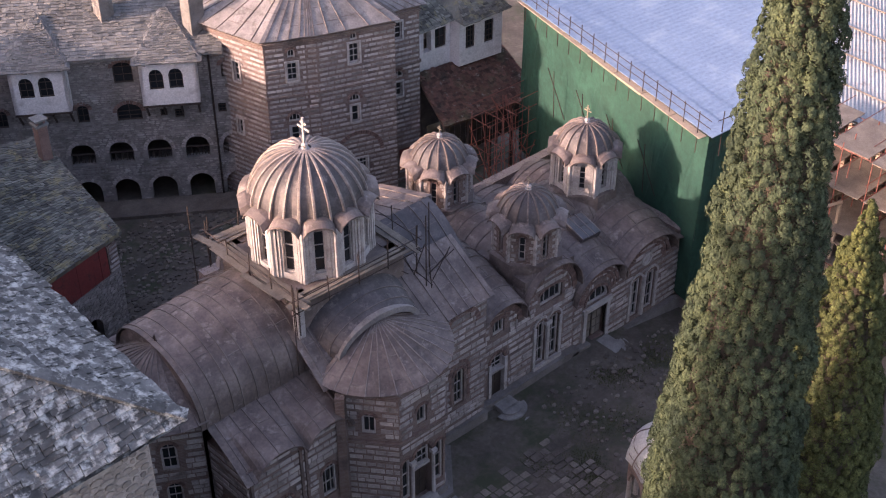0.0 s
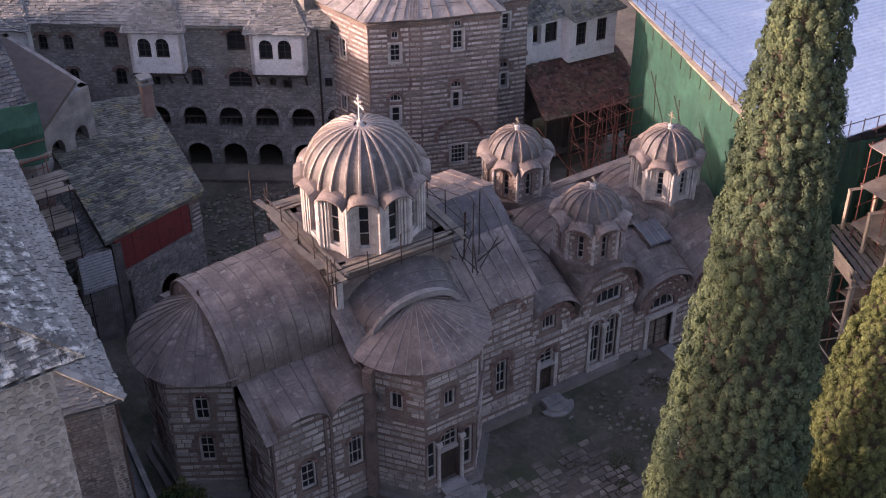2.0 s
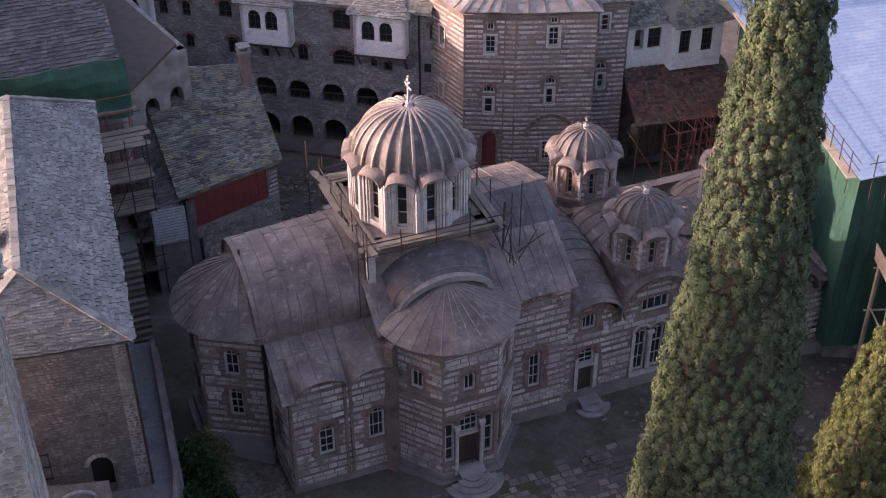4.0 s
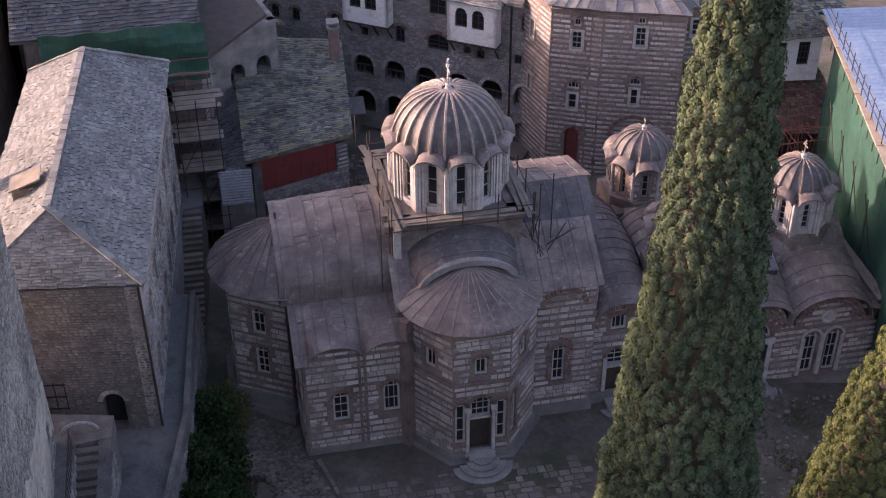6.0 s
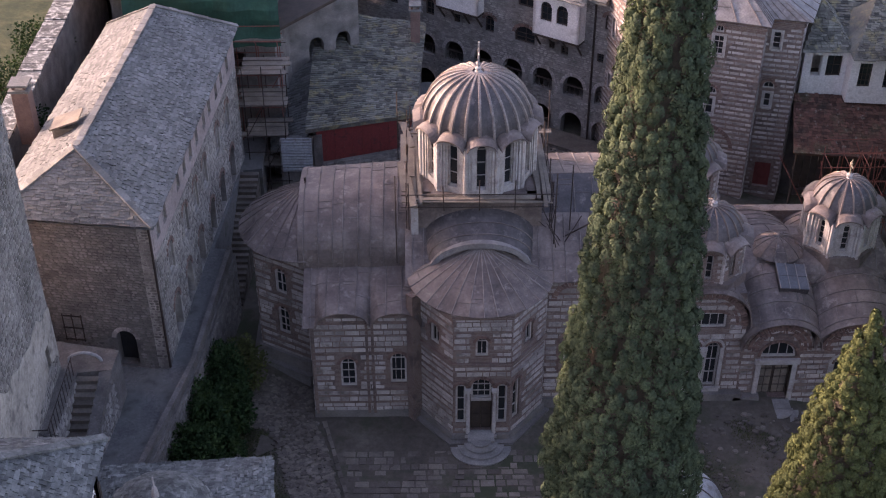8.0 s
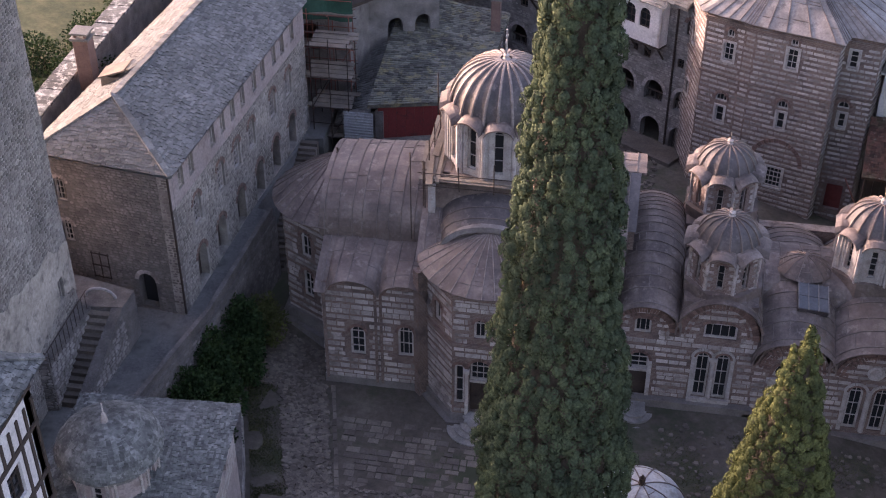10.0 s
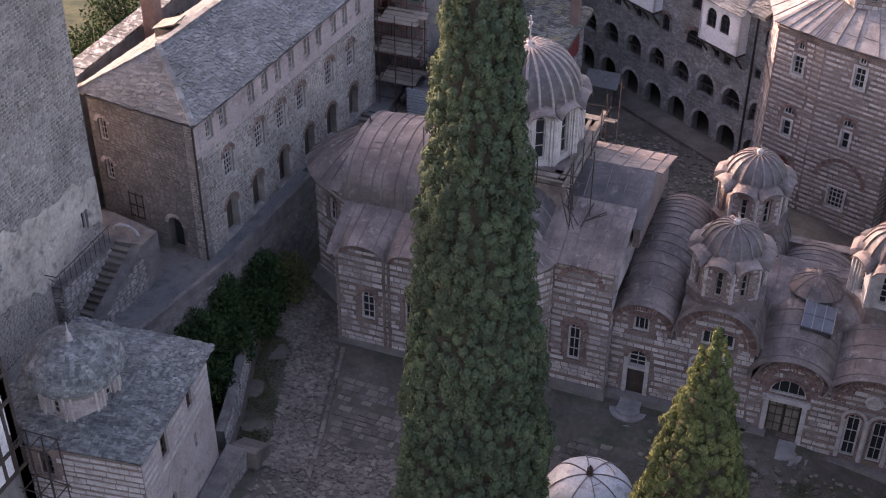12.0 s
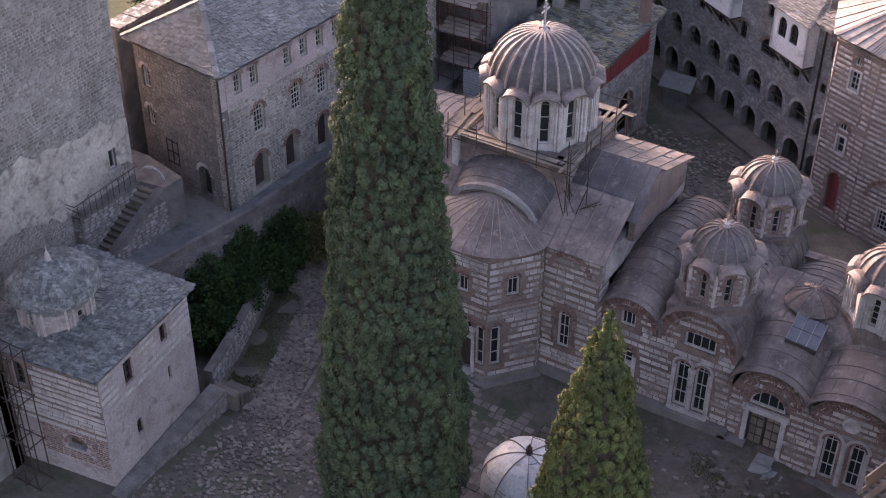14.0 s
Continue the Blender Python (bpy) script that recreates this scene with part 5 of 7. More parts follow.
# upper landing, its stair and walls
landing = thing("stair_terrace", "high rubble landing with a stone stair and iron rail", "stairs", at=(-18, -11, 6))
bm = bmesh.new()
prism(bm, [(-23, -15.5), (-18.4, -14.6), (-18.1, -10.4), (-16.6, -10.2), (-16.5, -8.9), (-19.5, -8.2), (-23, -8.2)], 5.0, 8.55)
lw = part("landing_wall", bm, RUBBLE_DARK, landing, "rough rubble wall of the landing")
for a, b in (((-23, -15.5), (-18.4, -14.6)), ((-18.4, -14.6), (-18.1, -10.4))):
    rubble_face(Panel(a, b, 5.8, 8.5), lw, RUBBLE_STONE)
for k in range(13):
    y, z = -10.4 - 0.3 * k, 8.55 - 0.195 * (k + 1)
    bm = bmesh.new()
    box(bm, -18.25 - 0.02 * k, -17.15 - 0.04 * k, y - 0.34, y, 5.5, z)
    part("step", bm, PAVING_PIECE, landing)
bm = bmesh.new()
prism(bm, [(-17.15, -10.3), (-16.6, -10.2), (-17.1, -14.3), (-17.65, -14.3)], 5.0, lambda x, y: 8.55 + 0.6 * (y + 10.2))
sw = part("stair_wall", bm, RUBBLE_DARK, landing, "sloping wall beside the stair")
rubble_face(Panel((-17.1, -14.3), (-16.6, -10.2), 5.6, lambda u: 6.0 + 0.6 * u), sw, RUBBLE_STONE)
bm = bmesh.new()
for k in range(12):
    x = -22.5 + 0.4 * k
    bar(bm, (x, -15.2 + 0.2 * k * 0.4 if k > 9 else -15.2, 8.5), (x, -15.2, 9.5), 0.018, 4)
bar(bm, (-22.6, -15.2, 9.5), (-18.2, -15.0, 9.5), 0.025, 5)
bar(bm, (-18.2, -15.0, 9.5), (-18.2, -10.4, 9.5), 0.025, 5)
for k in range(11):
    bar(bm, (-18.2, -14.8 + 0.42 * k, 8.5), (-18.2, -14.8 + 0.42 * k, 9.5), 0.018, 4)
part("railing", bm, IRON, landing, "rusty iron railing")
bm = bmesh.new()
for k in range(8):
    a0, a1 = math.pi * k / 8, math.pi * (k + 1) / 8
    bar(bm, (-17.9 + 0.75 * math.cos(a0), -9.6, 8.5 + 0.55 * math.sin(a0)), (-17.9 + 0.75 * math.cos(a1), -9.6, 8.5 + 0.55 * math.sin(a1)), 0.07, 6)
part("arched_pipe", bm, TIN, landing, "pale bent pipe at the stair head")

# tower in the foreground
tower = thing("corner_tower", "tall pale rubble stone tower with a lichened slate roof", "tower", at=(-24, -16, 5))
TP = [(-18.9, -20.2), (-18.9, -10.0), (-31, -9.6), (-31, -20.6)]
tsides = poly_house(tower, TP, 4.0, 28.0, [RUBBLE_PALE], {0: [(8.6, 9.1, 9.6, 10.8, 0, (1, 1)), (3.2, 3.6, 20.5, 21.4, 0, (1, 1)), (1.2, 1.55, 25.4, 26.2, 0, (1, 1)), (5.4, 5.8, 23.6, 24.4, 0, (1, 1))], 3: [(9.5, 9.9, 25.6, 26.5, 0, (1, 1)), (6.0, 6.4, 25.2, 26.1, 0, (1, 1)), (10.6, 11.0, 22.8, 23.7, 0, (1, 1))]})
hip_roof(tower, ((-18.2, -20.75, 28.2), (-18.2, -9.4, 28.2), (-31.6, -9.0, 28.2), (-31.6, -21.2, 28.2)), ((-24.5, -15.4, 31.8), (-25.5, -15.0, 31.8)), SLATE_MOTTLED, "lichened grey stone-slab roof", 0.38, 0.5, pieces=300, piece_side=3)
for k in (0, 3):
    rubble_face(tsides[k][0], tsides[k][1], PALE_STONE, 6.5, 27.9, band=0.17, short=0.14, long=0.42)
# worn lime render left on the lower storeys
patch = Panel(TP[0], TP[1], lambda u: 9.2 + 0.5 * math.sin(u * 0.9) + 0.5 * noise.noise(Vector((u * 1.3, 0, 1))), lambda u: 13.4 - 0.12 * u + 0.7 * noise.noise(Vector((u * 0.8, 0, 7))) + 0.35 * noise.noise(Vector((u * 3, 0, 5))), [(8.6, 9.1, 9.6, 10.8, 0)], 0.03)
patch.p0 = patch.p0 + patch.n * 0.055
bm = bmesh.new()
patch.solid(bm)
bmesh.ops.remove_doubles(bm, verts=bm.verts, dist=0.002)
part("render_patch", bm, LIME_PATCH, tsides[0][1], "patch of pale worn lime render")
# decorated brick panel on its face
pan = Panel(TP[3], TP[0], 0, 28)
for c, z, r in ((9.6, 18.5, 1.5), (6.2, 18.5, 1.5)):
    for q in range(3):
        bm = bmesh.new()
        voussoirs(bm, pan, (c - r + 0.3 * q, c + r - 0.3 * q, 10, z + r - 0.3 * q, r - 0.3 * q), 0.2, 0.06, 26 - 4 * q)
        part("brick_arch", bm, RED_BRICK if q % 2 else TRIM, tower, "ornamental blind arch of brick and stone")

# small chapel
chapel = thing("small_chapel", "small plastered chapel with a slate roof and low dome", "chapel", at=(-11.5, -21, 3))
P = [(-15.2, -24.9), (-8.3, -23.95), (-9.1, -17.2), (-15.2, -17.6)]
pan, ob = house_wall(chapel, P[0], P[1], 0.5, 9.55, [(2.4, 3.0, 7.6, 9.0, 0.3, (2, 4)), (4.6, 5.6, 4.6, 5.3, 0.45, None)], ROSE_PLASTER, frame_mat=WOOD_DARK)
upper = Panel(P[0], P[1], 5.7, 9.53, [(2.4, 3.0, 7.6, 9.0, 0.3)])
upper.p0 = upper.p0 + upper.n * 0.03
upper.thick = 0.025
bm = bmesh.new()
upper.solid(bm)
part("brick_band", bm, BRICK, ob, "brick bands between the stone courses")
stonework(upper, ob, TRIM, band=0.22, joint=0.12, short=0.5, long=1.3, proud=0.03)
face = Panel(pan.at(3.2, 0, 0).xy, pan.at(6.9, 0, 0).xy, 3.9, 5.85, [(1.4, 2.4, 4.6, 5.3, 0.45)])
bricks = face.blocks(band=0.1, joint=0.03, short=0.25, long=0.4, gap=0.12, proud=0.012, even=True)
bm = bmesh.new()
for blk in bricks:
    block_mesh(bm, face, blk)
tagged(part("brick_facing", bm, RED_BRICK, ob, "courses of bare red brick"), kind="stuff")
bm = bmesh.new()
voussoirs(bm, pan, (4.6, 5.6, 4.6, 5.3, 0.45), 0.14, 0.04, 13)
part("brick_arch", bm, RED_BRICK, ob)
bm = bmesh.new()
strip(bm, pan, 4.6, 5.6, 4.6, 5.28, -0.35, -0.3)
part("boarding", bm, WOOD_DARK, ob, "dark boarded opening")
pan, ob = house_wall(chapel, P[1], P[2], 0.5, 9.55, [(1.75, 2.4, 7.6, 8.9, 0, (2, 3)), (4.5, 5.0, 7.9, 8.9, 0, (2, 2)), (4.7, 4.95, 5.6, 6.4, 0, (1, 1)), (2.0, 2.4, 4.4, 5.3, 0.2, (1, 1))], ROSE_PLASTER, "plastered side wall with small windows", frame_mat=WOOD_DARK)
stonework(Panel(P[1], P[2], 7.0, 9.5, [(1.75, 2.4, 7.6, 8.9, 0), (4.5, 5.0, 7.9, 8.9, 0)]), ob, TRIM, band=0.24, joint=0.14, short=0.6, long=1.4, proud=0.012, even=True)
house_wall(chapel, P[2], P[3], 0.5, 9.55, [], RUBBLE)
house_wall(chapel, P[3], P[0], 0.5, 9.55, [], RUBBLE)
hip_roof(chapel, tuple((x + dx, y + dy, 9.6) for (x, y), dx, dy in zip(P, (-0.3, 0.3, 0.3, -0.3), (-0.3, -0.3, 0.3, 0.3))), ((-12.2, -21.4, 10.9), (-12.2, -21.3, 10.9)), SLATE_CHAPEL, "grey stone-slab roof", 0.24, 0.3, capped=False)
cc = (-12.2, -22.0)
cd = thing("chapel_dome", "low slate-covered dome on a rose plastered drum", "dome", at=(cc[0], cc[1], 9.8))
cp = [polar(cc, 1.72, 20 + 45 * k) for k in range(8)]
for k in range(8):
    a, b = cp[k], cp[(k + 1) % 8]
    L = math.dist(a, b)
    pan, ob = house_wall(cd, a, b, 9.4, scallop(11.55, [(L / 2, L * 0.46, 11.9)]), [(L / 2 - 0.22, L / 2 + 0.22, 10.2, 11.4, 0.22, (1, 4))] if k % 2 else [], ROSE_PLASTER, thick=0.3)
    bm = bmesh.new()
    voussoirs(bm, pan, (0.2, L - 0.2, 10, 11.72, 0.42), 0.1, 0.08, 10, legs=1.4)
    part("moulding", bm, TRIM, ob)
verts, faces = [], []
for k in range(22):
    f = k / 22
    rr, z = 1.95 * math.cos(f * 1.5) ** 0.85, 11.7 + 1.3 * math.sin(f * 1.5)
    rr2, z2 = 1.95 * math.cos((f + 0.09) * 1.45) ** 0.85, 11.7 + 1.3 * math.sin((f + 0.075) * 1.5)
    n = max(6, int(rr * 6.28 / 0.2))
    for i in range(n):
        a0, a1 = 6.2832 * (i + 0.5 * (k % 2)) / n, 6.2832 * (i + 0.93 + 0.5 * (k % 2)) / n
        o = random.uniform(0.0, 0.08)
        base = len(verts)
        for a, r_, z_ in ((a0, rr + 0.07 + o, z - 0.03), (a1, rr + 0.07 + o, z - 0.03), (a1, rr2 + 0.02, z2 + 0.03), (a0, rr2 + 0.02, z2 + 0.03), (a0, rr, z - 0.07), (a1, rr, z - 0.07)):
            verts.append((cc[0] + r_ * math.cos(a), cc[1] + r_ * math.sin(a), z_))
        faces += [(base, base + 1, base + 2, base + 3), (base + 4, base + 5, base + 1, base)]
me = bpy.data.meshes.new("slate_covering")
me.from_pydata(verts, [], faces)
tagged(part_mesh("slate_covering", me, SLATE_CHAPEL, cd), kind="stuff")
bm = bmesh.new()
bmesh.ops.create_uvsphere(bm, u_segments=16, v_segments=8, radius=1.0, matrix=Matrix.Translation((cc[0], cc[1], 11.68)) @ Matrix.Diagonal((1.86, 1.86, 1.26, 1)))
part("dome_shell", bm, SLATE, cd)
bm = bmesh.new()
bar(bm, (cc[0], cc[1], 12.95), (cc[0], cc[1], 13.4), 0.16, 8, 0.08)
bar(bm, (cc[0], cc[1], 13.4), (cc[0], cc[1], 13.9), 0.03, 5)
part("finial", bm, TRIM, cd)

scaffold("chapel_scaffold", "thin rusty pole scaffold beside the chapel front", -12.7, -11.2, -25.9, -25.1, 0.4, 10.6, 2, 1, 4, IRON, 17, planks=False, rail=False)
# tall timber-framed house beside the chapel
framed = thing("timber_framed_house", "tall house with white panels between dark timbers and a slate roof", "house", at=(-17.5, -30, 2))
FX, FY0, FY1 = -13.05, -36.0, -25.0
FQ = [(FX, FY0), (FX, FY1), (-21.0, FY1), (-21.0, FY0)]
fo = [(1.2 + 2.4 * k, 2.2 + 2.4 * k, z, z + 1.5, 0, (2, 3)) for k in range(4) for z in (10.3, 13.9)]
for k, (a, b) in enumerate(zip(FQ, FQ[1:] + FQ[:1])):
    house_wall(framed, a, b, 0.8, 8.6, [], RUBBLE)
    pan, ob = house_wall(framed, a, b, 8.6, 17.7, fo if k == 0 else [], PLASTER, "white plaster panels", frame_mat=WOOD_DARK)
    if k > 1:
        continue
    L = pan.length
    for z in (8.7, 9.9, 12.2, 13.5, 15.8, 17.4):
        bm = bmesh.new()
        strip(bm, pan, -0.02, L + 0.02, z - 0.1, z + 0.1, -0.03, 0.06)
        part("rail_timber", bm, WOOD_DARK, ob)
    n = int(L / 0.6)
    for q in range(n + 1):
        u = 0.1 + (L - 0.2) * q / n
        for z0, z1 in ((8.8, 9.8), (10.0, 12.1), (12.3, 13.4), (13.6, 15.7), (15.9, 16.9)):
            if k == 0 and any(o[0] - 0.05 < u < o[1] + 0.05 and o[2] < z1 and o[3] > z0 for o in fo):
                continue
            bm = bmesh.new()
            strip(bm, pan, u - 0.08, u + 0.08, z0, z1, -0.03, 0.05)
            part("stud", bm, WOOD_DARK, ob)
hip_roof(framed, ((-12.85, -36.6, 17.8), (-12.85, -24.1, 17.8), (-21.6, -24.1, 17.8), (-21.6, -36.6, 17.8)), ((-16.9, -32.0, 20.0), (-16.9, -27.6, 20.0)), SLATE_CHAPEL, "hipped roof of grey stone slates", 0.28, 0.36)

# unseen outer wall, added to keep sun off the ground by the chapel
outer = thing("shade_wall", "high plain rubble wall, unseen, added to shade the ground by the chapel", "wall", kind="structure")
plain_box("wall", (-35, -48, -0.5), (-33.8, -21.4, 19), RUBBLE, outer)

# stone ledge and steps below the chapel
bm = bmesh.new()
prism(bm, [(-8.2, -24.4), (-7.4, -24.4), (-8.1, -16.4), (-9.1, -16.4)], 1.0, 3.1)
tagged(part("stone_ledge", bm, RUBBLE_DARK), "rough stone ledge along the chapel wall", "ledge")
rubble_face(Panel((-7.4, -24.4), (-8.1, -16.4), 1.4, 3.0), bpy.data.objects["stone_ledge"], DARK_STONE)
for k in range(4):
    bm = bmesh.new()
    box(bm, -9.0, -7.6, -16.4 + 0.32 * k, -16.0 + 0.32 * k, 1.0, 2.9 - 0.18 * k)
    tagged(part("stone_step", bm, PAVING_PIECE), "worn stone step beside the chapel", "step", "chapel steps")

# low wall along the path
low = thing("garden_wall", "low mossy rubble wall along the path", "wall", at=(-11, -11, 2))
LW = [(-9.7, -15.6), (-10.45, -13.0), (-11.55, -9.6), (-12.75, -5.8)]
for a, b in zip(LW, LW[1:]):
    pan, ob = wall("wall_stretch", a, b, 0.5, 2.95, [], low, RUBBLE_DARK, "", 0.45)
    rubble_face(pan, ob, RUBBLE_STONE)

# dressed steps at the church doors
def round_steps(name, x, y, z, radii, label):
    st = thing(name, label, "steps", "church door steps", at=(x, y, z))
    for k, r in enumerate(radii):
        bm = bmesh.new()
        n = 20
        pts = [(x + r * math.cos(math.pi + math.pi * i / n), y + 0.85 * r * math.sin(math.pi + math.pi * i / n)) for i in range(n + 1)]
        prism(bm, pts, z - 0.4, z + 0.14 * (len(radii) - k) - 0.05)
        lip = [(x + (u - x) * (r + 0.04) / r, y + (v - y) * (r + 0.04) / r) for u, v in pts]
        prism(bm, lip, z + 0.14 * (len(radii) - k) - 0.05, z + 0.14 * (len(radii) - k))
        part("step", bm, STEP_STONE, st, "worn grey stone step")


round_steps("door_steps", 0.08, -8.2, 1.3, (0.45, 0.78, 1.1, 1.45), "round worn stone steps before the choir door")
round_steps("door_steps", 7.75, -5.65, 1.15, (0.6, 0.9, 1.2), "round worn stone steps before a side door")
round_steps("door_steps", 15.3, -5.45, 0.75, (0.85, 1.15, 1.45), "round worn stone steps before the main door")
for x0, x1, y0, y1, z in ((-0.55, 0.75, -8.25, -7.45, 1.86), (7.2, 8.3, -5.7, -4.9, 1.57), (14.5, 16.1, -5.5, -4.75, 1.17)):
    bm = bmesh.new()
    box(bm, x0, x1, y0, y1, 0.4, z)
    tagged(part("door_landing", bm, STEP_STONE), "flat stone landing before a church door", "landing", "church door landings")

# scaffold deck round the great dome
deck = thing("dome_scaffold", "weathered plank scaffold round the drum of the great dome", "scaffold", at=(0, 0, 12.6))
for side in range(4):
    rot = Matrix.Translation((0.05, 0, 0)) @ Matrix.Rotation(math.pi / 2 * side, 4, "Z")
    for k in range(4):
        bm = bmesh.new()
        y = -3.4 + 0.19 * k
        dz = random.uniform(0, 0.09)
        box(bm, -3.2 + random.uniform(-0.7, 0.6), 3.2 + random.uniform(-0.6, 0.7), y, y + 0.18, 12.62 + dz, 12.67 + dz, rot @ Matrix.Rotation(random.uniform(-0.045, 0.045), 4, "Z"))
        part("plank", bm, WOOD, deck)
    for k in range(5):
        x = -3.8 + 1.9 * k
        bm = bmesh.new()
        p, q = rot @ Vector((x * 0.88, -3.45, 11.2 if k in (0, 4) else 12.3)), rot @ Vector((x * 0.88 + random.uniform(-0.08, 0.08), -3.45, 13.6 + random.uniform(0, 0.5)))
        bar(bm, p, q, 0.03, 5)
        part("standard", bm, IRON, deck)
    for z in (12.5, 13.2):
        bm = bmesh.new()
        bar(bm, rot @ Vector((-3.7, -3.45, z)), rot @ Vector((3.7, -3.45, z + random.uniform(-0.1, 0.1))), 0.026, 5)
        part("rail", bm, IRON, deck)
    bm = bmesh.new()
    prism(bm, [tuple((rot @ Vector(v))[:2]) for v in ((-3.05, -3.05, 0), (3.05, -3.05, 0), (3.05, -2.3, 0), (-3.05, -2.3, 0))], 12.4, 12.6)
    part("deck_ledge", bm, LEAD, deck, "lead ledge under the planks")
for (x, y), h in (((-3.9, -3.95), 9.6), ((3.6, -3.9), 10.6), ((4.4, -3.2), 10.9), ((3.9, 3.9), 10.8), ((-3.9, 3.9), 9.6)):
    bm = bmesh.new()
    bar(bm, (x, y, h), (x, y, 14.6), 0.03, 5)
    part("standard", bm, IRON, deck)
rng = random.Random(8)
for k in range(9):
    x, y = 3.4 + rng.uniform(0, 1.2), -3.6 + rng.uniform(-0.6, 0.6)
    bm = bmesh.new()
    bar(bm, (x, y, 10.6), (x + rng.uniform(-1.2, 1.6), y + rng.uniform(-1.0, 0.6), 12.2 + rng.uniform(-1.0, 0.8)), 0.025, 5)
    part("brace", bm, IRON, deck)
for k in range(5):
    bm = bmesh.new()
    m = Matrix.Translation((-3.45 + rng.uniform(-0.2, 0.3), -2.5 + 1.3 * k, 12.75)) @ Matrix.Rotation(rng.uniform(-0.12, 0.12), 4, "Y") @ Matrix.Rotation(1.57 + rng.uniform(-0.25, 0.25), 4, "Z")
    box(bm, -1.3, 1.3, -0.16, 0.16, 0, 0.05, m)
    part("loose_board", bm, WOOD, deck)

# rear wing with arcades
wing = thing("arcaded_wing", "long stone monastery wing with arcades and white oriels", "building", at=(0, 28, 1))
W0, W1 = (-14.2, 36.53), (9.9, 20.43)
wl = math.dist(W0, W1)
off = 2.045
ops = []
u = 26.3 + off
while u > 1.0:
    ops.append((u - 0.75, u + 0.75, 3.75, 5.3, 0.75, None))
    ops.append((u - 0.78, u + 0.78, 0.6, 2.55, 0.78, None))
    u -= 2.34
for c, z0, z1, w, r in ((20.13, 9.35, 10.75, 1.15, 0.35), (20.15, 6.75, 7.9, 1.5, 0.55), (26.3, 9.3, 10.4, 0.75, 0.3), (25.75, 6.85, 7.5, 0.5, 0), (23.14, 6.7, 7.3, 0.55, 0), (17.4, 6.8, 8.0, 0.7, 0.3), (22.2, 6.9, 7.4, 0.4, 0), (12.6, 6.8, 8.0, 0.7, 0.3), (12.3, 9.4, 10.6, 0.9, 0.4), (9.6, 6.9, 7.9, 0.6, 0.25), (8.0, 6.9, 7.9, 0.6, 0.25), (9.6, 9.2, 10.3, 0.6, 0.25), (8.0, 9.2, 10.3, 0.6, 0.25), (14.8, 6.8, 7.4, 0.5, 0)):
    ops.append((c + off - w / 2, c + off + w / 2, z0, z1, r, (2, 3)))
pan, ob = wall("wall", W0, W1, -0.3, 11.3, [o[:5] for o in ops], wing, RUBBLE, "rubble wall with two rows of arcades", 0.55)
rubble_face(pan, ob, RUBBLE_STONE, 0.0, 11.2, band=0.13, short=0.18, long=0.55)
for o in ops:
    if o[5]:
        window(pan, o[:5], ob, 2, 3, WOOD_DARK, 0.2, 0.06)
    if o[4] > 0:
        bm = bmesh.new()
        voussoirs(bm, pan, o[:5], 0.24, 0.03, max(9, int((o[1] - o[0]) * 9)))
        part("brick_arch", bm, STONE if o[5] is None else RED_BRICK, ob)
    if o[5] is None and o[2] > 3:
        bm = bmesh.new()
        strip(bm, pan, o[0], o[1], 4.35, 4.45, -0.35, -0.25)
        part("balustrade_rail", bm, WOOD_DARK, ob, "dark wooden rail")
        for k in range(8):
            bm = bmesh.new()
            a = o[0] + (o[1] - o[0]) * (k + 0.2) / 8
            q0, q1 = pan.at(a, 3.75, -0.3), pan.at(a + (0.15 if k % 2 else -0.1), 4.4, -0.3)
            bar(bm, q0, q1, 0.025, 4)
            part("baluster", bm, WOOD_DARK, ob)
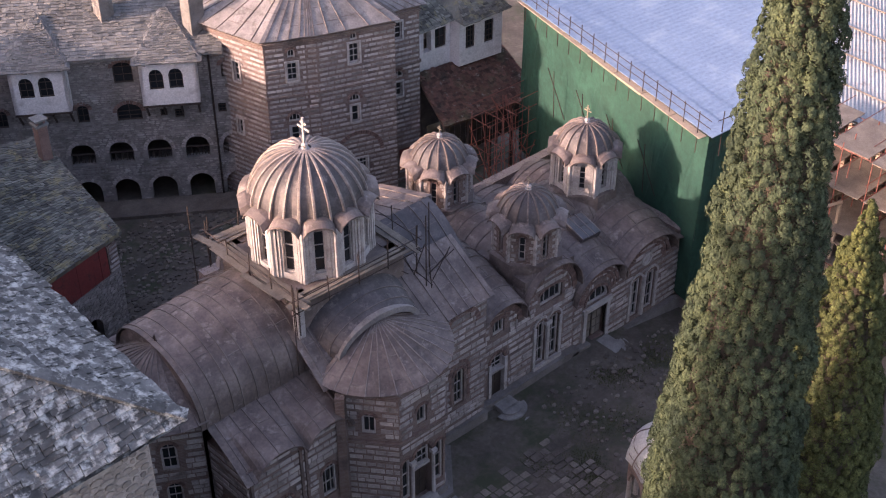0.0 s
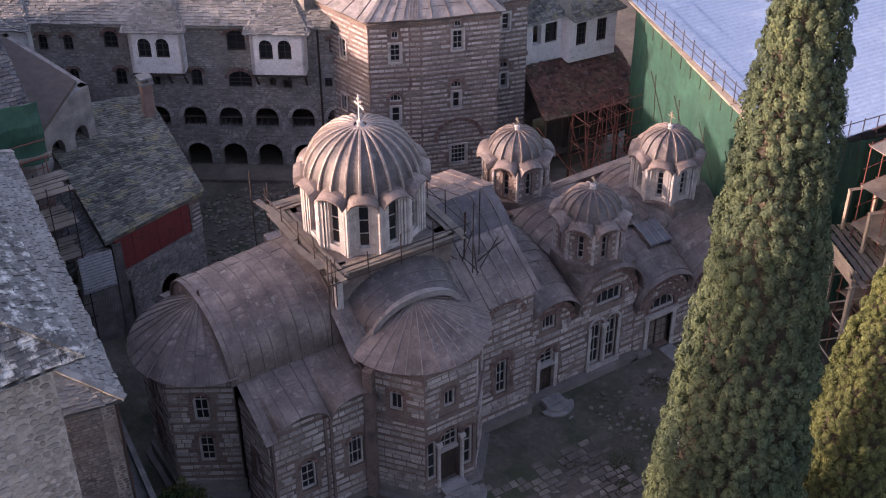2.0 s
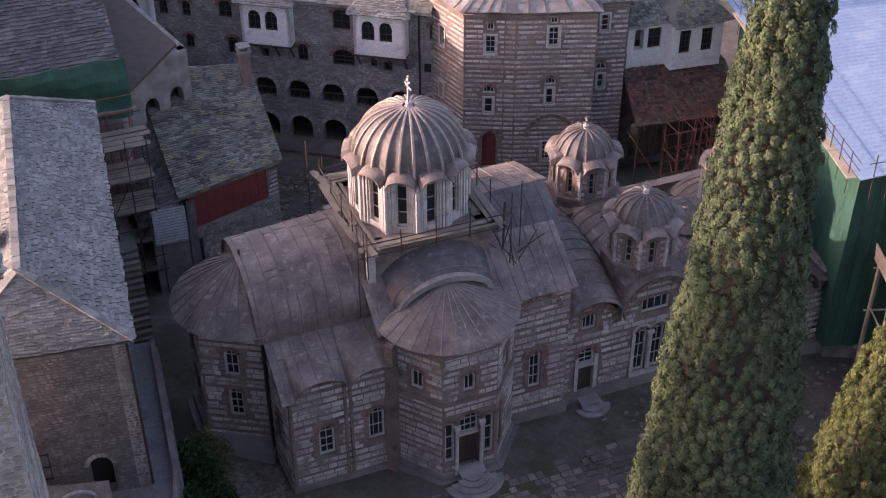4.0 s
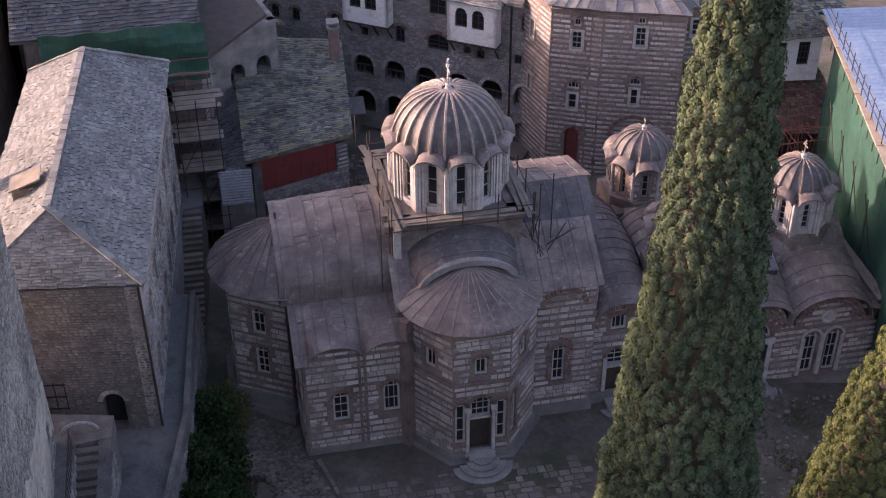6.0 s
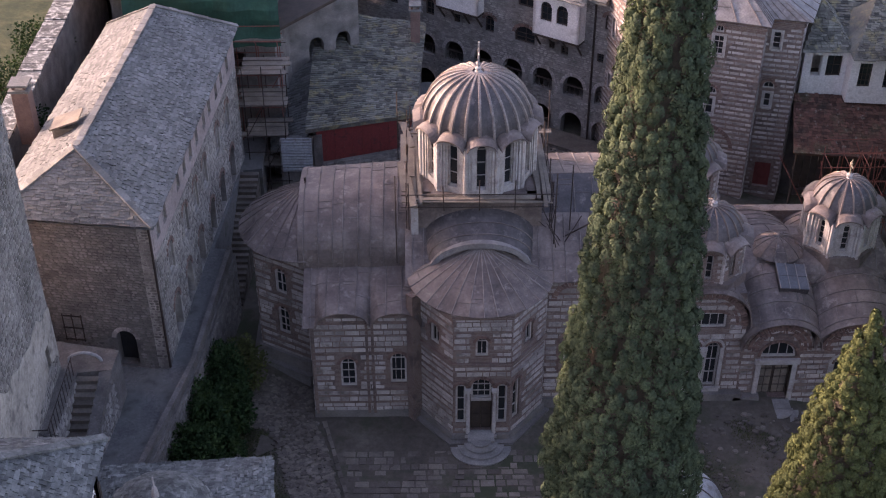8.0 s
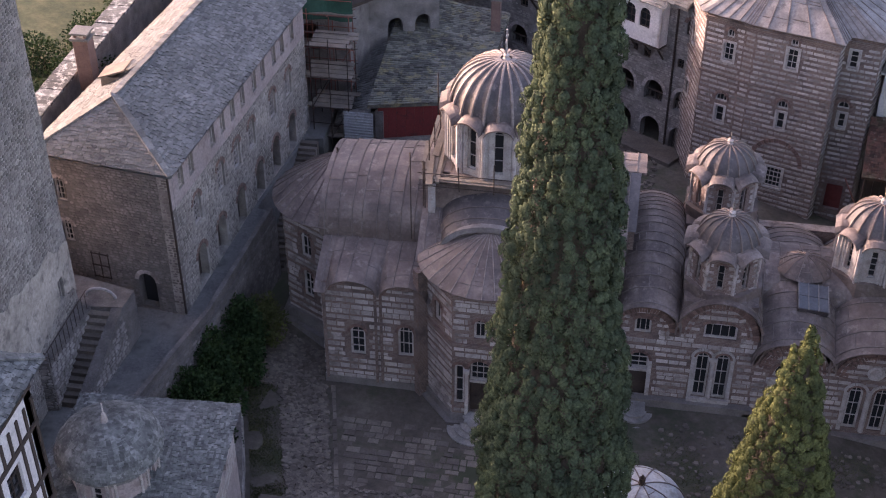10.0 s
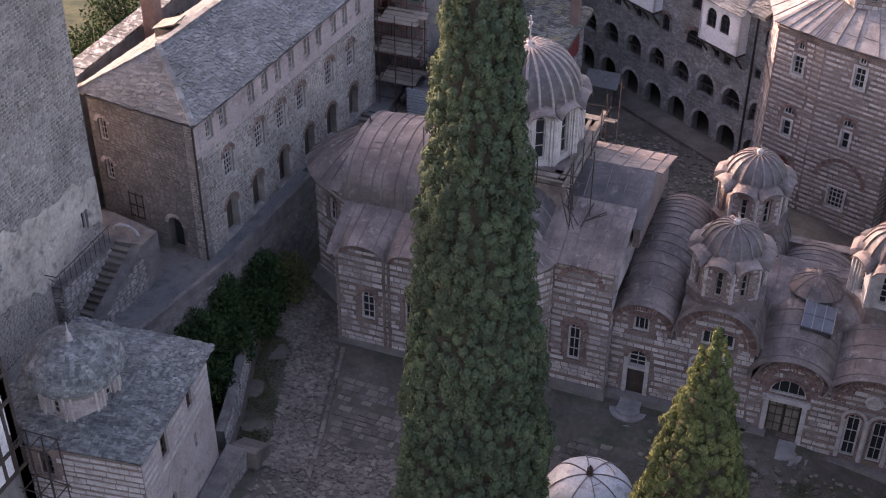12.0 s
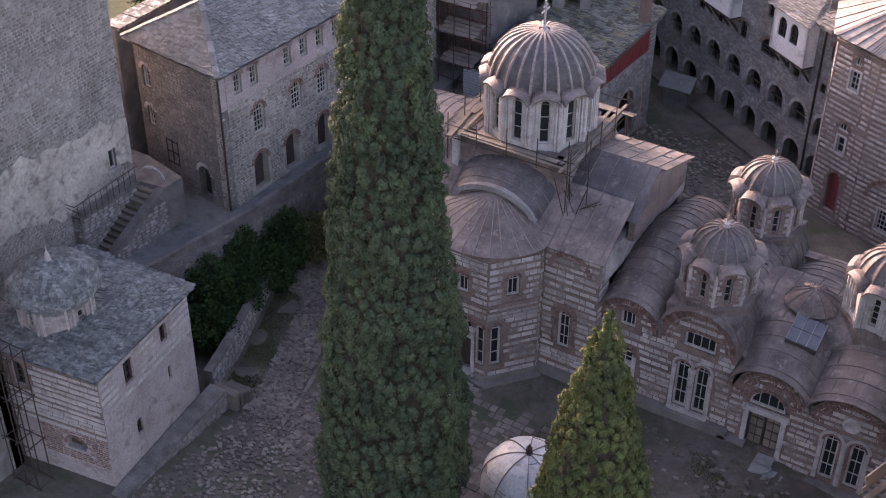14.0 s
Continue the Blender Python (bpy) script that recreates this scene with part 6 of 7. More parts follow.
for c0, c1 in ((21.15, 24.55), (13.65, 16.95), (4.5, 7.4)):
    ori = thing("oriel", "white plastered oriel on timber brackets", "oriel", "white oriels", at=tuple(pan.at((c0 + c1) / 2 + off, 8.2, 0)))
    a, b = pan.at(c0 + off, 0, 0.85), pan.at(c1 + off, 0, 0.85)
    ai, bi = pan.at(c0 + off, 0, 0.0), pan.at(c1 + off, 0, 0.0)
    L = c1 - c0
    house_wall(ori, (a.x, a.y), (b.x, b.y), 8.15, 11.0, [(L * 0.28 - 0.42, L * 0.28 + 0.42, 9.2, 10.55, 0.4, (2, 3)), (L * 0.62 - 0.42, L * 0.62 + 0.42, 9.2, 10.55, 0.4, (2, 3))], PLASTER, thick=0.2, frame_mat=WOOD_DARK)
    house_wall(ori, (b.x, b.y), (bi.x, bi.y), 8.15, 11.0, [], PLASTER, thick=0.2)
    house_wall(ori, (ai.x, ai.y), (a.x, a.y), 8.15, 11.0, [], PLASTER, thick=0.2)
    bm = bmesh.new()
    prism(bm, [(p.x, p.y) for p in (ai, a, b, bi)], 8.0, 8.15)
    part("floor_board", bm, WOOD_DARK, ori)
    for k in range(4):
        bm = bmesh.new()
        u = c0 + off + L * (k + 0.15) / 3.3
        bar(bm, pan.at(u, 7.0, 0.0), pan.at(u, 8.05, 0.8), 0.07, 5)
        part("bracket", bm, WOOD_DARK, ori)
    e0, e1 = pan.at(c0 + off - 0.3, 11.05, 1.15), pan.at(c1 + off + 0.3, 11.05, 1.15)
    top = pan.at((c0 + c1) / 2 + off, 13.0, -2.6)
    g0, g1 = pan.at(c0 + off - 0.3, 11.6, -1.2), pan.at(c1 + off + 0.3, 11.6, -1.2)
    bm = bmesh.new()
    for q in ((e0, e1, top), (e1, g1, top), (g0, e0, top)):
        bm.faces.new([bm.verts.new(p) for p in q])
    orf = part("roof", bm, SLATE, ori, "small hipped slate roof")
    slates((e0, e1, top, top), orf, SLATE, 0.3, 0.4)
    slates((e1, g1, top, top), orf, SLATE, 0.3, 0.4)
    slates((g0, e0, top, top), orf, SLATE, 0.3, 0.4)
bm = bmesh.new()
bar(bm, pan.at(25.25 + off, 0.5, 0.08), pan.at(25.25 + off, 11.2, 0.08), 0.07, 6)
part("downpipe", bm, IRON, wing, "dark downpipe")
d, nn = pan.d, pan.n
a0, a1 = pan.at(0, 11.3, 0.55), pan.at(wl - 0.8, 11.3, 0.55)
up = Vector((0, 0, 3.4))
q = (a0, a1, a1 - nn * 7.5 + up, a0 - nn * 7.5 + up)
bm = bmesh.new()
gable(bm, q, 0.15)
wroof = part("roof", bm, SLATE, wing, "grey stone-slab roof")
slates(q, wroof, SLATE, 0.38, 0.5)
q2 = (q[3] - nn * 7.5 - up, q[2] - nn * 7.5 - up, q[2], q[3])
bm = bmesh.new()
gable(bm, q2, 0.15)
part("rear_slope", bm, SLATE, wing)
bm = bmesh.new()
for z in (0.0, 3.3, 6.2, 8.7):
    prism(bm, [tuple(pan.at(u, 0, o)[:2]) for u, o in ((0, -0.4), (wl, -0.4), (wl, -6.5), (0, -6.5))], z - 0.1, z + 0.1)
prism(bm, [tuple(pan.at(u, 0, o)[:2]) for u, o in ((0, -3.0), (wl, -3.0), (wl, -7), (0, -7))], 0, 11)
part("gallery_floor", bm, RUBBLE_DARK, wing)
c1 = pan.at(19.3 + off, 0, -2.5)
chimney(c1.x, c1.y, 12.0, 15.5, "tall stone chimney on the wing roof", RUBBLE, 0.9)
c1 = pan.at(24.6 + off, 0, -1.2)
chimney(c1.x, c1.y, 11.6, 14.6, "stone chimney beside the striped tower", RUBBLE, 1.0)
# raised walk and kerb before the arcades
walkp = Panel((W0[0], W0[1]), W1, 0, 1)
bm = bmesh.new()
prism(bm, [tuple(walkp.at(u, 0, o)[:2]) for u, o in ((6, 0.02), (wl, 0.02), (wl, 1.9), (6, 1.9))], -0.2, 0.95)
tagged(part("arcade_pavement", bm, PAVING), "raised stone pavement before the arcades", "pavement", kind="structure")
well = thing("well_house", "small stone well house with a slab roof", "well house", at=(-1.9, 25.7, 0.5))
wx, wy = -1.9, 25.7
plain_box("wall", (wx - 0.9, wy - 0.8, 0.2), (wx + 0.9, wy + 0.8, 2.3), RUBBLE_DARK, well)
bm = bmesh.new()
gable(bm, ((wx - 1.2, wy - 1.1, 2.3), (wx + 1.2, wy - 1.1, 2.3), (wx + 1.2, wy, 3.0), (wx - 1.2, wy, 3.0)), 0.1)
gable(bm, ((wx + 1.2, wy + 1.1, 2.3), (wx - 1.2, wy + 1.1, 2.3), (wx - 1.2, wy, 3.0), (wx + 1.2, wy, 3.0)), 0.1)
part("roof", bm, SLATE, well)

# striped tower church
keep = thing("striped_tower", "many-sided tower striped in brick and stone with a lead roof", "tower", at=(14.5, 19, 1))
KP = [(8.9, 22.4), (10.05, 17.75), (12.3, 16.72), (12.9, 16.4), (17.6, 14.8), (18.0, 15.8), (20.0, 15.3), (21.5, 19.0), (19, 24), (11, 25.5)]
kops = {0: [(2.3, 2.75, 9.3, 10.6, 0, (1, 3)), (2.2, 2.6, 5.6, 6.6, 0, (1, 2))],
        1: [(1.3, 1.95, 9.75, 10.95, 0, (2, 3)), (1.4, 1.85, 11.3, 11.85, 0.22, (2, 1)), (1.3, 1.85, 5.5, 6.6, 0, (1, 2)), (1.2, 1.95, 6.95, 7.5, 0.37, (3, 1)), (1.2, 2.1, 1.4, 4.1, 0.45, None)]}
kops.update({3: [(2.0, 2.66, 10.25, 11.55, 0, (2, 3)), (2.1, 2.56, 11.75, 12.25, 0.23, (2, 1)), (2.0, 2.5, 6.15, 7.3, 0, (1, 2)), (1.9, 2.6, 7.55, 8.1, 0.35, (3, 1)), (1.9, 2.9, 2.0, 3.4, 0, (4, 4))],
        5: [(0.35, 0.85, 10.6, 11.75, 0, (1, 3)), (0.35, 0.8, 6.6, 7.6, 0, (1, 2)), (0.2, 0.9, 7.9, 8.4, 0.35, (2, 1)), (0.5, 1.5, 0.8, 2.6, 0, None)]})
for k, (a, b) in enumerate(zip(KP, KP[1:] + KP[:1])):
    L = math.dist(a, b)
    ops = kops.get(k, [])
    pan, ob = wall("wall", a, b, -0.3, 12.6, [o[:5] for o in ops], keep, BRICK, "", 0.5)
    if k < 7:
        stonework(Panel(a, b, 0.2, 12.5, [o[:5] for o in ops]), ob, STONE, band=0.17, joint=0.17, short=0.3, long=0.8, gap=0.1, proud=0.025, even=True)
        for z in (8.65, 12.2):
            bm = bmesh.new()
            strip(bm, pan, -0.04, L + 0.04, z, z + 0.16, -0.02, 0.1)
            part("string_course", bm, BRICK, ob)
    for o in ops:
        if o[5]:
            window(pan, o[:5], ob, *o[5], mat=TRIM, depth=0.15)
            if o[4] == 0:
                bm = bmesh.new()
                for aa, bb in ((o[0] - 0.12, o[0]), (o[1], o[1] + 0.12)):
                    strip(bm, pan, aa, bb, o[2] - 0.1, o[3] + 0.12, -0.02, 0.06)
                strip(bm, pan, o[0], o[1], o[3], o[3] + 0.12, -0.02, 0.06)
                strip(bm, pan, o[0], o[1], o[2] - 0.12, o[2], -0.02, 0.08)
                part("window_surround", bm, TRIM, ob)
        if o[4] > 0:
            bm = bmesh.new()
            voussoirs(bm, pan, o[:5], 0.16, 0.05, 12)
            part("brick_arch", bm, RED_BRICK, ob)
        if o[5] is None:
            bm = bmesh.new()
            strip(bm, pan, o[0], o[1], o[2], o[3] - 0.02, -0.3, -0.25)
            part("door", bm, RED_DOOR, ob, "dark red painted door")
    if k == 3:
        bm = bmesh.new()
        voussoirs(bm, pan, (1.0, 3.8, 1.0, 5.2, 1.4), 0.25, 0.07, 30)
        part("brick_arch", bm, RED_BRICK, ob, "wide blind arch")
cx, cy = 15.0, 20.0


def keep_roof(s, t):
    k = min(int(s * 10), 9)
    f = s * 10 - k
    x, y = (KP[k][i] * (1 - f) + KP[(k + 1) % 10][i] * f for i in (0, 1))
    g = 1.07 - 0.62 * t
    return (cx + (x - cx) * g, cy + (y - cy) * g, 12.65 + 1.9 * t)


lead_roof("roof", keep_roof, 60, 5, keep, 40, "pale grey lead roof with seams", LEAD_PALE)
dome("tower_dome", (cx, cy), 14.2, 16.6, 18.6, 2.6, 16, (0.4, 0.5, 2.0, 4), "lead dome on the striped tower", False, 0.3, 8, 22.5)

# red-fronted house
redh = thing("red_fronted_house", "stone house with a mossy slate roof and red boarded front", "house", at=(-6, 15, 1))
RA, RB = (-9.0, 11.2), (-3.35, 13.0)
pan, ob = house_wall(redh, RA, RB, 0.5, 5.7, [(0.15, 0.75, 1.0, 4.9, 0, None), (2.6, 4.0, 1.4, 3.8, 0.7, None)], RUBBLE, ring=STONE)
rubble_face(pan, ob, RUBBLE_STONE)
rp = Panel(RA, RB, 5.7, 7.85)
for k in range(9):
    bm = bmesh.new()
    strip(bm, rp, 0.2 + 0.55 * k, 0.2 + 0.55 * k + 0.54, 5.7, 7.8, -0.2, random.uniform(-0.01, 0.02))
    part("board", bm, RED_PAINT, redh)
bm = bmesh.new()
strip(bm, rp, 5.2, 5.93, 5.7, 7.45, -0.3, 0.0)
pier = part("pier", bm, BRICK, redh, "striped brick corner pier")
stonework(Panel(rp.at(5.2, 0, 0).xy, rp.at(5.93, 0, 0).xy, 5.7, 7.4), pier, band=0.14, joint=0.14, short=0.7, long=0.72, even=True, gap=0.0)
RC, RD = (-2.75, 22.2), (-9.2, 22.4)
pan, ob = house_wall(redh, RB, RC, 0.5, 6.5, [(4.6, 6.9, 1.2, 4.6, 1.15, None)], RUBBLE, ring=STONE)
rubble_face(pan, ob, RUBBLE_STONE)
side = Panel(RB, RC, 6.5, 8.4)
for k in range(14):
    bm = bmesh.new()
    strip(bm, side, 0.3 + 0.57 * k, 0.3 + 0.57 * k + 0.555, 6.5, 8.1 + 0.05 * k, -0.2, random.uniform(-0.01, 0.02))
    part("board", bm, RED_PAINT, redh)
bm = bmesh.new()
strip(bm, side, 8.35, 9.2, 6.5, 8.75, -0.3, 0.0)
pier = part("pier", bm, BRICK, redh, "striped brick corner pier")
stonework(Panel(side.at(8.35, 0, 0).xy, side.at(9.2, 0, 0).xy, 6.5, 8.7), pier, band=0.14, joint=0.14, short=0.8, long=0.84, even=True, gap=0.0)
house_wall(redh, RC, RD, 0.5, 8.7, [], RUBBLE)
house_wall(redh, RD, RA, 0.5, 7.6, [], RUBBLE_DARK)
rq = ((-9.4, 10.95, 8.1), (-3.0, 12.85, 7.95), (-2.3, 22.7, 8.95), (-9.3, 22.7, 9.9))
bm = bmesh.new()
gable(bm, rq, 0.2)
rroof = part("roof", bm, SLATE_LICHEN, redh, "mossy and lichened stone-slab roof")
slates(rq, rroof, SLATE_LICHEN, 0.34, 0.42)
rq2 = ((-11.6, 11.8, 6.2), (-9.3, 11.2, 7.3), (-9.2, 20.0, 9.4), (-11.8, 20.0, 8.0))
bm = bmesh.new()
gable(bm, rq2, 0.2)
rroof = part("roof", bm, SLATE, redh, "dark slate lean-to roof")
slates(rq2, rroof, SLATE, 0.34, 0.42)
chimney(-3.0, 20.6, 8.9, 11.0, "slender brick chimney on the mossy roof", RED_BRICK, 0.6)
# corrugated screen
scr = thing("corrugated_screen", "grey corrugated sheet screen on the lean-to", "screen", at=(-10, 11.3, 4))
bm = bmesh.new()
n = 60
cols = []
for k in range(n + 1):
    z = 5.2 + 2.3 * k / n
    yy = 11.05 + 0.05 * math.sin(k * 1.25)
    cols.append([bm.verts.new((-10.9, yy + 0.05, z)), bm.verts.new((-9.1, yy, z)), bm.verts.new((-9.1, yy + 0.05, z)), bm.verts.new((-10.9, yy + 0.1, z))])
for a, b in zip(cols, cols[1:]):
    bm.faces.new([a[0], a[1], b[1], b[0]])
    bm.faces.new([a[2], a[3], b[3], b[2]])
part("sheet", bm, TIN, scr)
plain_box("wall", (-11.0, 11.25, 0.8), (-9.05, 11.7, 7.3), RUBBLE, scr)

# scaffolded house behind
backh = thing("scaffolded_house", "stone house under repair behind scaffolding", "house", at=(-14, 20, 0))
BH = [(-20.5, 14.6), (-11.2, 14.6), (-10.6, 17.5), (-6.5, 19.6), (-8.5, 28.0), (-22, 26)]
poly_house(backh, BH, 0.0, 12.4, [RUBBLE], {0: [(3.0, 4.4, 9.6, 11.4, 0.7, None), (6.2, 7.6, 9.6, 11.4, 0.7, None)], 2: [(1.2, 2.2, 9.0, 10.3, 0.5, None), (3.0, 4.0, 9.0, 10.3, 0.5, None)]})
bm = bmesh.new()
prism(bm, [(-20.5, 14.9), (-11.0, 14.9), (-7, 20.0), (-9, 28.0), (-22, 26)], 12.4, 12.6)
part("upper_floor", bm, WOOD_DARK, backh, "dark unfinished upper floor")
for k, (a, b, top) in enumerate((((-20.4, 14.8), (-11.4, 14.8), 15.3), ((-11.4, 14.8), (-11.2, 19.4), lambda u: 15.3 + 0.55 * u), ((-11.2, 19.4), (-20.6, 19.4), 17.8), ((-20.6, 19.4), (-20.4, 14.8), lambda u: 17.8 - 0.55 * u))):
    house_wall(backh, a, b, 12.6, top, [(1.6, 2.5, 13.3, 14.5, 0, (2, 3))] if k == 1 else [], RUBBLE_DARK)
bq = ((-21.0, 14.1, 15.2), (-10.9, 14.1, 15.2), (-10.9, 19.8, 18.3), (-21.0, 19.8, 18.3))
bm = bmesh.new()
gable(bm, bq, 0.2)
broof = part("roof", bm, SLATE_DARK, backh, "dark blue-grey slate roof")
slates(bq, broof, SLATE_DARK, 0.4, 0.5)
bm = bmesh.new()
sheet(bm, lambda s, t: (-19.5 + 8.8 * s, 13.6 + 0.12 * math.sin(s * 25) + 0.1 * math.sin(t * 9 + s * 6), 12.2 + 3.4 * t), 40, 6, 0.03)
part("netting", bm, GREEN_NET, backh, "dark green safety netting")
scaffold("tube_scaffold", "tube scaffold with plank decks before the house", -19.8, -10.9, 13.4, 14.4, 6.0, 12.6, 7, 1, 3, RUST, 4)
scaffold("tube_scaffold", "tube scaffold with grey plank decks beside the stairs", -12.8, -10.6, 11.2, 13.3, 1.5, 11.6, 2, 1, 5, IRON, 5)

# plain unseen block behind the court, added to shade the wing and striped tower
rear = thing("shade_block", "unseen plain rubble block with a dark slate roof, added for its shade", "building", at=(-17, 27, 0))
poly_house(rear, [(-22, 20.2), (-11.6, 20.2), (-11.6, 33.6), (-22, 38)], 0.0, 15.0, [RUBBLE_DARK])
bm = bmesh.new()
gable(bm, ((-22.4, 20.0, 15.2), (-11.2, 20.0, 15.2), (-11.2, 34.2, 15.6), (-22.4, 38.4, 15.6)), 0.25)
part("roof", bm, SLATE_DARK, rear, "dark slate roof")

# white-walled annex
annex = thing("white_annex", "white-walled upper storey with slate roofs over a red tiled lean-to", "house", at=(23.5, 16, 2))
AX = [(20.6, 16.2), (23.2, 16.0), (23.2, 15.1), (26.6, 14.7), (27.2, 20), (20.8, 20)]
poly_house(annex, AX, 7.2, 10.4, [PLASTER], {0: [(0.25, 1.1, 8.5, 9.9, 0, None), (1.4, 2.3, 8.5, 9.9, 0, (2, 2))], 2: [(0.5, 1.25, 8.3, 9.9, 0, (3, 4)), (2.0, 2.75, 8.3, 9.9, 0, (3, 4))]}, frame_mat=WOOD_DARK)
poly_house(annex, [(20.6, 16.6), (27.4, 15.6), (27.6, 22), (20.8, 22)], -0.5, 7.2, [RUBBLE_DARK], {0: [(1.0, 2.6, 0.0, 2.8, 0, None), (4.0, 5.6, 0.0, 2.8, 0, None)]})
for (x0, x1, y0) in ((20.2, 23.3, 15.5), (23.0, 27.1, 14.4)):
    top = ((x0 + x1) / 2, 18.2, 12.6)
    qq = ((x0, y0, 10.4), (x1, y0, 10.4), top, top)
    bm = bmesh.new()
    for f in ((qq[0], qq[1], top), (qq[1], (x1, 19.5, 10.9), top), ((x0, 19.5, 10.9), qq[0], top)):
        bm.faces.new([bm.verts.new(v) for v in f])
    arf = part("roof", bm, SLATE_LICHEN, annex, "slate-covered gabled roof")
    slates(qq, arf, SLATE_LICHEN, 0.3, 0.4)
    slates((qq[1], (x1, 19.5, 10.9), top, top), arf, SLATE_LICHEN, 0.3, 0.4)
aq = ((20.3, 17.4, 10.8), (29.0, 16.6, 10.8), (29.0, 26.0, 14.4), (20.3, 26.0, 14.4))
bm = bmesh.new()
gable(bm, aq, 0.2)
arf = part("roof", bm, SLATE_LICHEN, annex, "long mossy slate roof behind the gables")
slates(aq, arf, SLATE_LICHEN, 0.34, 0.42)
tq = ((19.9, 12.9, 5.0), (27.6, 12.0, 4.8), (27.4, 15.4, 7.2), (20.3, 16.1, 7.3))
bm = bmesh.new()
gable(bm, tq, 0.15)
trf = part("lean_to_roof", bm, RED_TILE, annex, "mossy red tiled lean-to roof")
slates(tq, trf, RED_TILE, 0.3, 0.3)
for k in range(5):
    bm = bmesh.new()
    bar(bm, (20.2 + 1.8 * k, 13.1 - 0.2 * k, -0.5), (20.2 + 1.8 * k, 13.1 - 0.2 * k, 4.9), 0.1, 6)
    part("post", bm, WOOD_DARK, annex)
scaffold("tube_scaffold", "tangle of rusty red scaffold tubes by the lean-to", 21.5, 27.2, 10.4, 12.0, -0.5, 5.5, 5, 1, 3, RUST, 9, planks=False)
for k in range(16):
    bm = bmesh.new()
    x = 20.3 + 0.44 * k
    box(bm, x, x + 0.42, 13.35 - 0.11 * 0.44 * k, 13.4 - 0.11 * 0.44 * k, 2.3 + random.uniform(-0.1, 0.1), 5.2)
    part("board", bm, WOOD_DARK, annex)
rng = random.Random(12)
for k in range(9):
    bm = bmesh.new()
    x = 21.0 + rng.uniform(0, 5.5)
    bar(bm, (x, 9.8, 0.0), (x + rng.uniform(-3, 3), 12.2, 5.5 + rng.uniform(-1, 1)), 0.035, 5)
    tagged(part("scaffold_pole", bm, RUST), "rusty red pole leaning on the lean-to", "pole", "leaning poles")

# netted building under repair
net = thing("netted_building", "building wrapped in green netting under a blue sheet roof", "building", at=(32, 2, 0))
N0, N1, N2, N3 = Vector((21.75, -5.7, 0)), Vector((26.15, 12.3, 0)), Vector((48.0, 7.6, 0)), Vector((28.2, -7.2, 0))
for a, b, nm in ((N1, N0, 60), (N0, N3, 40), (N3, N2, 8), (N2, N1, 8)):
    dv = (b - a).normalized()
    nv = Vector((dv.y, -dv.x, 0))
    bm = bmesh.new()
    sheet(bm, lambda s, t: tuple(a.lerp(b, s) + nv * (0.14 * noise.noise(Vector((s * 14, t * 2.2, a.x))) + 0.08 * math.sin(s * 40) * t * (1 - t)) + Vector((0, 0, 1.0 + 11.0 * t))), nm, 10, 0.04)
    part("netting", bm, GREEN_NET, net, "creased dark green netting")
bm = bmesh.new()
prism(bm, [(N0.x + 0.5, N0.y + 0.4), (N3.x - 0.3, N3.y + 0.5), (N2.x - 1, N2.y), (N1.x + 0.5, N1.y)], -1.5, 11.9)
part("wall", bm, RUBBLE, net)
def net_roof(s, t):
    p = (N0 + Vector((-0.35, -0.5, 0))).lerp(N1 + Vector((-0.2, 2.0, 0)), s).lerp((N3 + Vector((0, -0.5, 0))).lerp(N2 + Vector((0, 2, 0)), s), t)
    return (p.x, p.y, 12.35 + 1.0 * t + 0.008 * math.sin(s * 320))
bm = bmesh.new()
sheet(bm, net_roof, 220, 3, 0.05)
part("roof", bm, BLUE_SHEET, net, "blue corrugated sheet roof")
nd = (N1 - N0).normalized()
no = Vector((nd.y, -nd.x, 0)) * -1
for k in range(15):
    p = N0.lerp(N1, (k + 0.3) / 15) + Vector((-0.45, 0.1, 0))
    bm = bmesh.new()
    bar(bm, p + Vector((0, 0, 11.0)), p + Vector((0, 0, 13.5)), 0.03, 5)
    part("standard", bm, IRON, net)
for z in (12.85, 13.3):
    bm = bmesh.new()
    bar(bm, N0 + Vector((-0.45, -0.4, z)), N1 + Vector((-0.45, 1, z)), 0.025, 5)
    part("rail", bm, IRON, net)
for k in range(7):
    p, q = N0.lerp(N1, k / 7) + Vector((-0.55, 0, 12.2)), N0.lerp(N1, (k + 0.97) / 7) + Vector((-0.55, 0, 12.2))
    bm = bmesh.new()
    m = Matrix.Translation(p) @ (q - p).to_track_quat("X", "Z").to_matrix().to_4x4()
    box(bm, 0, (q - p).length, -0.3, 0.2, -0.05 + random.uniform(-0.05, 0.03), 0.02, m)
    part("plank", bm, WOOD_RAW, net)
for k in range(8):
    p = N0.lerp(N3, (k + 0.4) / 8) + Vector((0, -0.5, 0))
    bm = bmesh.new()
    bar(bm, p + Vector((0, 0, 11.0)), p + Vector((0, 0, 13.7)), 0.03, 5)
    part("standard", bm, IRON, net)
bm = bmesh.new()
bar(bm, N0 + Vector((0, -0.5, 13.2)), N3 + Vector((0, -0.5, 13.9)), 0.025, 5)
part("rail", bm, IRON, net)
for k in range(4):
    p = N0.lerp(N1, 0.18 + 0.17 * k) + Vector((-0.5, 0, 0))
    bm = bmesh.new()
    bar(bm, p + Vector((0, 0, 6.5)), p + Vector((0, 1.6, 9.5)), 0.03, 5)
    bar(bm, p + Vector((0, 0.9, 6.3)), p + Vector((-0.2, 0.9, 9.6)), 0.03, 5)
    part("brace", bm, IRON, net)

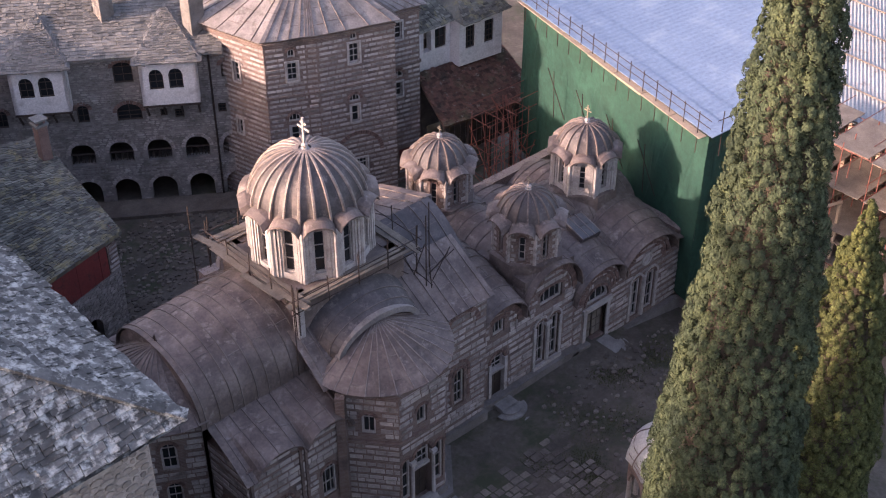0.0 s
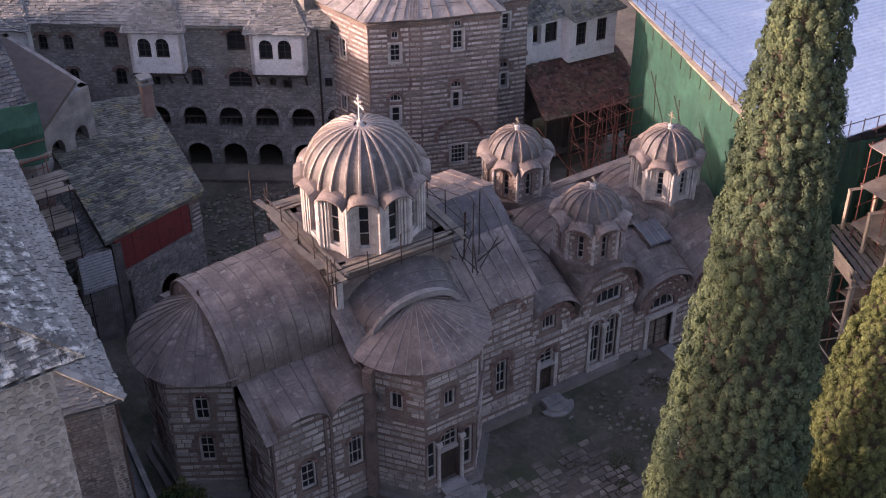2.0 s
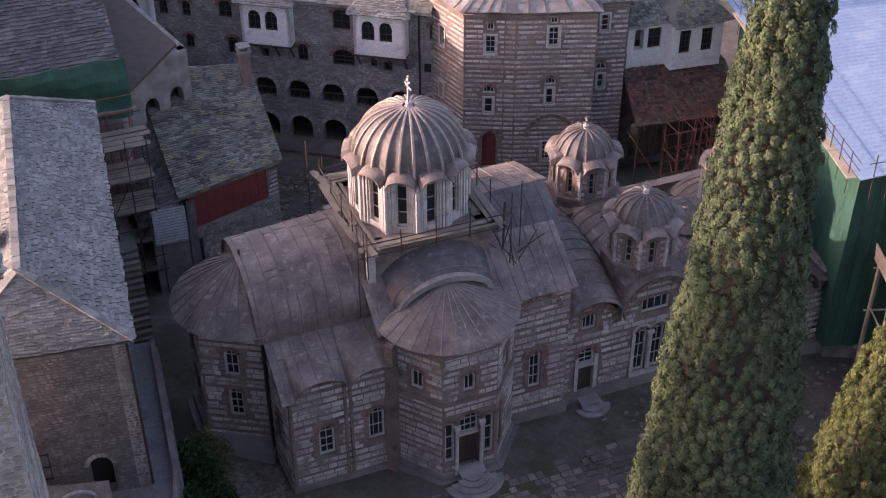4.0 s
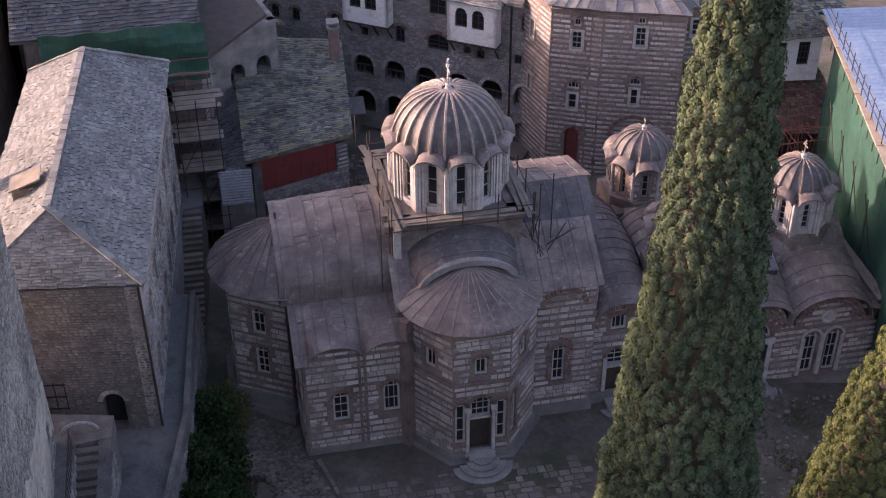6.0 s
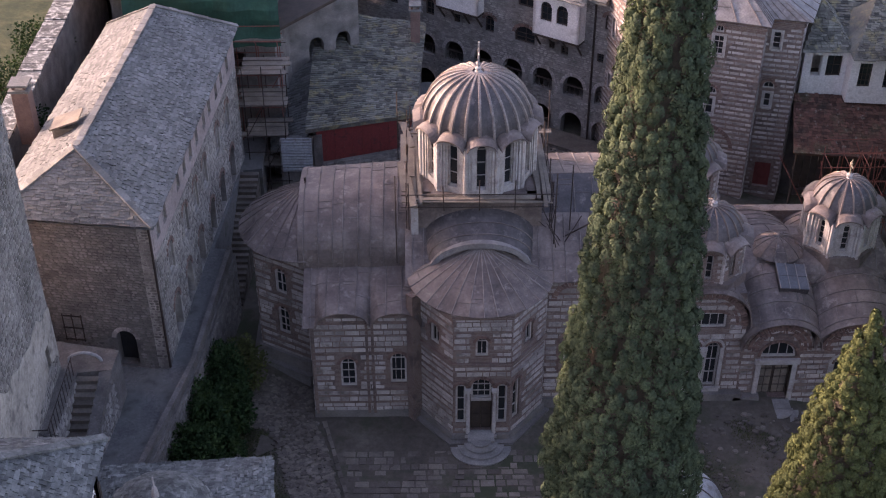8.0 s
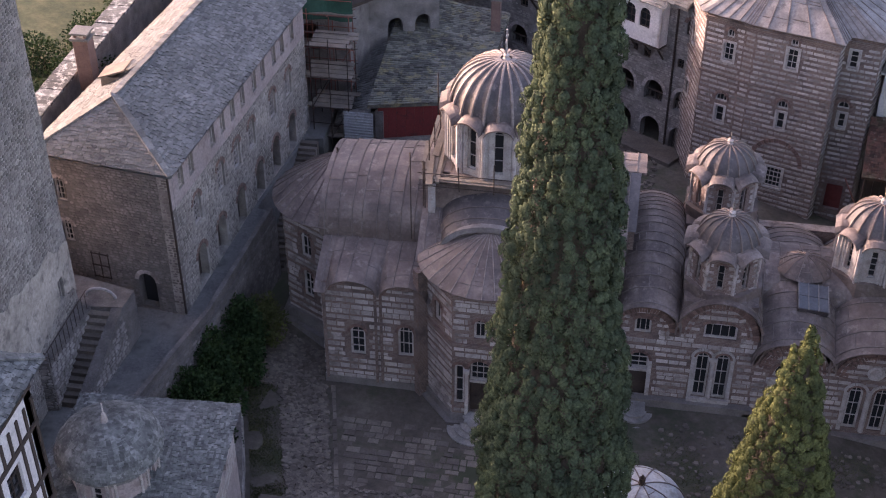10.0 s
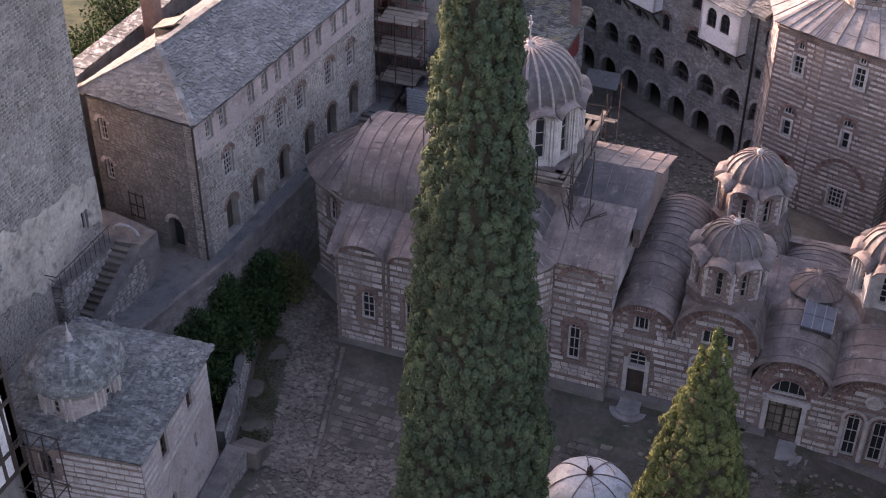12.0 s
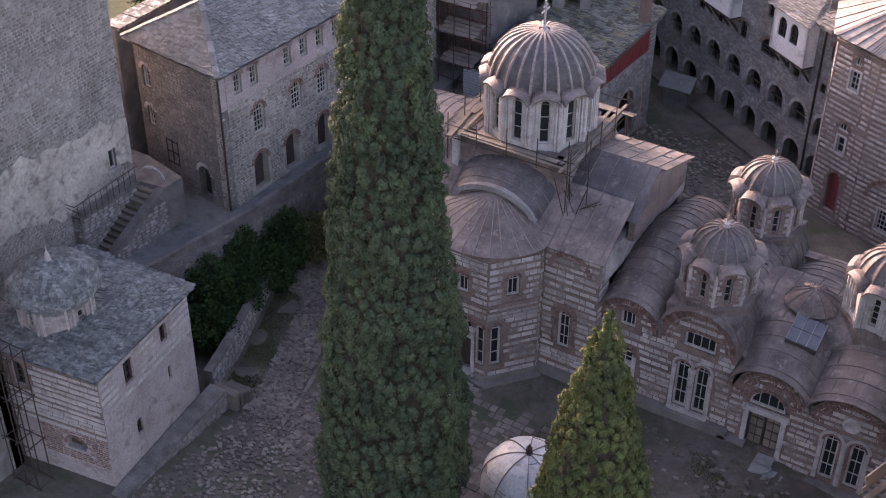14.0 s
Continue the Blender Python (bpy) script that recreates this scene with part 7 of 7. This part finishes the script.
# tin-roofed house under repair beyond the cypresses
shed = thing("repair_house", "half-ruined timber-framed house under a grey tin roof", "house", at=(30, -12, 0))
bm = bmesh.new()
sheet(bm, lambda s, t: (27.6 + 17 * s, -7.0 - 13 * t + 11.5 * s, 12.75 + 1.6 * s - 0.3 * t + 0.025 * math.sin(t * 330)), 4, 220, 0.05)
tin = part("roof", bm, TIN, shed, "pale grey corrugated tin roof")
for k in range(7):
    bm = bmesh.new()
    bar(bm, (27.6 + 2.6 * k, -7.0 + 1.76 * k, 12.83 + 0.245 * k), (27.6 + 2.6 * k, -20.0 + 1.76 * k, 12.53 + 0.245 * k), 0.05, 4)
    part("batten", bm, WOOD, tin)
bm = bmesh.new()
prism(bm, [(30.2, -7.2), (30.2, -20), (44, -12), (44, 2.5)], -1.5, 12.4)
part("wall", bm, RUBBLE_DARK, shed, "dark rubble wall behind the open front")
bm = bmesh.new()
prism(bm, [(27.9, -6.85), (28.3, -8.1), (29.3, -7.9), (29.0, -6.7)], -1.0, 12.45)
part("pier", bm, BRICK, shed, "worn brick corner pier")
for j in range(7):
    y = -8.3 - 1.9 * j
    bm = bmesh.new()
    box(bm, 27.95, 28.15, y - 0.1, y + 0.1, -1.0, 12.45)
    part("post", bm, WOOD_RAW, shed)
for z in (2.4, 5.2, 8.0, 10.4):
    bm = bmesh.new()
    bar(bm, (27.9, -7.2, z), (27.9, -20, z - 0.1), 0.12, 4)
    part("beam", bm, WOOD_RAW, shed)
    bm = bmesh.new()
    bar(bm, (27.85, -7.2, z + 0.9), (27.85, -20, z + 0.85), 0.06, 4)
    part("rail", bm, WOOD_RAW, shed)
    bm = bmesh.new()
    box(bm, 28.1, 30.3, -20, -7.4, z - 0.15, z)
    part("floor_deck", bm, WOOD, shed)
for k in range(5):
    bm = bmesh.new()
    bar(bm, (27.8, -8.3 - 2.2 * k, 5.2 + (k % 2) * 2.8), (27.8, -10.2 - 2.2 * k, 8.0 + (k % 2) * 2.4), 0.06, 4)
    part("brace", bm, WOOD_RAW, shed)
scaffold("tube_scaffold", "rusty tube scaffold with planks before the tin-roofed house", 24.2, 27.4, -19.0, -8.6, -0.6, 13.3, 3, 6, 6, RUST, 9)
# plank platform with guard boards below the netting
plat = thing("plank_platform", "raised plank platform with pale guard boards on timber posts", "platform", at=(23, -9, 0))
pa, pb = Vector((22.75, -6.9, 0)), Vector((21.1, -11.6, 0))
pd = (pb - pa).normalized()
pn = Vector((-pd.y, pd.x, 0))
for k in range(3):
    m = Matrix.Translation(pa + Vector((0, 0, 7.7 + 0.3 * k))) @ pd.to_track_quat("X", "Z").to_matrix().to_4x4()
    bm = bmesh.new()
    box(bm, random.uniform(-0.1, 0.15), 4.9 + random.uniform(-0.2, 0.3), -0.03, 0.03, 0, 0.285, m)
    part("guard_board", bm, WOOD_RAW, plat)
for k in range(9):
    m = Matrix.Translation(pa + pn * (0.25 + 0.42 * k) + Vector((0, 0, 7.5 + random.uniform(-0.03, 0.03)))) @ pd.to_track_quat("X", "Z").to_matrix().to_4x4()
    bm = bmesh.new()
    box(bm, -0.2, 4.8 + random.uniform(-0.6, 0.4), -0.14, 0.14, 0, 0.05, m)
    part("plank", bm, WOOD, plat)
for i in range(3):
    for j in range(3):
        q = pa + pd * (0.2 + 2.2 * i) + pn * (0.3 + 1.6 * j)
        bm = bmesh.new()
        box(bm, q.x - 0.08, q.x + 0.08, q.y - 0.08, q.y + 0.08, -0.8, 7.48 if j == 0 else 10.0)
        part("post", bm, WOOD_RAW, plat)
for i in range(3):
    q = pa + pd * (0.2 + 2.2 * i)
    bm = bmesh.new()
    bar(bm, q + pn * 1.8 + Vector((0, 0, 10.0)), q + pn * 3.6 + Vector((0, 0, 10.0)), 0.1, 4)
    part("beam", bm, WOOD_RAW, plat)
    for z in (1.8, 4.4, 7.2):
        bm = bmesh.new()
        bar(bm, q + Vector((0, 0, z)), q + pn * 3.6 + Vector((0, 0, z)), 0.06, 4)
        part("beam", bm, WOOD_RAW, plat)
for j in (0, 2):
    for z in (2.0, 4.6):
        bm = bmesh.new()
        bar(bm, pa + pn * (0.3 + 1.6 * j) + Vector((0, 0, z)), pb + pn * (0.3 + 1.6 * j) + Vector((0, 0, z)), 0.05, 4)
        part("rail", bm, WOOD_RAW, plat)

# domed well canopy in the courtyard
kc = (8.15, -15.6)
kiosk = thing("well_canopy", "round well canopy with a pale lead dome on columns", "canopy", at=(kc[0], kc[1], 1.3))
def kcap(s, t):
    a = 6.2832 * s
    lobe = abs(math.sin(4 * a))
    r = 2.12 * math.cos(0.5 * math.pi * t * 0.98) ** 0.8 * (1 - 0.06 * lobe * (1 - t))
    return (kc[0] + r * math.cos(a), kc[1] + r * math.sin(a), 4.9 + 1.7 * math.sin(0.5 * math.pi * t * 0.98) ** 1.15 + 0.22 * lobe * (1 - t) ** 3)


lead_roof("dome_cap", kcap, 48, 12, kiosk, 8, "pale patched lead dome", TIN)
bm = bmesh.new()
bar(bm, (kc[0], kc[1], 6.52), (kc[0], kc[1], 6.74), 0.2, 8, 0.1)
bar(bm, (kc[0], kc[1], 6.74), (kc[0], kc[1], 6.92), 0.14, 8, 0.14)
bar(bm, (kc[0], kc[1], 6.92), (kc[0], kc[1], 7.12), 0.1, 8, 0.02)
part("finial", bm, IRON, kiosk)
for k in range(8):
    x, y = polar(kc, 1.8, 45 * k)
    bm = bmesh.new()
    bar(bm, (x, y, 1.2), (x, y, 4.0), 0.13, 8, 0.11)
    part("column", bm, TRIM, kiosk)
bm = bmesh.new()
for k in range(8):
    pan = Panel(polar(kc, 1.95, 45 * k), polar(kc, 1.95, 45 * k + 45), 3.6, 4.8, [(0.15, 1.35, 3.6, 4.4, 0.6)], 0.3)
    pan.solid(bm)
bmesh.ops.remove_doubles(bm, verts=bm.verts, dist=0.001)
part("arcade", bm, BRICK, kiosk)


def cypress(name, x, y, z0, h, prof, mat, label, seed):
    """A columnar cypress: trunk, and a crown of many small scale-leaf sprays in clumps."""
    rng = np.random.default_rng(seed)
    tree = thing(name, label, "tree", at=(x, y, z0))
    bm = bmesh.new()
    bar(bm, (x, y, z0 - 0.3), (x, y, z0 + h * 0.9), 0.38, 9, 0.05)
    part("trunk", bm, BARK_AND_CORE, tree, "ridged brown trunk")
    hs, rs = np.array([p[0] for p in prof]), np.array([p[1] for p in prof])
    out = []
    z, turn = 0.25, 0.0
    while z < h - 0.15:
        rad0 = float(np.interp(z / h, hs, rs))
        gap = 0.44 * min(1.0, 0.6 + 0.22 * rad0)
        around = max(3, int(6.2832 * rad0 / (gap * 1.12)))
        turn += rng.random()
        for c in range(around):
            a = 6.2832 * (c + turn + rng.uniform(-0.28, 0.28)) / around
            zz = z + rng.uniform(-0.22, 0.22) * gap
            lump = 1.0 + 0.16 * noise.noise(Vector((math.cos(a) * 1.6, math.sin(a) * 1.6, zz * 0.55 + seed)))
            size = gap * rng.choice((0.48, 0.56, 0.64, 0.78))
            rc = max(0.0, rad0 * lump - size * 0.7 - rng.uniform(-0.12, 0.2))
            # a rounded tuft of scale leaves, drawn out upwards and outwards, with a dark gap to the next one
            k = int(270 * (0.4 + size))
            u = rng.normal(size=(k, 3)) + np.array([math.cos(a), math.sin(a), 0.5]) * 1.1
            u /= np.linalg.norm(u, axis=1)[:, None]
            knob = 1 + 0.3 * np.sin(u[:, 0] * 7 + c) * np.sin(u[:, 1] * 7 + 2 * c) * np.sin(u[:, 2] * 6 + 3 * c)
            base = np.array([x + rc * math.cos(a), y + rc * math.sin(a), z0 + zz]) + u * (size * knob * rng.uniform(0.9, 1.04, k))[:, None] * np.array([0.95, 0.95, 1.2])
            up = np.array([0, 0, 1.0]) + rng.normal(size=(k, 3)) * 0.6
            dirs = up - 0.93 * u * np.sum(up * u, axis=1)[:, None]
            dirs /= np.linalg.norm(dirs, axis=1)[:, None]
            side = np.cross(dirs, u + rng.normal(size=(k, 3)) * 0.15)
            side /= np.linalg.norm(side, axis=1)[:, None] + 1e-9
            ln = rng.uniform(0.065, 0.115, k)
            p1 = base + dirs * (ln * 0.55)[:, None] + side * (ln * 0.36)[:, None]
            p2 = base + dirs * (ln * 0.55)[:, None] - side * (ln * 0.36)[:, None]
            out.append(np.stack([base, p1, base + dirs * ln[:, None], p2], 1).reshape(-1, 3))
        z += gap * 0.92
    v = np.concatenate(out)
    q = len(v) // 4
    me = bpy.data.meshes.new("crown")
    me.from_pydata(v.tolist(), [], np.arange(q * 4).reshape(-1, 4).tolist())
    part_mesh("crown", me, mat, tree, "dense dark green sprays")
    # solid bark-brown core, added so the gaps in the crown look shaded
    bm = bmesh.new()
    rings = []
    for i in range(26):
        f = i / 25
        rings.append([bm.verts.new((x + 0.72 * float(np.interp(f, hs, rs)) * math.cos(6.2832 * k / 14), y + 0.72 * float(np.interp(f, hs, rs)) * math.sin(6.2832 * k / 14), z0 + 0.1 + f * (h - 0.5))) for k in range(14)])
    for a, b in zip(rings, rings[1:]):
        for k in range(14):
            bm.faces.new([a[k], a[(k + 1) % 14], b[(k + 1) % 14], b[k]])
    part("inner_core", bm, BARK_AND_CORE, tree, "smooth brown core that puts shade into the gaps of the crown")
    return tree


CYP = [(0, 0.8), (0.05, 2.2), (0.18, 2.95), (0.34, 2.7), (0.55, 1.95), (0.75, 1.4), (0.9, 0.85), (1, 0.1)]
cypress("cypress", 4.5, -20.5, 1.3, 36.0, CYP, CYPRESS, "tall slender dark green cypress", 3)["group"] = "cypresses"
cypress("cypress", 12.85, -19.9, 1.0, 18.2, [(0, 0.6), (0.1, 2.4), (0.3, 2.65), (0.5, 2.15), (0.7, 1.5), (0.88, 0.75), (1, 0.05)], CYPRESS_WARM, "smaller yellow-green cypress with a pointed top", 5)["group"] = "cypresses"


def shrub(x, y, z, r, h, n, mat, label, seed):
    """A bush: stems and a loose crown of leaf clumps."""
    rng = np.random.default_rng(seed)
    b = thing("shrub", label, "shrub", "shrubs by the wall", at=(x, y, z))
    bm = bmesh.new()
    for k in range(7):
        a = rng.random() * 6.28
        bar(bm, (x, y, z - 0.2), (x + 0.6 * r * math.cos(a), y + 0.6 * r * math.sin(a), z + h * rng.uniform(0.5, 0.85)), 0.05, 5, 0.015)
    part("stem", bm, BARK_AND_CORE, b)
    u = rng.normal(size=(n, 3))
    u /= np.linalg.norm(u, axis=1)[:, None]
    rad = rng.random(n) ** 0.4
    lump = np.array([1 + 0.35 * noise.noise(Vector(v) * 2.0 + Vector((seed, 0, 0))) for v in u])
    c = np.array([x, y, z + h * 0.5]) + u * (rad * lump)[:, None] * np.array([r, r, h * 0.55])
    d = u + rng.normal(size=(n, 3)) * 0.7
    d /= np.linalg.norm(d, axis=1)[:, None]
    s = np.cross(d, rng.normal(size=(n, 3)))
    s /= np.linalg.norm(s, axis=1)[:, None]
    ln = rng.uniform(0.1, 0.22, n)[:, None]
    v = np.stack([c, c + d * ln * 0.5 + s * ln * 0.35, c + d * ln, c + d * ln * 0.5 - s * ln * 0.35], 1).reshape(-1, 3)
    v[:, 2] = np.maximum(v[:, 2], z - 0.1)
    me = bpy.data.meshes.new("crown")
    me.from_pydata(v.tolist(), [], np.arange(n * 4).reshape(-1, 4).tolist())
    part_mesh("crown", me, mat, b)


shrub(-13.3, -8.4, 1.4, 1.3, 4.2, 12000, SHRUB, "dark evergreen shrub against the terrace wall", 1)
shrub(-13.35, -11.0, 1.4, 1.5, 3.8, 11000, SHRUB, "dark evergreen shrub against the terrace wall", 2)
shrub(-12.9, -5.4, 1.6, 1.4, 3.8, 9000, SHRUB, "dark evergreen shrub against the terrace wall", 3)
shrub(-11.9, -4.0, 1.8, 1.1, 2.9, 3500, CYPRESS_WARM, "lighter green leafy shrub by the apse", 4)
shrub(-12.45, -6.9, 1.4, 1.25, 3.2, 8000, SHRUB, "dark evergreen shrub behind the garden wall", 7)
shrub(-12.55, -9.7, 1.4, 1.3, 3.2, 8000, SHRUB, "dark evergreen shrub behind the garden wall", 8)
shrub(-12.1, -12.6, 1.5, 1.25, 2.4, 7000, SHRUB, "dark evergreen shrub behind the garden wall", 9)
shrub(-13.6, -14.0, 1.6, 1.3, 2.6, 5000, SHRUB, "dark evergreen shrub behind the garden wall", 6)

for k, (x, y) in enumerate(((-24, -3), (-26, 1), (-23.8, 4.5), (-25, 9), (-27.5, 6), (-24.5, 14))):
    shrub(x, y, 11.2, 1.8, 2.4, 2500, SHRUB, "green shrub on the overgrown bank", 20 + k)

# rubble cobbles, paving and grass of the court
rng = np.random.default_rng(21)


def stones(name, count, inside, size, mat, label, parts=0, flat=0.35, part_name="cobble"):
    verts, faces = [], []
    made = 0
    k = 0
    while made < count and k < count * 30:
        k += 1
        x, y = inside(rng)
        if x is None:
            continue
        made += 1
        r = rng.uniform(*size)
        a = rng.random() * 6.28
        z = ground_z(x, y) + 0.03
        n = 7
        rr = r * rng.uniform(0.75, 1.2, n)
        base = len(verts)
        for f, hh in ((1.0, -0.08), (0.8, flat * r)):
            for i in range(n):
                verts.append((x + rr[i] * f * math.cos(a + 6.283 * i / n), y + 0.8 * rr[i] * f * math.sin(a + 6.283 * i / n), z + hh + rng.uniform(-0.01, 0.01)))
        faces += [tuple(base + n + i for i in range(n))] + [(base + i, base + (i + 1) % n, base + n + (i + 1) % n, base + n + i) for i in range(n)]
    me = bpy.data.meshes.new(name)
    me.from_pydata(verts, [], faces)
    tagged(part_mesh(name, me, mat), label, "stones", kind="stuff")


def in_rubble(r):
    x, y = r.uniform(-12.0, -5.5), r.uniform(-16, 1)
    lo = -12.6 + (-(y + 6.0)) * 0.32 if y < -6 else -12.6
    if x < lo + (1.9 if y < -7 else 0.6) or (x > -8.4 and y > -6.2) or (x > -7.6 + 0.28 * (-8 - y) and y < -6) or (x + 8.5) ** 2 + y ** 2 < 14:
        return None, None
    return x, y


stones("cobbles", 2600, in_rubble, (0.09, 0.2), PAVING, "rough cobbles set in earth")


def in_path(r):
    x, y = r.uniform(-8, 6), r.uniform(-34, -13)
    if x < -7.3 or abs(x - (-3.5 + 0.1 * (y + 13))) > 3.2 + r.normal() * 0.5:
        return None, None
    return x, y


stones("path_stones", 2400, in_path, (0.07, 0.17), PAVING, "worn path stones set in earth")


def in_court(r):
    x, y = r.uniform(-8, 8), r.uniform(8, 22)
    return x, y


stones("court_cobbles", 1800, in_court, (0.1, 0.2), PAVING, "cobbles of the rear court")


def in_west(r):
    return r.uniform(9, 24), r.uniform(-14, -6)


stones("court_gravel", 500, in_west, (0.06, 0.2), PAVING, "scattered stones in the court")

def grass(label, count, inside, height):
    at = [(x, y) for x, y in (inside(rng) for _ in range(count)) if x is not None]
    verts, faces = [], []
    for x, y in at:
        z, a, hh, lean = ground_z(x, y), rng.random() * 6.2832, height * rng.uniform(0.5, 1.2), rng.uniform(-0.08, 0.08)
        dx, dy = 0.03 * math.cos(a), 0.03 * math.sin(a)
        n = len(verts)
        verts += [(x - dx, y - dy, z - 0.02), (x + dx, y + dy, z - 0.02), (x + lean + 0.3 * dx, y + lean, z + hh)]
        faces.append((n, n + 1, n + 2))
    me = bpy.data.meshes.new("grass")
    me.from_pydata(verts, [], faces)
    tagged(part_mesh("grass", me, GRASS), label, "grass", kind="stuff")


def beside_wall(r):
    y = r.uniform(-17, -6)
    edge = -9.7 - 0.31 * (y + 15.6)
    x = edge + 0.3 + abs(r.normal()) * 1.3
    return (x, y) if noise.noise(Vector((x * 0.7, y * 0.7, 3.0))) > -0.3 else (None, None)


def before_narthex(r):
    x, y = r.uniform(5.5, 19.5), r.uniform(-13.5, -6.4)
    return (x, y) if noise.noise(Vector((x * 0.35, y * 0.35, 9.0))) > -0.15 + 0.3 * r.random() and (x - 7.75) ** 2 + (y + 6.2) ** 2 > 2 and (x - 15.3) ** 2 + (y + 5.9) ** 2 > 3 else (None, None)


grass("rough grass along the garden wall", 15000, beside_wall, 0.07)
grass("thin mossy grass in the court before the narthex", 40000, before_narthex, 0.05)
kerb = thing("stone_kerb", "row of long kerb stones edging the paving", "kerb", at=(-6.5, -10, 1.3))
for k in range(22):
    p, q = Vector((-7.7, -6.2, 0)).lerp(Vector((-4.9, -17.0, 0)), k / 22), Vector((-7.7, -6.2, 0)).lerp(Vector((-4.9, -17.0, 0)), (k + 0.94) / 22)
    m = Matrix.Translation(p) @ (q - p).to_track_quat("X", "Z").to_matrix().to_4x4()
    bm = bmesh.new()
    z = ground_z(p.x, p.y)
    box(bm, 0, (q - p).length, -0.1 + random.uniform(-0.03, 0.03), 0.1, z - 0.2, z + 0.09 + random.uniform(-0.02, 0.03), m)
    part("kerb_stone", bm, PAVING_PIECE, kerb)

paving = thing("pavement", "worn stone slab paving round the choir", "pavement", kind="structure")
pm = random.Random(33)
count = 0
rest = bmesh.new()
y = -8.3
while y > -17.0:
    h = pm.uniform(0.3, 0.5)
    x = -6.9 + 0.28 * (-8.3 - y) + pm.uniform(0, 0.3)
    while x < 8.0:
        w = pm.uniform(0.3, 0.75)
        if pm.random() < 0.78:
            z = ground_z(x + w / 2, y - h / 2) + 0.03 + pm.uniform(-0.025, 0.02)
            tgt = bmesh.new() if count < 260 else rest
            q = [(x + 0.03 + pm.uniform(0, 0.04), y - 0.03), (x + 0.03, y - h + 0.03 + pm.uniform(0, 0.04)), (x + w - 0.03, y - h + 0.03), (x + w - 0.03 - pm.uniform(0, 0.04), y - 0.03)]
            prism(tgt, q, z - 0.12, z)
            if count < 260:
                part("paving_slab", tgt, PAVING_PIECE, paving)
            count += 1
        x += w
    y -= h
tagged(part("paving_rest", rest, PAVING, paving), kind="stuff")
